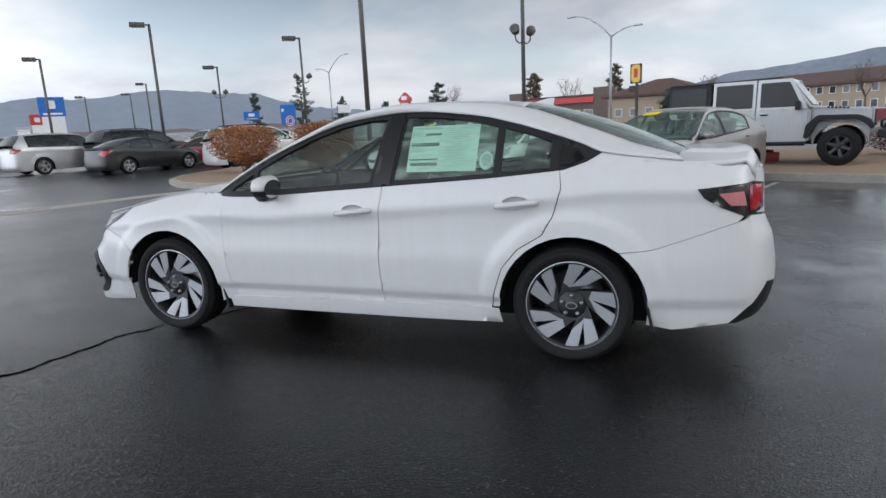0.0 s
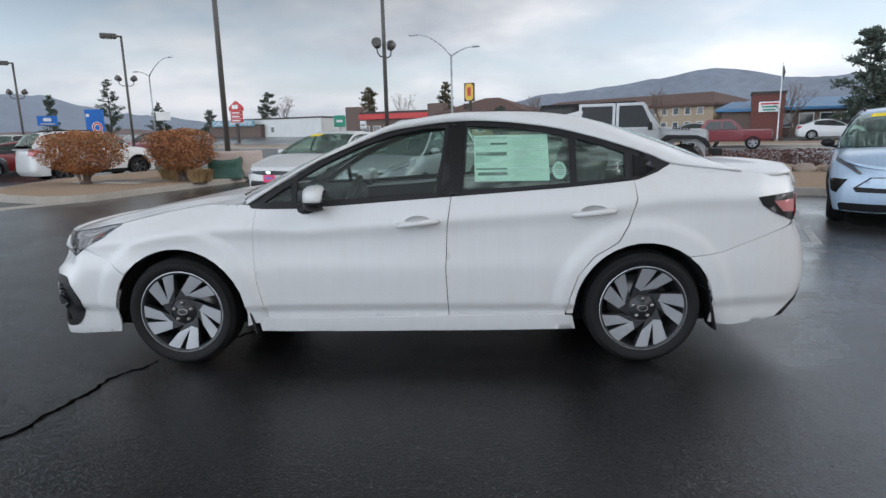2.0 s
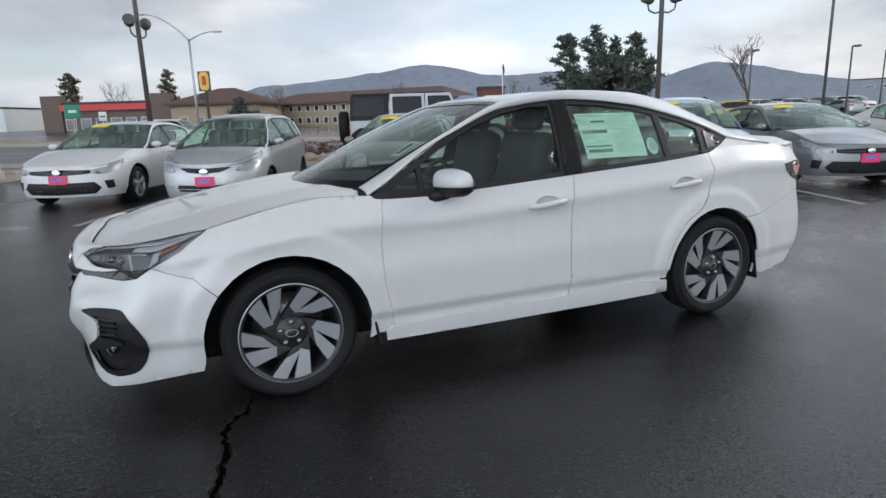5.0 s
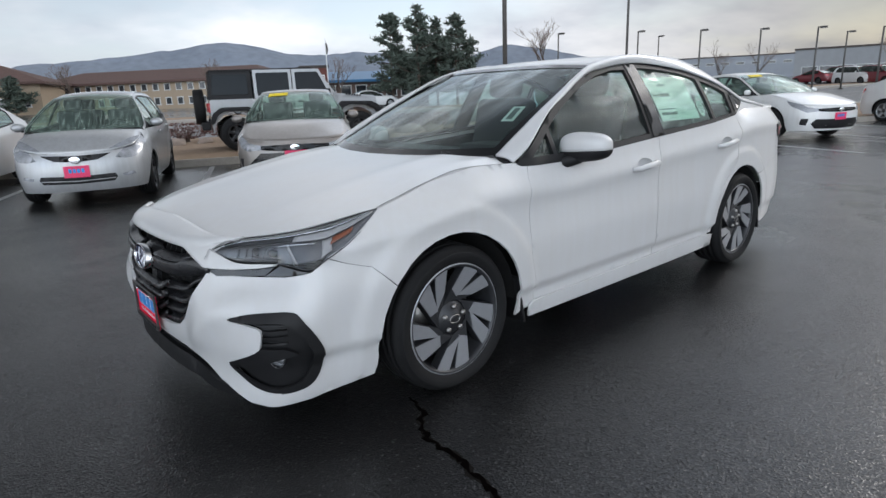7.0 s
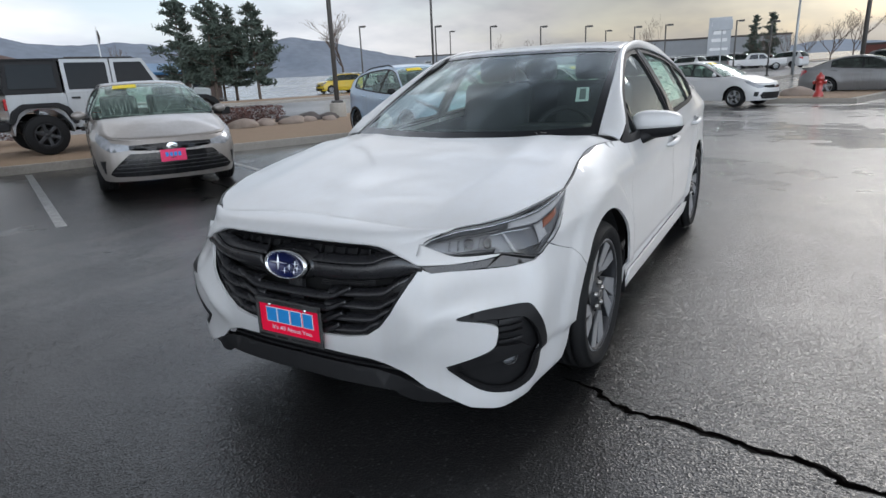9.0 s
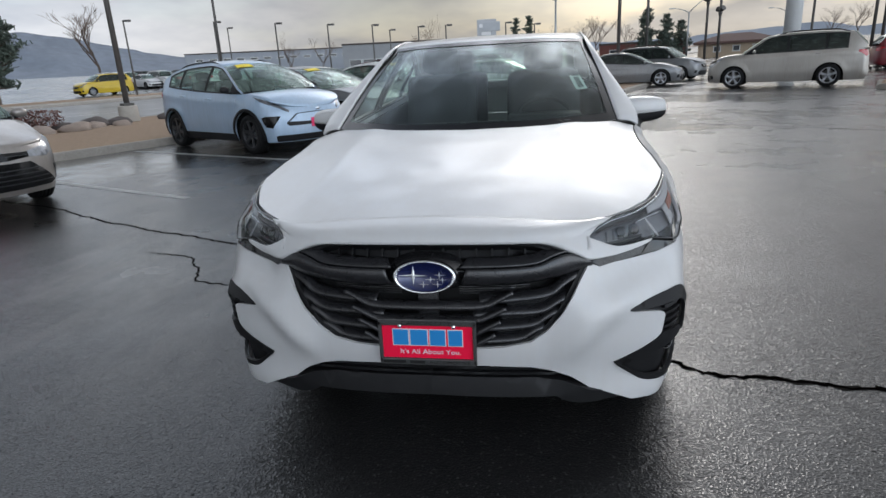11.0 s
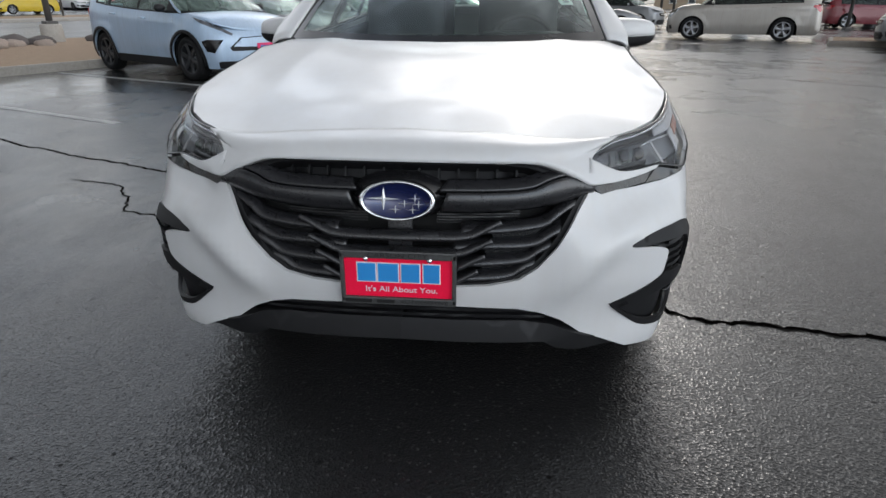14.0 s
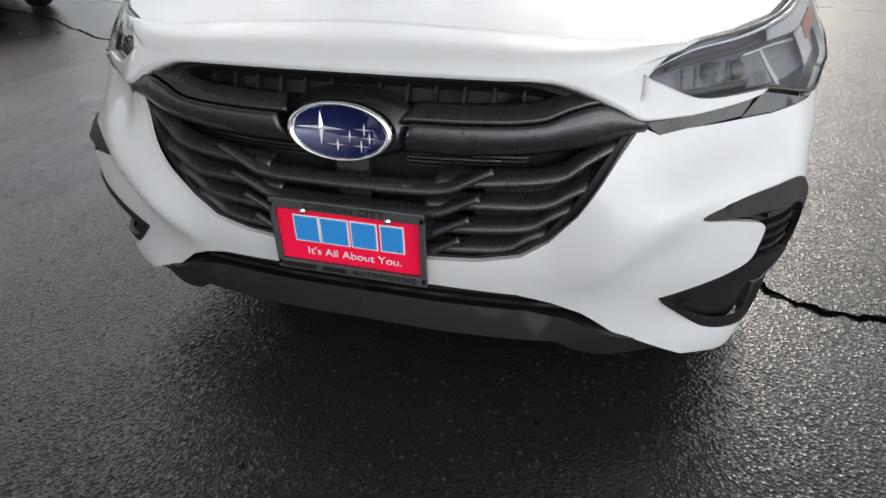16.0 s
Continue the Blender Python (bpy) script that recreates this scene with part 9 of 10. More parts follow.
PANE = Mat("dark_window_pane", (0.03, 0.035, 0.04), 0.1, 0, 0.5).speckle(0.3, 0.6).m
DARKTRIM = Mat("dark_eaves", (0.06, 0.05, 0.045), 0.8).speckle(0.2, 2).m


def house(name, m, w, d, h, wall, label, roof=None, roof_h=0.0, over=0.4, hip=0.0, windows=(), category="building"):
    """A building: front along its own x, at y = 0; windows: rows of (x0, step, count, z, width, height)."""
    b = thing(name, label, category, at=m)
    bm = bmesh.new()
    t = 0.25
    for c, s in (((0, t / 2, h / 2 - 1), (w, t, h + 2)), ((0, d - t / 2, h / 2 - 1), (w, t, h + 2)), ((-w / 2 + t / 2, d / 2, h / 2 - 1), (t, d - 2 * t - 0.01, h + 2)), ((w / 2 - t / 2, d / 2, h / 2 - 1), (t, d - 2 * t - 0.01, h + 2))):
        box(bm, c, s)
    part("wall", bm, wall, b)
    bm = bmesh.new()
    if roof_h:
        a = [(-w / 2 - over, -over, h), (w / 2 + over, -over, h), (w / 2 + over, d + over, h), (-w / 2 - over, d + over, h)]
        top = [(-w / 2 + hip, d / 2, h + roof_h), (w / 2 - hip, d / 2, h + roof_h)]
        vs = [bm.verts.new(p) for p in a] + [bm.verts.new(p) for p in top] + [bm.verts.new((x, y, z - 0.25)) for x, y, z in a]
        for q in ((0, 1, 5, 4), (2, 3, 4, 5), (1, 2, 5), (3, 0, 4), (6, 7, 1, 0), (7, 8, 2, 1), (8, 9, 3, 2), (9, 6, 0, 3), (9, 8, 7, 6)):
            bm.faces.new([vs[i] for i in q])
        bmesh.ops.recalc_face_normals(bm, faces=bm.faces)
    else:
        box(bm, (0, d / 2, h + 0.12), (w + 0.2, d + 0.2, 0.25))
    part("roof", bm, roof or DARKTRIM, b)
    for x0, step, n, z, ww, wh in windows:
        for k in range(n):
            x = x0 + step * k
            win = new("window")
            win.parent = b
            win.matrix_local = pose(x, -0.02, z)
            bm = bmesh.new()
            box(bm, (0, 0, 0), (ww, 0.03, wh))
            part("pane", bm, PANE, win)
            bm = bmesh.new()
            for c, s in (((0, -0.02, wh / 2), (ww + 0.16, 0.06, 0.08)), ((0, -0.02, -wh / 2), (ww + 0.16, 0.06, 0.08)), ((-ww / 2, -0.02, 0), (0.08, 0.06, wh)), ((ww / 2, -0.02, 0), (0.08, 0.06, wh))):
                box(bm, c, s)
            part("window_frame", bm, PALEWALL, win)
    return b


def lot_pose(u, v, turn=0.0, z=None):
    """Things that face the lot from over the road: own x to the right, front to the viewer."""
    x, y = lot_xy(u, v)
    return pose(x, y, rise(x, y) if z is None else z, 0, 0, -23 + turn)


# blue-roofed restaurant with a brick tower, and its flagpole
house("restaurant", lot_pose(8.4, 50), 15, 10, 2.5, BROWNBRICK, "low brown brick restaurant with a blue metal roof", BLUEROOF, 1.0, 0.8, 2.0, [(-6, 1.6, 8, 1.35, 1.1, 1.2)])
tw = house("brick_tower", lot_pose(4.0, 48.2), 2.6, 3.4, 3.7, BRICKRED, "dark red brick entrance tower with a sign board", None)
bm = bmesh.new()
box(bm, (0.1, -0.10, 2.6), (1.7, 0.12, 0.9), bevel=0.03)
sb = part("sign_board", bm, SIGNWHITE, tw, "white sign board")
for k in range(3):
    bm = bmesh.new()
    box(bm, (0.1, -0.175, 2.86 - 0.26 * k), (1.4 - 0.2 * k, 0.03, 0.14))
    part("sign_bar", bm, SIGNRED if k == 0 else SIGNGREEN, sb)
house("restaurant_wing", lot_pose(1.5, 49.5), 2.6, 8, 2.5, BROWNBRICK, "side wing of the restaurant under a blue roof", BLUEROOF, 0.8, 0.5, 0.8)
fp = thing("flagpole", "slim white flagpole with a furled dark flag", "flagpole", at=lot_pose(4.6, 43))
bm = bmesh.new()
tube(bm, [(0, 0, 0), (0, 0, 6.0)], [0.06, 0.035], 8)
part("pole", bm, SIGNWHITE, fp)
bm = bmesh.new()
tube(bm, [(0.05, 0, 5.7), (0.12, 0, 5.2), (0.08, 0, 4.7)], [0.05, 0.10, 0.04], 6)
part("flag", bm, DARKTRIM, fp)

# two-storey motel with a hipped brown roof, and its pylon sign
house("motel", lot_pose(-28.5, 60), 11, 9, 3.3, STUCCO, "tan stucco motel block with a hipped brown roof", SHINGLE, 1.9, 0.7, 4.5, [(-4, 2.0, 5, 1.2, 0.9, 0.9)])
house("motel", lot_pose(-14.0, 66, -28), 30, 10, 3.2, STUCCO, "long two-storey tan motel wing with rows of windows", SHINGLE, 1.5, 0.6, 3.0, [(-13.5, 1.5, 19, 2.45, 0.7, 0.75), (-13.5, 1.5, 19, 0.85, 0.7, 0.8)])
ps = thing("pylon_sign", "tall black pylon sign with a yellow octagonal face", "sign", at=lot_pose(-25.0, 48.5))
bm = bmesh.new()
tube(bm, [(0, 0, 0), (0, 0, 4.3)], 0.16, 10)
part("pole", bm, DARKTRIM, ps)
bm = bmesh.new()
box(bm, (-0.1, 0, 5.2), (1.15, 0.35, 1.95), bevel=0.05)
sgn = part("cabinet", bm, DARKTRIM, ps)
bm = bmesh.new()
oct_ = [(-0.3, -0.88), (0.3, -0.88), (0.48, -0.6), (0.48, 0.6), (0.3, 0.88), (-0.3, 0.88), (-0.48, 0.6), (-0.48, -0.6)]
fc = bm.faces.new([bm.verts.new((x - 0.05, -0.20, 5.2 + z)) for x, z in oct_])
r = bmesh.ops.extrude_face_region(bm, geom=[fc])
bmesh.ops.translate(bm, verts=[v for v in r["geom"] if isinstance(v, bmesh.types.BMVert)], vec=(0, 0.04, 0))
bmesh.ops.recalc_face_normals(bm, faces=bm.faces)
part("sign_face", bm, SIGNYELLOW, sgn)
bm = bmesh.new()
box(bm, (-0.05, -0.22, 5.25), (0.40, 0.03, 0.9), bevel=0.01)
part("sign_mark", bm, SIGNRED, sgn)
bm = bmesh.new()
box(bm, (-0.45, 0, 3.7), (0.7, 0.2, 0.6), bevel=0.03)
part("lower_cabinet", bm, DARKTRIM, ps)

# strip mall, white shop, service centre
mall = house("strip_mall", lot_pose(-45, 66), 17, 12, 3.6, BROWNBRICK, "low brown brick strip mall with a dark red fascia", None, windows=[(-7, 2.0, 8, 1.0, 1.3, 1.4)])
bm = bmesh.new()
box(bm, (0, -0.25, 3.1), (12, 0.4, 0.8), bevel=0.03)
part("fascia", bm, SIGNRED, mall)
for x in (-7.2, 7.2):
    bm = bmesh.new()
    box(bm, (x, 0.4, 2.0), (2.6, 1.4, 5.4), bevel=0.04)
    part("end_tower", bm, BROWNBRICK, mall)
house("white_shop", lot_pose(-74, 74), 19, 12, 3.2, PALEWALL, "long plain white shop building", None, windows=[(-8, 3.2, 3, 1.3, 0.8, 1.0)])
sv = house("service_station", lot_pose(-84, 73), 13, 9, 2.0, BROWNBRICK, "low brown service station with a long sign board", None)
bm = bmesh.new()
box(bm, (0, -0.3, 2.55), (10.5, 0.25, 1.15), bevel=0.03)
brd = part("sign_board", bm, SIGNBLUEPALE, sv, "pale blue sign board")
words("lettering", "CARSON SERVICENTER", 0.95, SIGNWHITE, brd, pose(0, -0.44, 2.55, 90, 0, 0), "white lettering", 0.01, 9.6)
py = thing("pylon_sign", "peaked red and white tenant sign on a post", "sign", at=lot_pose(-57.3, 46.5))
bm = bmesh.new()
box(bm, (0, 0, 1.2), (0.35, 0.3, 2.4))
part("post", bm, DARKTRIM, py)
for k, (z, hh, mt) in enumerate(((2.75, 0.45, SIGNRED), (3.25, 0.45, SIGNRED), (3.75, 0.45, SIGNRED))):
    bm = bmesh.new()
    box(bm, (0, 0, z), (1.8, 0.35, hh), bevel=0.02)
    q = part("panel", bm, mt, py)
    bm = bmesh.new()
    box(bm, (0, -0.19, z), (1.3, 0.02, 0.14))
    part("panel_bar", bm, SIGNWHITE, q)
bm = bmesh.new()
for y in (-0.2, 0.2):
    bm.faces.new([bm.verts.new(p) for p in ((-1.1, y, 4.0), (1.1, y, 4.0), (1.1, y, 4.45), (0, y, 5.25), (-1.1, y, 4.45))])
bm.verts.ensure_lookup_table()
for i in range(5):
    j = (i + 1) % 5
    bm.faces.new((bm.verts[i], bm.verts[j], bm.verts[5 + j], bm.verts[5 + i]))
bmesh.ops.recalc_face_normals(bm, faces=bm.faces)
q = part("gable", bm, SIGNRED, py)
bm = bmesh.new()
box(bm, (0, -0.215, 4.5), (1.0, 0.02, 0.5), bevel=0.005)
part("gable_mark", bm, SIGNWHITE, q)


def board_sign(name, az, d, o, zc, w, h, face, label, marks=(), post=GALV, pw=0.12, below=None):
    """A sign on a post at a bearing, turned to the lot; marks: plain shapes (x, z, w, h, material)."""
    x, y = AZ(az, d, o)
    g = rise(x, y)
    s = thing(name, label, "sign", at=pose(x, y, g, 0, 0, az - 90))
    bm = bmesh.new()
    box(bm, (0, 0.1, (zc - g) / 2), (pw, pw, zc - g))
    part("post", bm, post, s)
    bm = bmesh.new()
    box(bm, (0, 0, zc - g), (w, 0.3, h), bevel=0.04)
    f = part("sign_face", bm, face, s)
    for mx, mz, mw, mh, mt in marks:
        bm = bmesh.new()
        box(bm, (mx, -0.165, zc - g + mz), (mw, 0.03, mh), bevel=min(mw, mh) * 0.2)
        part("sign_mark", bm, mt, f)
    if below:
        bm = bmesh.new()
        box(bm, (0, 0.02, (zc - g - h / 2) / 2), (w * 0.86, 0.32, zc - g - h / 2))
        part("sign_body", bm, below, s)
    return s


O0 = (1.76, -4.08)
ring = board_sign("motel_sign", 123.0, 120, O0, 4.7, 2.8, 3.8, SIGNBLUE, "blue square sign with a red and white ring mark", [(-1.0, 0.9, 0.5, 0.5, SIGNWHITE)])
v, f = lathe([(0.45, 0.0), (0.95, 0.0)], 28)
q = mesh_ob("ring_mark", [(a * 0.85 + 0.25, -0.19 + b, c * 1.0 + 2.2) for a, b, c in v], f, SIGNWHITE, ring)
v, f = lathe([(0.58, 0.0), (0.82, 0.0)], 28)
mesh_ob("ring_mark", [(a * 0.85 + 0.25, -0.20 + b, c * 1.0 + 2.2) for a, b, c in v], f, SIGNRED, ring)
board_sign("blue_sign", 126.2, 130, O0, 5.05, 3.1, 1.7, SIGNBLUE, "blue sign board with a white mark", [(0, 0.2, 1.2, 0.6, SIGNWHITE), (0, -0.55, 2.2, 0.2, SIGNGREY)])
board_sign("white_sign", 117.9, 120, O0, 5.4, 2.4, 1.5, SIGNWHITE, "plain white sign board on a post")
board_sign("dealer_sign", 141.4, 95, O0, 6.1, 3.0, 2.5, SIGNBLUE, "tall blue and white dealer sign", [(0.0, 0.3, 0.9, 1.1, SIGNWHITE), (0, -0.9, 2.2, 0.25, SIGNWHITE)], below=SIGNWHITE)
board_sign("dealer_sign", 142.5, 105, O0, 4.83, 1.8, 1.5, SIGNRED, "small red and white dealer sign", [(0, 0, 0.7, 0.7, SIGNWHITE)], below=SIGNWHITE)
board_sign("dealer_sign", 143.5, 120, O0, 3.9, 2.0, 0.7, SIGNGREY, "low white dealer sign with dark bars", [(0, -0.2, 1.5, 0.2, SIGNWHITE)], below=SIGNWHITE)
board_sign("green_sign", 99.6, 30, (-1.06, -4.08), 2.05, 0.55, 0.55, SIGNGREEN, "small green road sign on a slim post", [(0, 0.0, 0.3, 0.12, SIGNWHITE)], pw=0.06)
board_sign("road_sign", 97.5, 31, (-1.06, -4.08), 1.85, 0.30, 0.40, SIGNWHITE, "small white road sign on a slim post", [(0, 0.0, 0.2, 0.05, DARKTRIM)], pw=0.06)
tower = board_sign("dealer_tower", 6.2, 96, (-3.67, -1.86), 4.4, 2.9, 6.6, SIGNGREY, "grey dealer sign tower with pale plaques", [(0, 2.4, 2.2, 0.5, SIGNWHITE), (0, 1.3, 1.6, 0.5, SIGNWHITE), (0, 0.3, 2.0, 0.45, SIGNWHITE), (0, -0.9, 2.3, 0.35, SIGNWHITE), (0, -2.4, 1.1, 1.4, DARKTRIM)], below=SIGNGREY)
board_sign("yellow_sign", -27.4, 60, (-4.0, -0.05), 3.5, 2.4, 0.9, SIGNYELLOW, "yellow and dark sign board on posts", [(0, 0.0, 1.6, 0.3, DARKTRIM)])
board_sign("grey_sign", 4.6, 70, (-4.0, -0.05), 5.2, 1.9, 1.0, SIGNGREY, "small grey sign board")
x, y = AZ(-20.2, 34, (-4.0, -0.05))
bp = thing("sign_column", "thick white steel sign column", "sign column", at=pose(x, y, rise(x, y)))
bm = bmesh.new()
tube(bm, [(0, 0, 0), (0, 0, 14)], 0.36, 20)
part("column", bm, SIGNWHITE, bp, smooth=True)


def at_az(az, d, o, turn=0.0):
    x, y = AZ(az, d, o)
    return pose(x, y, rise(x, y), 0, 0, az - 90 + turn)


house("warehouse", at_az(20.0, 150, (-4.0, -0.05), 2), 62, 30, 4.6, GREYWALL, "long grey metal warehouse behind the road", None, windows=[(-28, 3.0, 20, 3.2, 1.6, 0.5)])
house("dealership", at_az(10.0, 105, (-3.7, -1.86), 4), 34, 14, 4.2, DEALERWALL, "grey flat-roofed car dealership with a glass front", None, windows=[(-15, 2.2, 14, 1.0, 1.9, 1.7)])
house("house", at_az(-16.0, 78, (-4.0, -0.05)), 8, 7, 1.7, STUCCO, "brown house with a low hipped roof", SHINGLE, 0.9, 0.5, 2.5, [(-2, 2, 3, 0.9, 0.7, 0.6)])
house("kiosk", at_az(-32.2, 52, (-4.0, -0.05)), 6.5, 5, 1.5, PALEWALL, "low pale building with a flat canopy", SIGNWHITE, 0.3, 0.8, 1.0, [(-2, 1.2, 4, 0.8, 0.9, 0.7)])
house("far_shop", at_az(-8.5, 95, (-4.0, -0.05)), 12, 8, 2.0, BRICKRED, "low brick shop far behind the road", None, windows=[(-4, 2, 5, 0.9, 1.0, 0.8)])

# hills: three hazy ranges
def hills(dist, tops, mat, label, jag):
    """A far range as a folded slope; tops: bearing and height in degrees."""
    el = hermite(tops)
    az = np.arange(tops[0][0], tops[-1][0], 0.5)
    verts, faces, n = [], [], 7
    for i, a in enumerate(az):
        e = float(el(a)) + jag * noise.fractal(Vector((a * 0.22, dist * 0.01, 0)), 0.8, 2.0, 5)
        hgt = dist * math.tan(radians(max(0.05, e)))
        for j in range(n):
            t = j / (n - 1)
            r = dist * (0.80 + 0.20 * t) + dist * 0.02 * noise.noise(Vector((a * 0.4, t * 4, 1)))
            z = 1 + hgt * t ** 1.3 * (1 + 0.10 * noise.noise(Vector((a * 0.5, t * 3, 5))) * (1 - t))
            verts.append((r * math.cos(radians(a)), r * math.sin(radians(a)), z))
    for i in range(len(az) - 1):
        for j in range(n - 1):
            o = i * n + j
            faces.append((o, o + 1, o + n + 1, o + n))
    return tagged(mesh_ob("hills", verts, faces, mat), label, "hills", kind="structure")


# distance haze is painted into the two hill colours
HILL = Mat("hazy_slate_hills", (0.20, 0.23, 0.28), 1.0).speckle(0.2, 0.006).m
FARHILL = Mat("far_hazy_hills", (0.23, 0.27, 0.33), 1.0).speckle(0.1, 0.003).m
SCRUB = Mat("dull_winter_scrub", (0.16, 0.12, 0.11), 1.0).speckle(0.35, 0.25).m
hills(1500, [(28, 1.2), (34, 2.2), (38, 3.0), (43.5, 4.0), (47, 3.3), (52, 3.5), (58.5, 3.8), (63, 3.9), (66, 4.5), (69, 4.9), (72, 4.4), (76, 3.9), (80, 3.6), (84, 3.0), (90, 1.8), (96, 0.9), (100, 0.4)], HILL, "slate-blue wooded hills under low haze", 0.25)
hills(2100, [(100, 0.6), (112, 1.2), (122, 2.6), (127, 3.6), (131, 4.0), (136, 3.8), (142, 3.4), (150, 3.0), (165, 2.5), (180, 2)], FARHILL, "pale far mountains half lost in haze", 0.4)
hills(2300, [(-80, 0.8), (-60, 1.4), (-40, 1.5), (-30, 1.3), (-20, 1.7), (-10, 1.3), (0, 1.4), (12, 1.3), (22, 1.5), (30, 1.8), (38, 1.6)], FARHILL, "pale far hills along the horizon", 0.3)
hills(240, [(-75, 0.2), (-50, 0.5), (-30, 0.45), (-10, 0.55), (10, 0.3), (30, 0.35), (60, 0.5), (80, 0.8), (100, 1.1), (120, 1.0), (140, 0.8), (160, 0.6), (178, 0.4)], SCRUB, "dull brown winter scrub and trees in the distance", 0.35)

# ---- cars farther off ----
parked_car("suv", "suv", (4.64, 1.815, 1.73, 2.67, 0.95), WHITE, pose(-13.99, 17.85, 0, 0, 0, -121.7), "white suv with black cladding parked behind the island", "dark", 0.36, plate=False, cladding=True, rails=True)
parked_car("sedan", "sedan", (4.75, 1.83, 1.45, 2.8, 0.92), BLACKP, pose(-18.8, 16.4, 0, 0, 0, -102), "black sedan parked in the far row", "spoke", 0.33, plate=False, dark=True, group="cars in the far row")
parked_car("suv", "suv", (5.1, 2.0, 1.86, 2.95, 0.95), BLACKP, pose(-21.8, 19.3, 0, 0, 0, -104), "black suv in the far row", "spoke", 0.37, plate=False, dark=True, rails=True, group="cars in the far row")
parked_car("suv", "suv", (5.1, 2.0, 1.86, 2.95, 0.95), SILVER, pose(-24.7, 17.4, 0, 0, 0, -104), "silver suv parked in the far row", "spoke", 0.37, plate=False, dark=True, group="cars in the far row")
parked_car("sedan", "sedan", (4.5, 1.75, 1.42, 2.65, 0.9), BLACKP, pose(-21.6, 23.4, 0, 0, 0, 25), "black sedan facing the row beside a red hatchback", "spoke", 0.32, plate=False, dark=True, group="cars in the far row")
parked_car("hatchback", "hatch", (4.1, 1.7, 1.4, 2.5, 0.83), DEEPRED, pose(-18.9, 20.4, 0, 0, 0, 22), "red hatchback in the far row", "steel", 0.30, plate=False, dark=True, group="cars in the far row")
k = 0
for az, d, form, col, rz in ((147.5, 44, "sedan", WHITE, 20), (149.3, 47, "sedan", SILVER, 30), (151.0, 42, "suv", GREENP, 40), (145.0, 46, "suv", MAROON, 130), (130.0, 46, "suv", WHITE, 100), (127.5, 52, "sedan", WHITE, 80), (124.8, 50, "sedan", PEARL, 70)):
    x, y = AZ(az, d, O0)
    L = (4.7, 1.82, 1.46, 2.75, 0.93) if form == "sedan" else (4.7, 1.86, 1.72, 2.7, 0.95)
    parked_car("sedan" if form == "sedan" else "suv", form, L, col, pose(x, y, rise(x, y), 0, 0, rz), "far parked car in the neighbouring lot", "dark", 0.33, plate=False, dark=True, group="cars in the neighbouring lot")
for (x, y), form, col, rz in (((11.9, -12.0), "suv", SILVER, 247), ((14.7, -13.2), "suv", GREY, 247), ((30.0, -6.3), "suv", GREY, 60), ((31.0, -19.3), "suv", MAROON, 80), ((34.5, -22.8), "suv", BLACKP, 75), ((24.5, -4.0), "sedan", GREY, 80)):
    L = (4.7, 1.82, 1.46, 2.75, 0.93) if form == "sedan" else (4.7, 1.86, 1.72, 2.7, 0.95)
    parked_car("sedan" if form == "sedan" else "suv", form, L, col, pose(x, y, rise(x, y), 0, 0, rz), "parked car with clear lamps across the lot", "spoke", 0.34, plate=False, dark=True, rails=form == "suv", group="cars across the lot")
# traffic and far lots
for u, v, form, col, turn in ((-34.0, 14.8, "suv", MAROON, -90), (-16.8, 22.0, "suv", WHITE, 90), (8.0, 40.0, "sedan", WHITE, 90), (-2.0, 38.5, "sedan", SILVER, -90), (24.1, 40.5, "suv", YELLOWP, -90)):
    x, y = lot_xy(u, v)
    L = (4.7, 1.82, 1.46, 2.75, 0.93) if form == "sedan" else (4.7, 1.86, 1.72, 2.7, 0.95)
    parked_car("sedan" if form == "sedan" else "suv", form, L, col, pose(x, y, rise(x, y) + 0.01, 0, 0, 67 + turn), "car on the far side of the road", "spoke", 0.33, plate=False, dark=True, group="cars along the road")


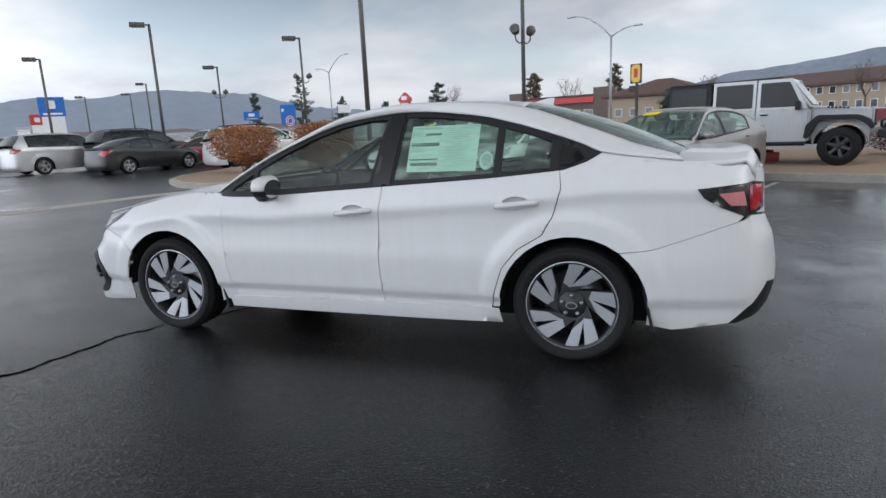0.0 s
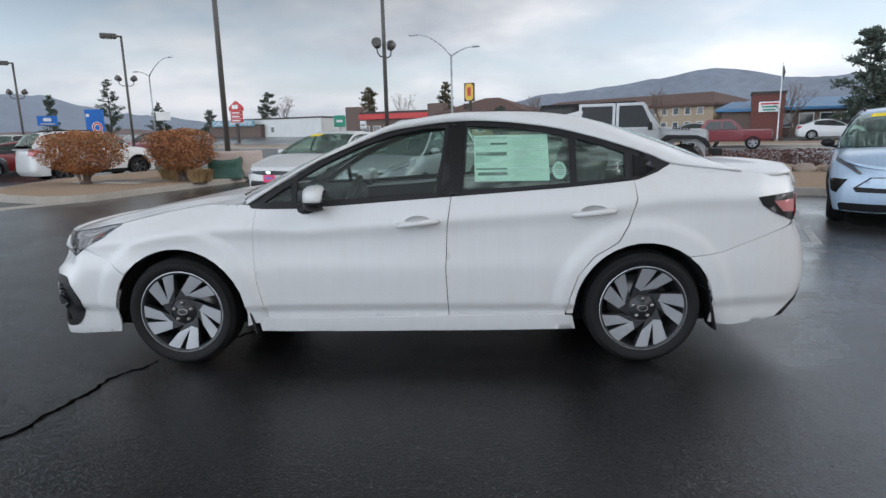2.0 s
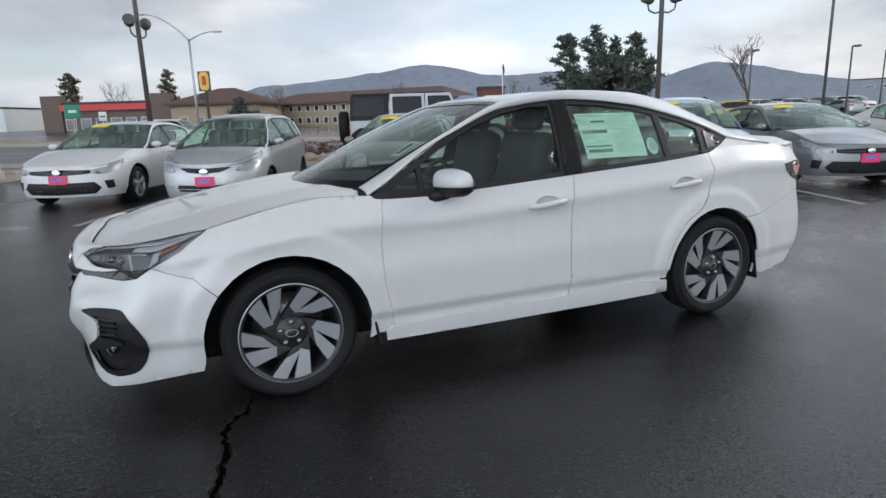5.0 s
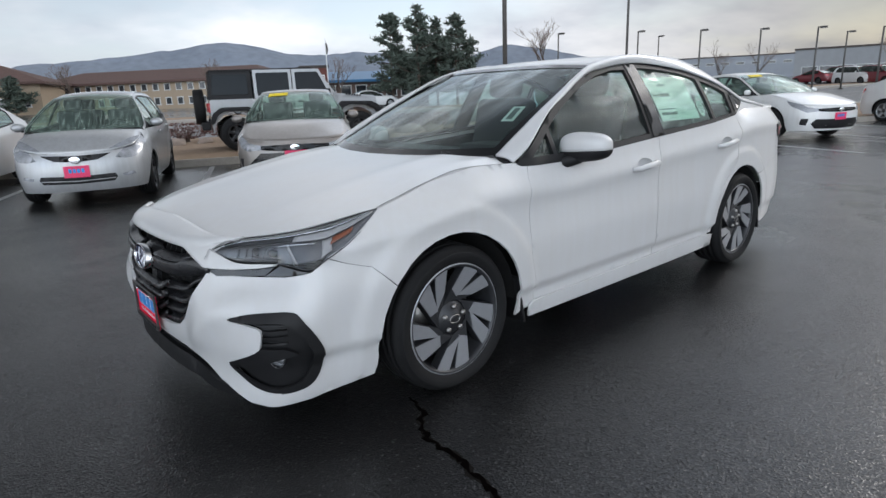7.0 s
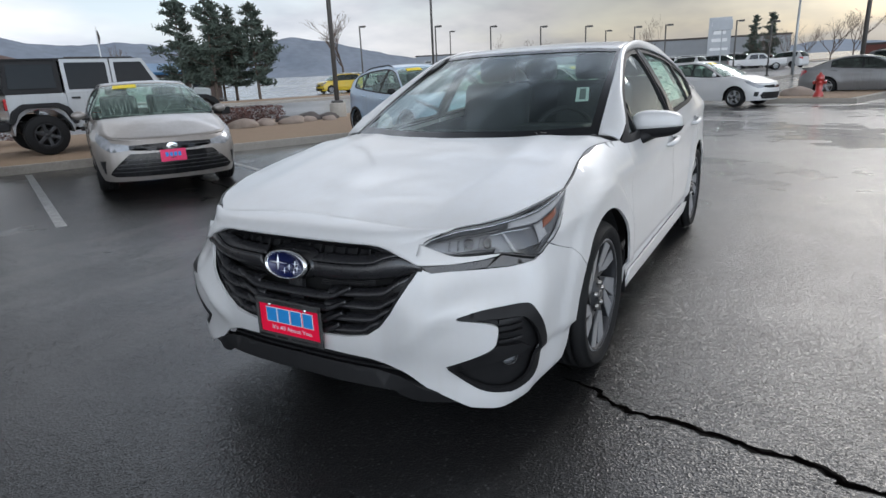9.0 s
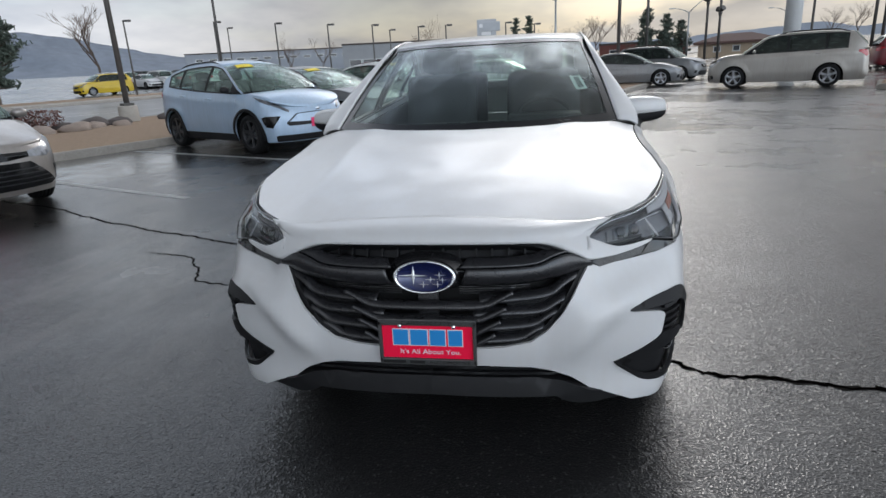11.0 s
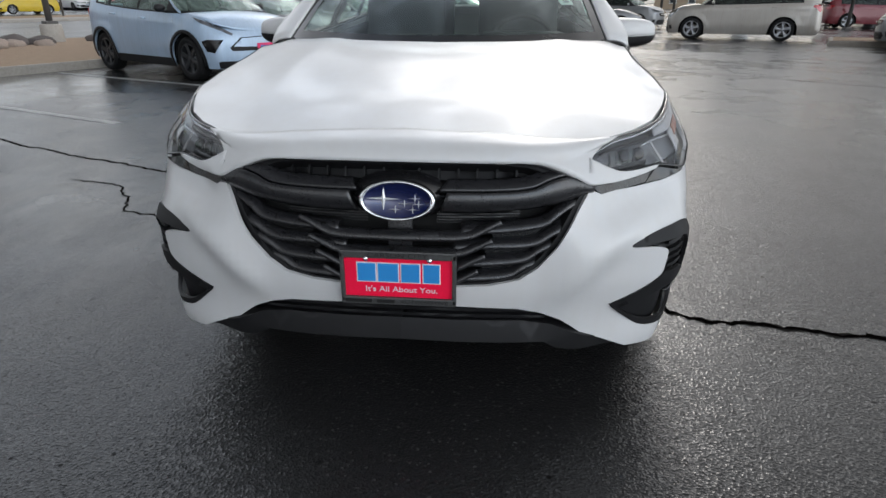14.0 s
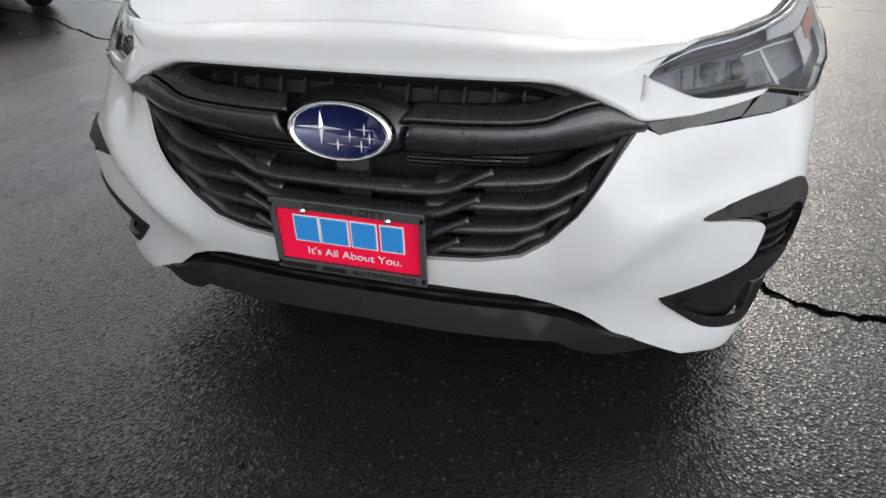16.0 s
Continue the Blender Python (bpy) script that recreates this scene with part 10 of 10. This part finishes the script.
def pickup(m, colour, label):
    t = thing("pickup_truck", label, "truck", at=m)
    bm = bmesh.new()
    box(bm, (-1.95, 0, 0.82), (1.5, 1.84, 0.62), bevel=0.10)
    box(bm, (0.0, 0, 0.80), (2.6, 1.86, 0.64), bevel=0.06)
    part("body", bm, colour, t)
    bm = bmesh.new()
    box(bm, (1.95, 0, 0.84), (1.55, 1.86, 0.60), bevel=0.05)
    part("bed", bm, colour, t)
    bm = bmesh.new()
    vs = [(-1.25, 1.1), (-0.62, 1.72), (0.75, 1.74), (1.15, 1.1)]
    for y in (-0.80, 0.80):
        bm.faces.new([bm.verts.new((x, y * (1 - 0.16 * (z - 1.1) / 0.6), z)) for x, z in vs])
    bm.verts.ensure_lookup_table()
    for i in range(4):
        j = (i + 1) % 4
        bm.faces.new((bm.verts[i], bm.verts[j], bm.verts[4 + j], bm.verts[4 + i]))
    bmesh.ops.recalc_face_normals(bm, faces=bm.faces)
    bmesh.ops.bevel(bm, geom=bm.edges[:], offset=0.05, segments=2, affect="EDGES")
    part("cab", bm, colour, t)
    for sg in (-1, 1):
        for x0, x1, s0, s1 in ((-0.98, -0.12, -0.52, -0.12), (-0.05, 0.85, -0.05, 0.62)):
            bm = bmesh.new()
            bm.faces.new([bm.verts.new((x, sg * (0.812 - 0.215 * (z - 1.1)), z)) for x, z in ((x0, 1.16), (x1, 1.16), (s1, 1.62), (s0, 1.62))])
            r = bmesh.ops.extrude_face_region(bm, geom=bm.faces[:])
            bmesh.ops.translate(bm, verts=[v for v in r["geom"] if isinstance(v, bmesh.types.BMVert)], vec=(0, -sg * 0.03, 0))
            bmesh.ops.recalc_face_normals(bm, faces=bm.faces)
            part("side_window", bm, GLOSSBLACK, t)
        for a in (-1.75, 1.75):
            wheel(t, a, sg * 0.80, sg, 0.39, "spoke", 0.25, 0.25)
        bm = bmesh.new()
        box(bm, (-2.69, sg * 0.72, 0.92), (0.06, 0.34, 0.16), bevel=0.02)
        part("head_lamp", bm, HEADLAMP, t)
        bm = bmesh.new()
        box(bm, (2.715, sg * 0.82, 0.95), (0.04, 0.16, 0.30), bevel=0.015)
        part("tail_lamp", bm, TAILRED, t)
    bm = bmesh.new()
    box(bm, (-2.70, 0, 0.78), (0.05, 1.0, 0.30), bevel=0.02)
    box(bm, (-2.72, 0, 0.55), (0.10, 1.8, 0.14), bevel=0.03)
    part("grille", bm, TRIM, t)
    return t


x, y = lot_xy(0.6, 26.0)
pickup(pose(x, y, rise(x, y) + 0.01, 0, 0, 67 + 90), MAROON, "maroon pickup truck at the far side of the road")
x, y = AZ(3.3, 74, (-3.67, -1.86))
pickup(pose(x, y, rise(x, y), 0, 0, 98), WHITE, "white pickup truck beyond the lot")
rng = random.Random(77)
FAR = []
for k in range(26):
    az = 31.0 + 0.62 * k if k < 14 else 1.0 + 1.5 * (k - 14)
    x, y = AZ(az, rng.uniform(70, 84) if k < 14 else rng.uniform(72, 90), (-3.7, -1.5))
    form = rng.choice(("sedan", "suv", "suv"))
    L = (4.7, 1.82, 1.46, 2.75, 0.93) if form == "sedan" else (4.7, 1.86, 1.76, 2.7, 0.95)
    FAR.append((form, L, rng.choice((WHITE, WHITE, SILVER, GREY, BLACKP, PEARL, MAROON)), pose(x, y, rise(x, y), 0, 0, rng.choice((60, 75, 240, 250)))))
made = {}
for form, L, col, m in FAR:
    key = (form, col.name)
    if key not in made:
        made[key] = parked_car("sedan" if form == "sedan" else "suv", form, L, col, m, "far parked car in the lot over the road", "dark", 0.33, plate=False, dark=True, group="cars in the lot over the road")
    else:
        copy_thing(made[key], m)
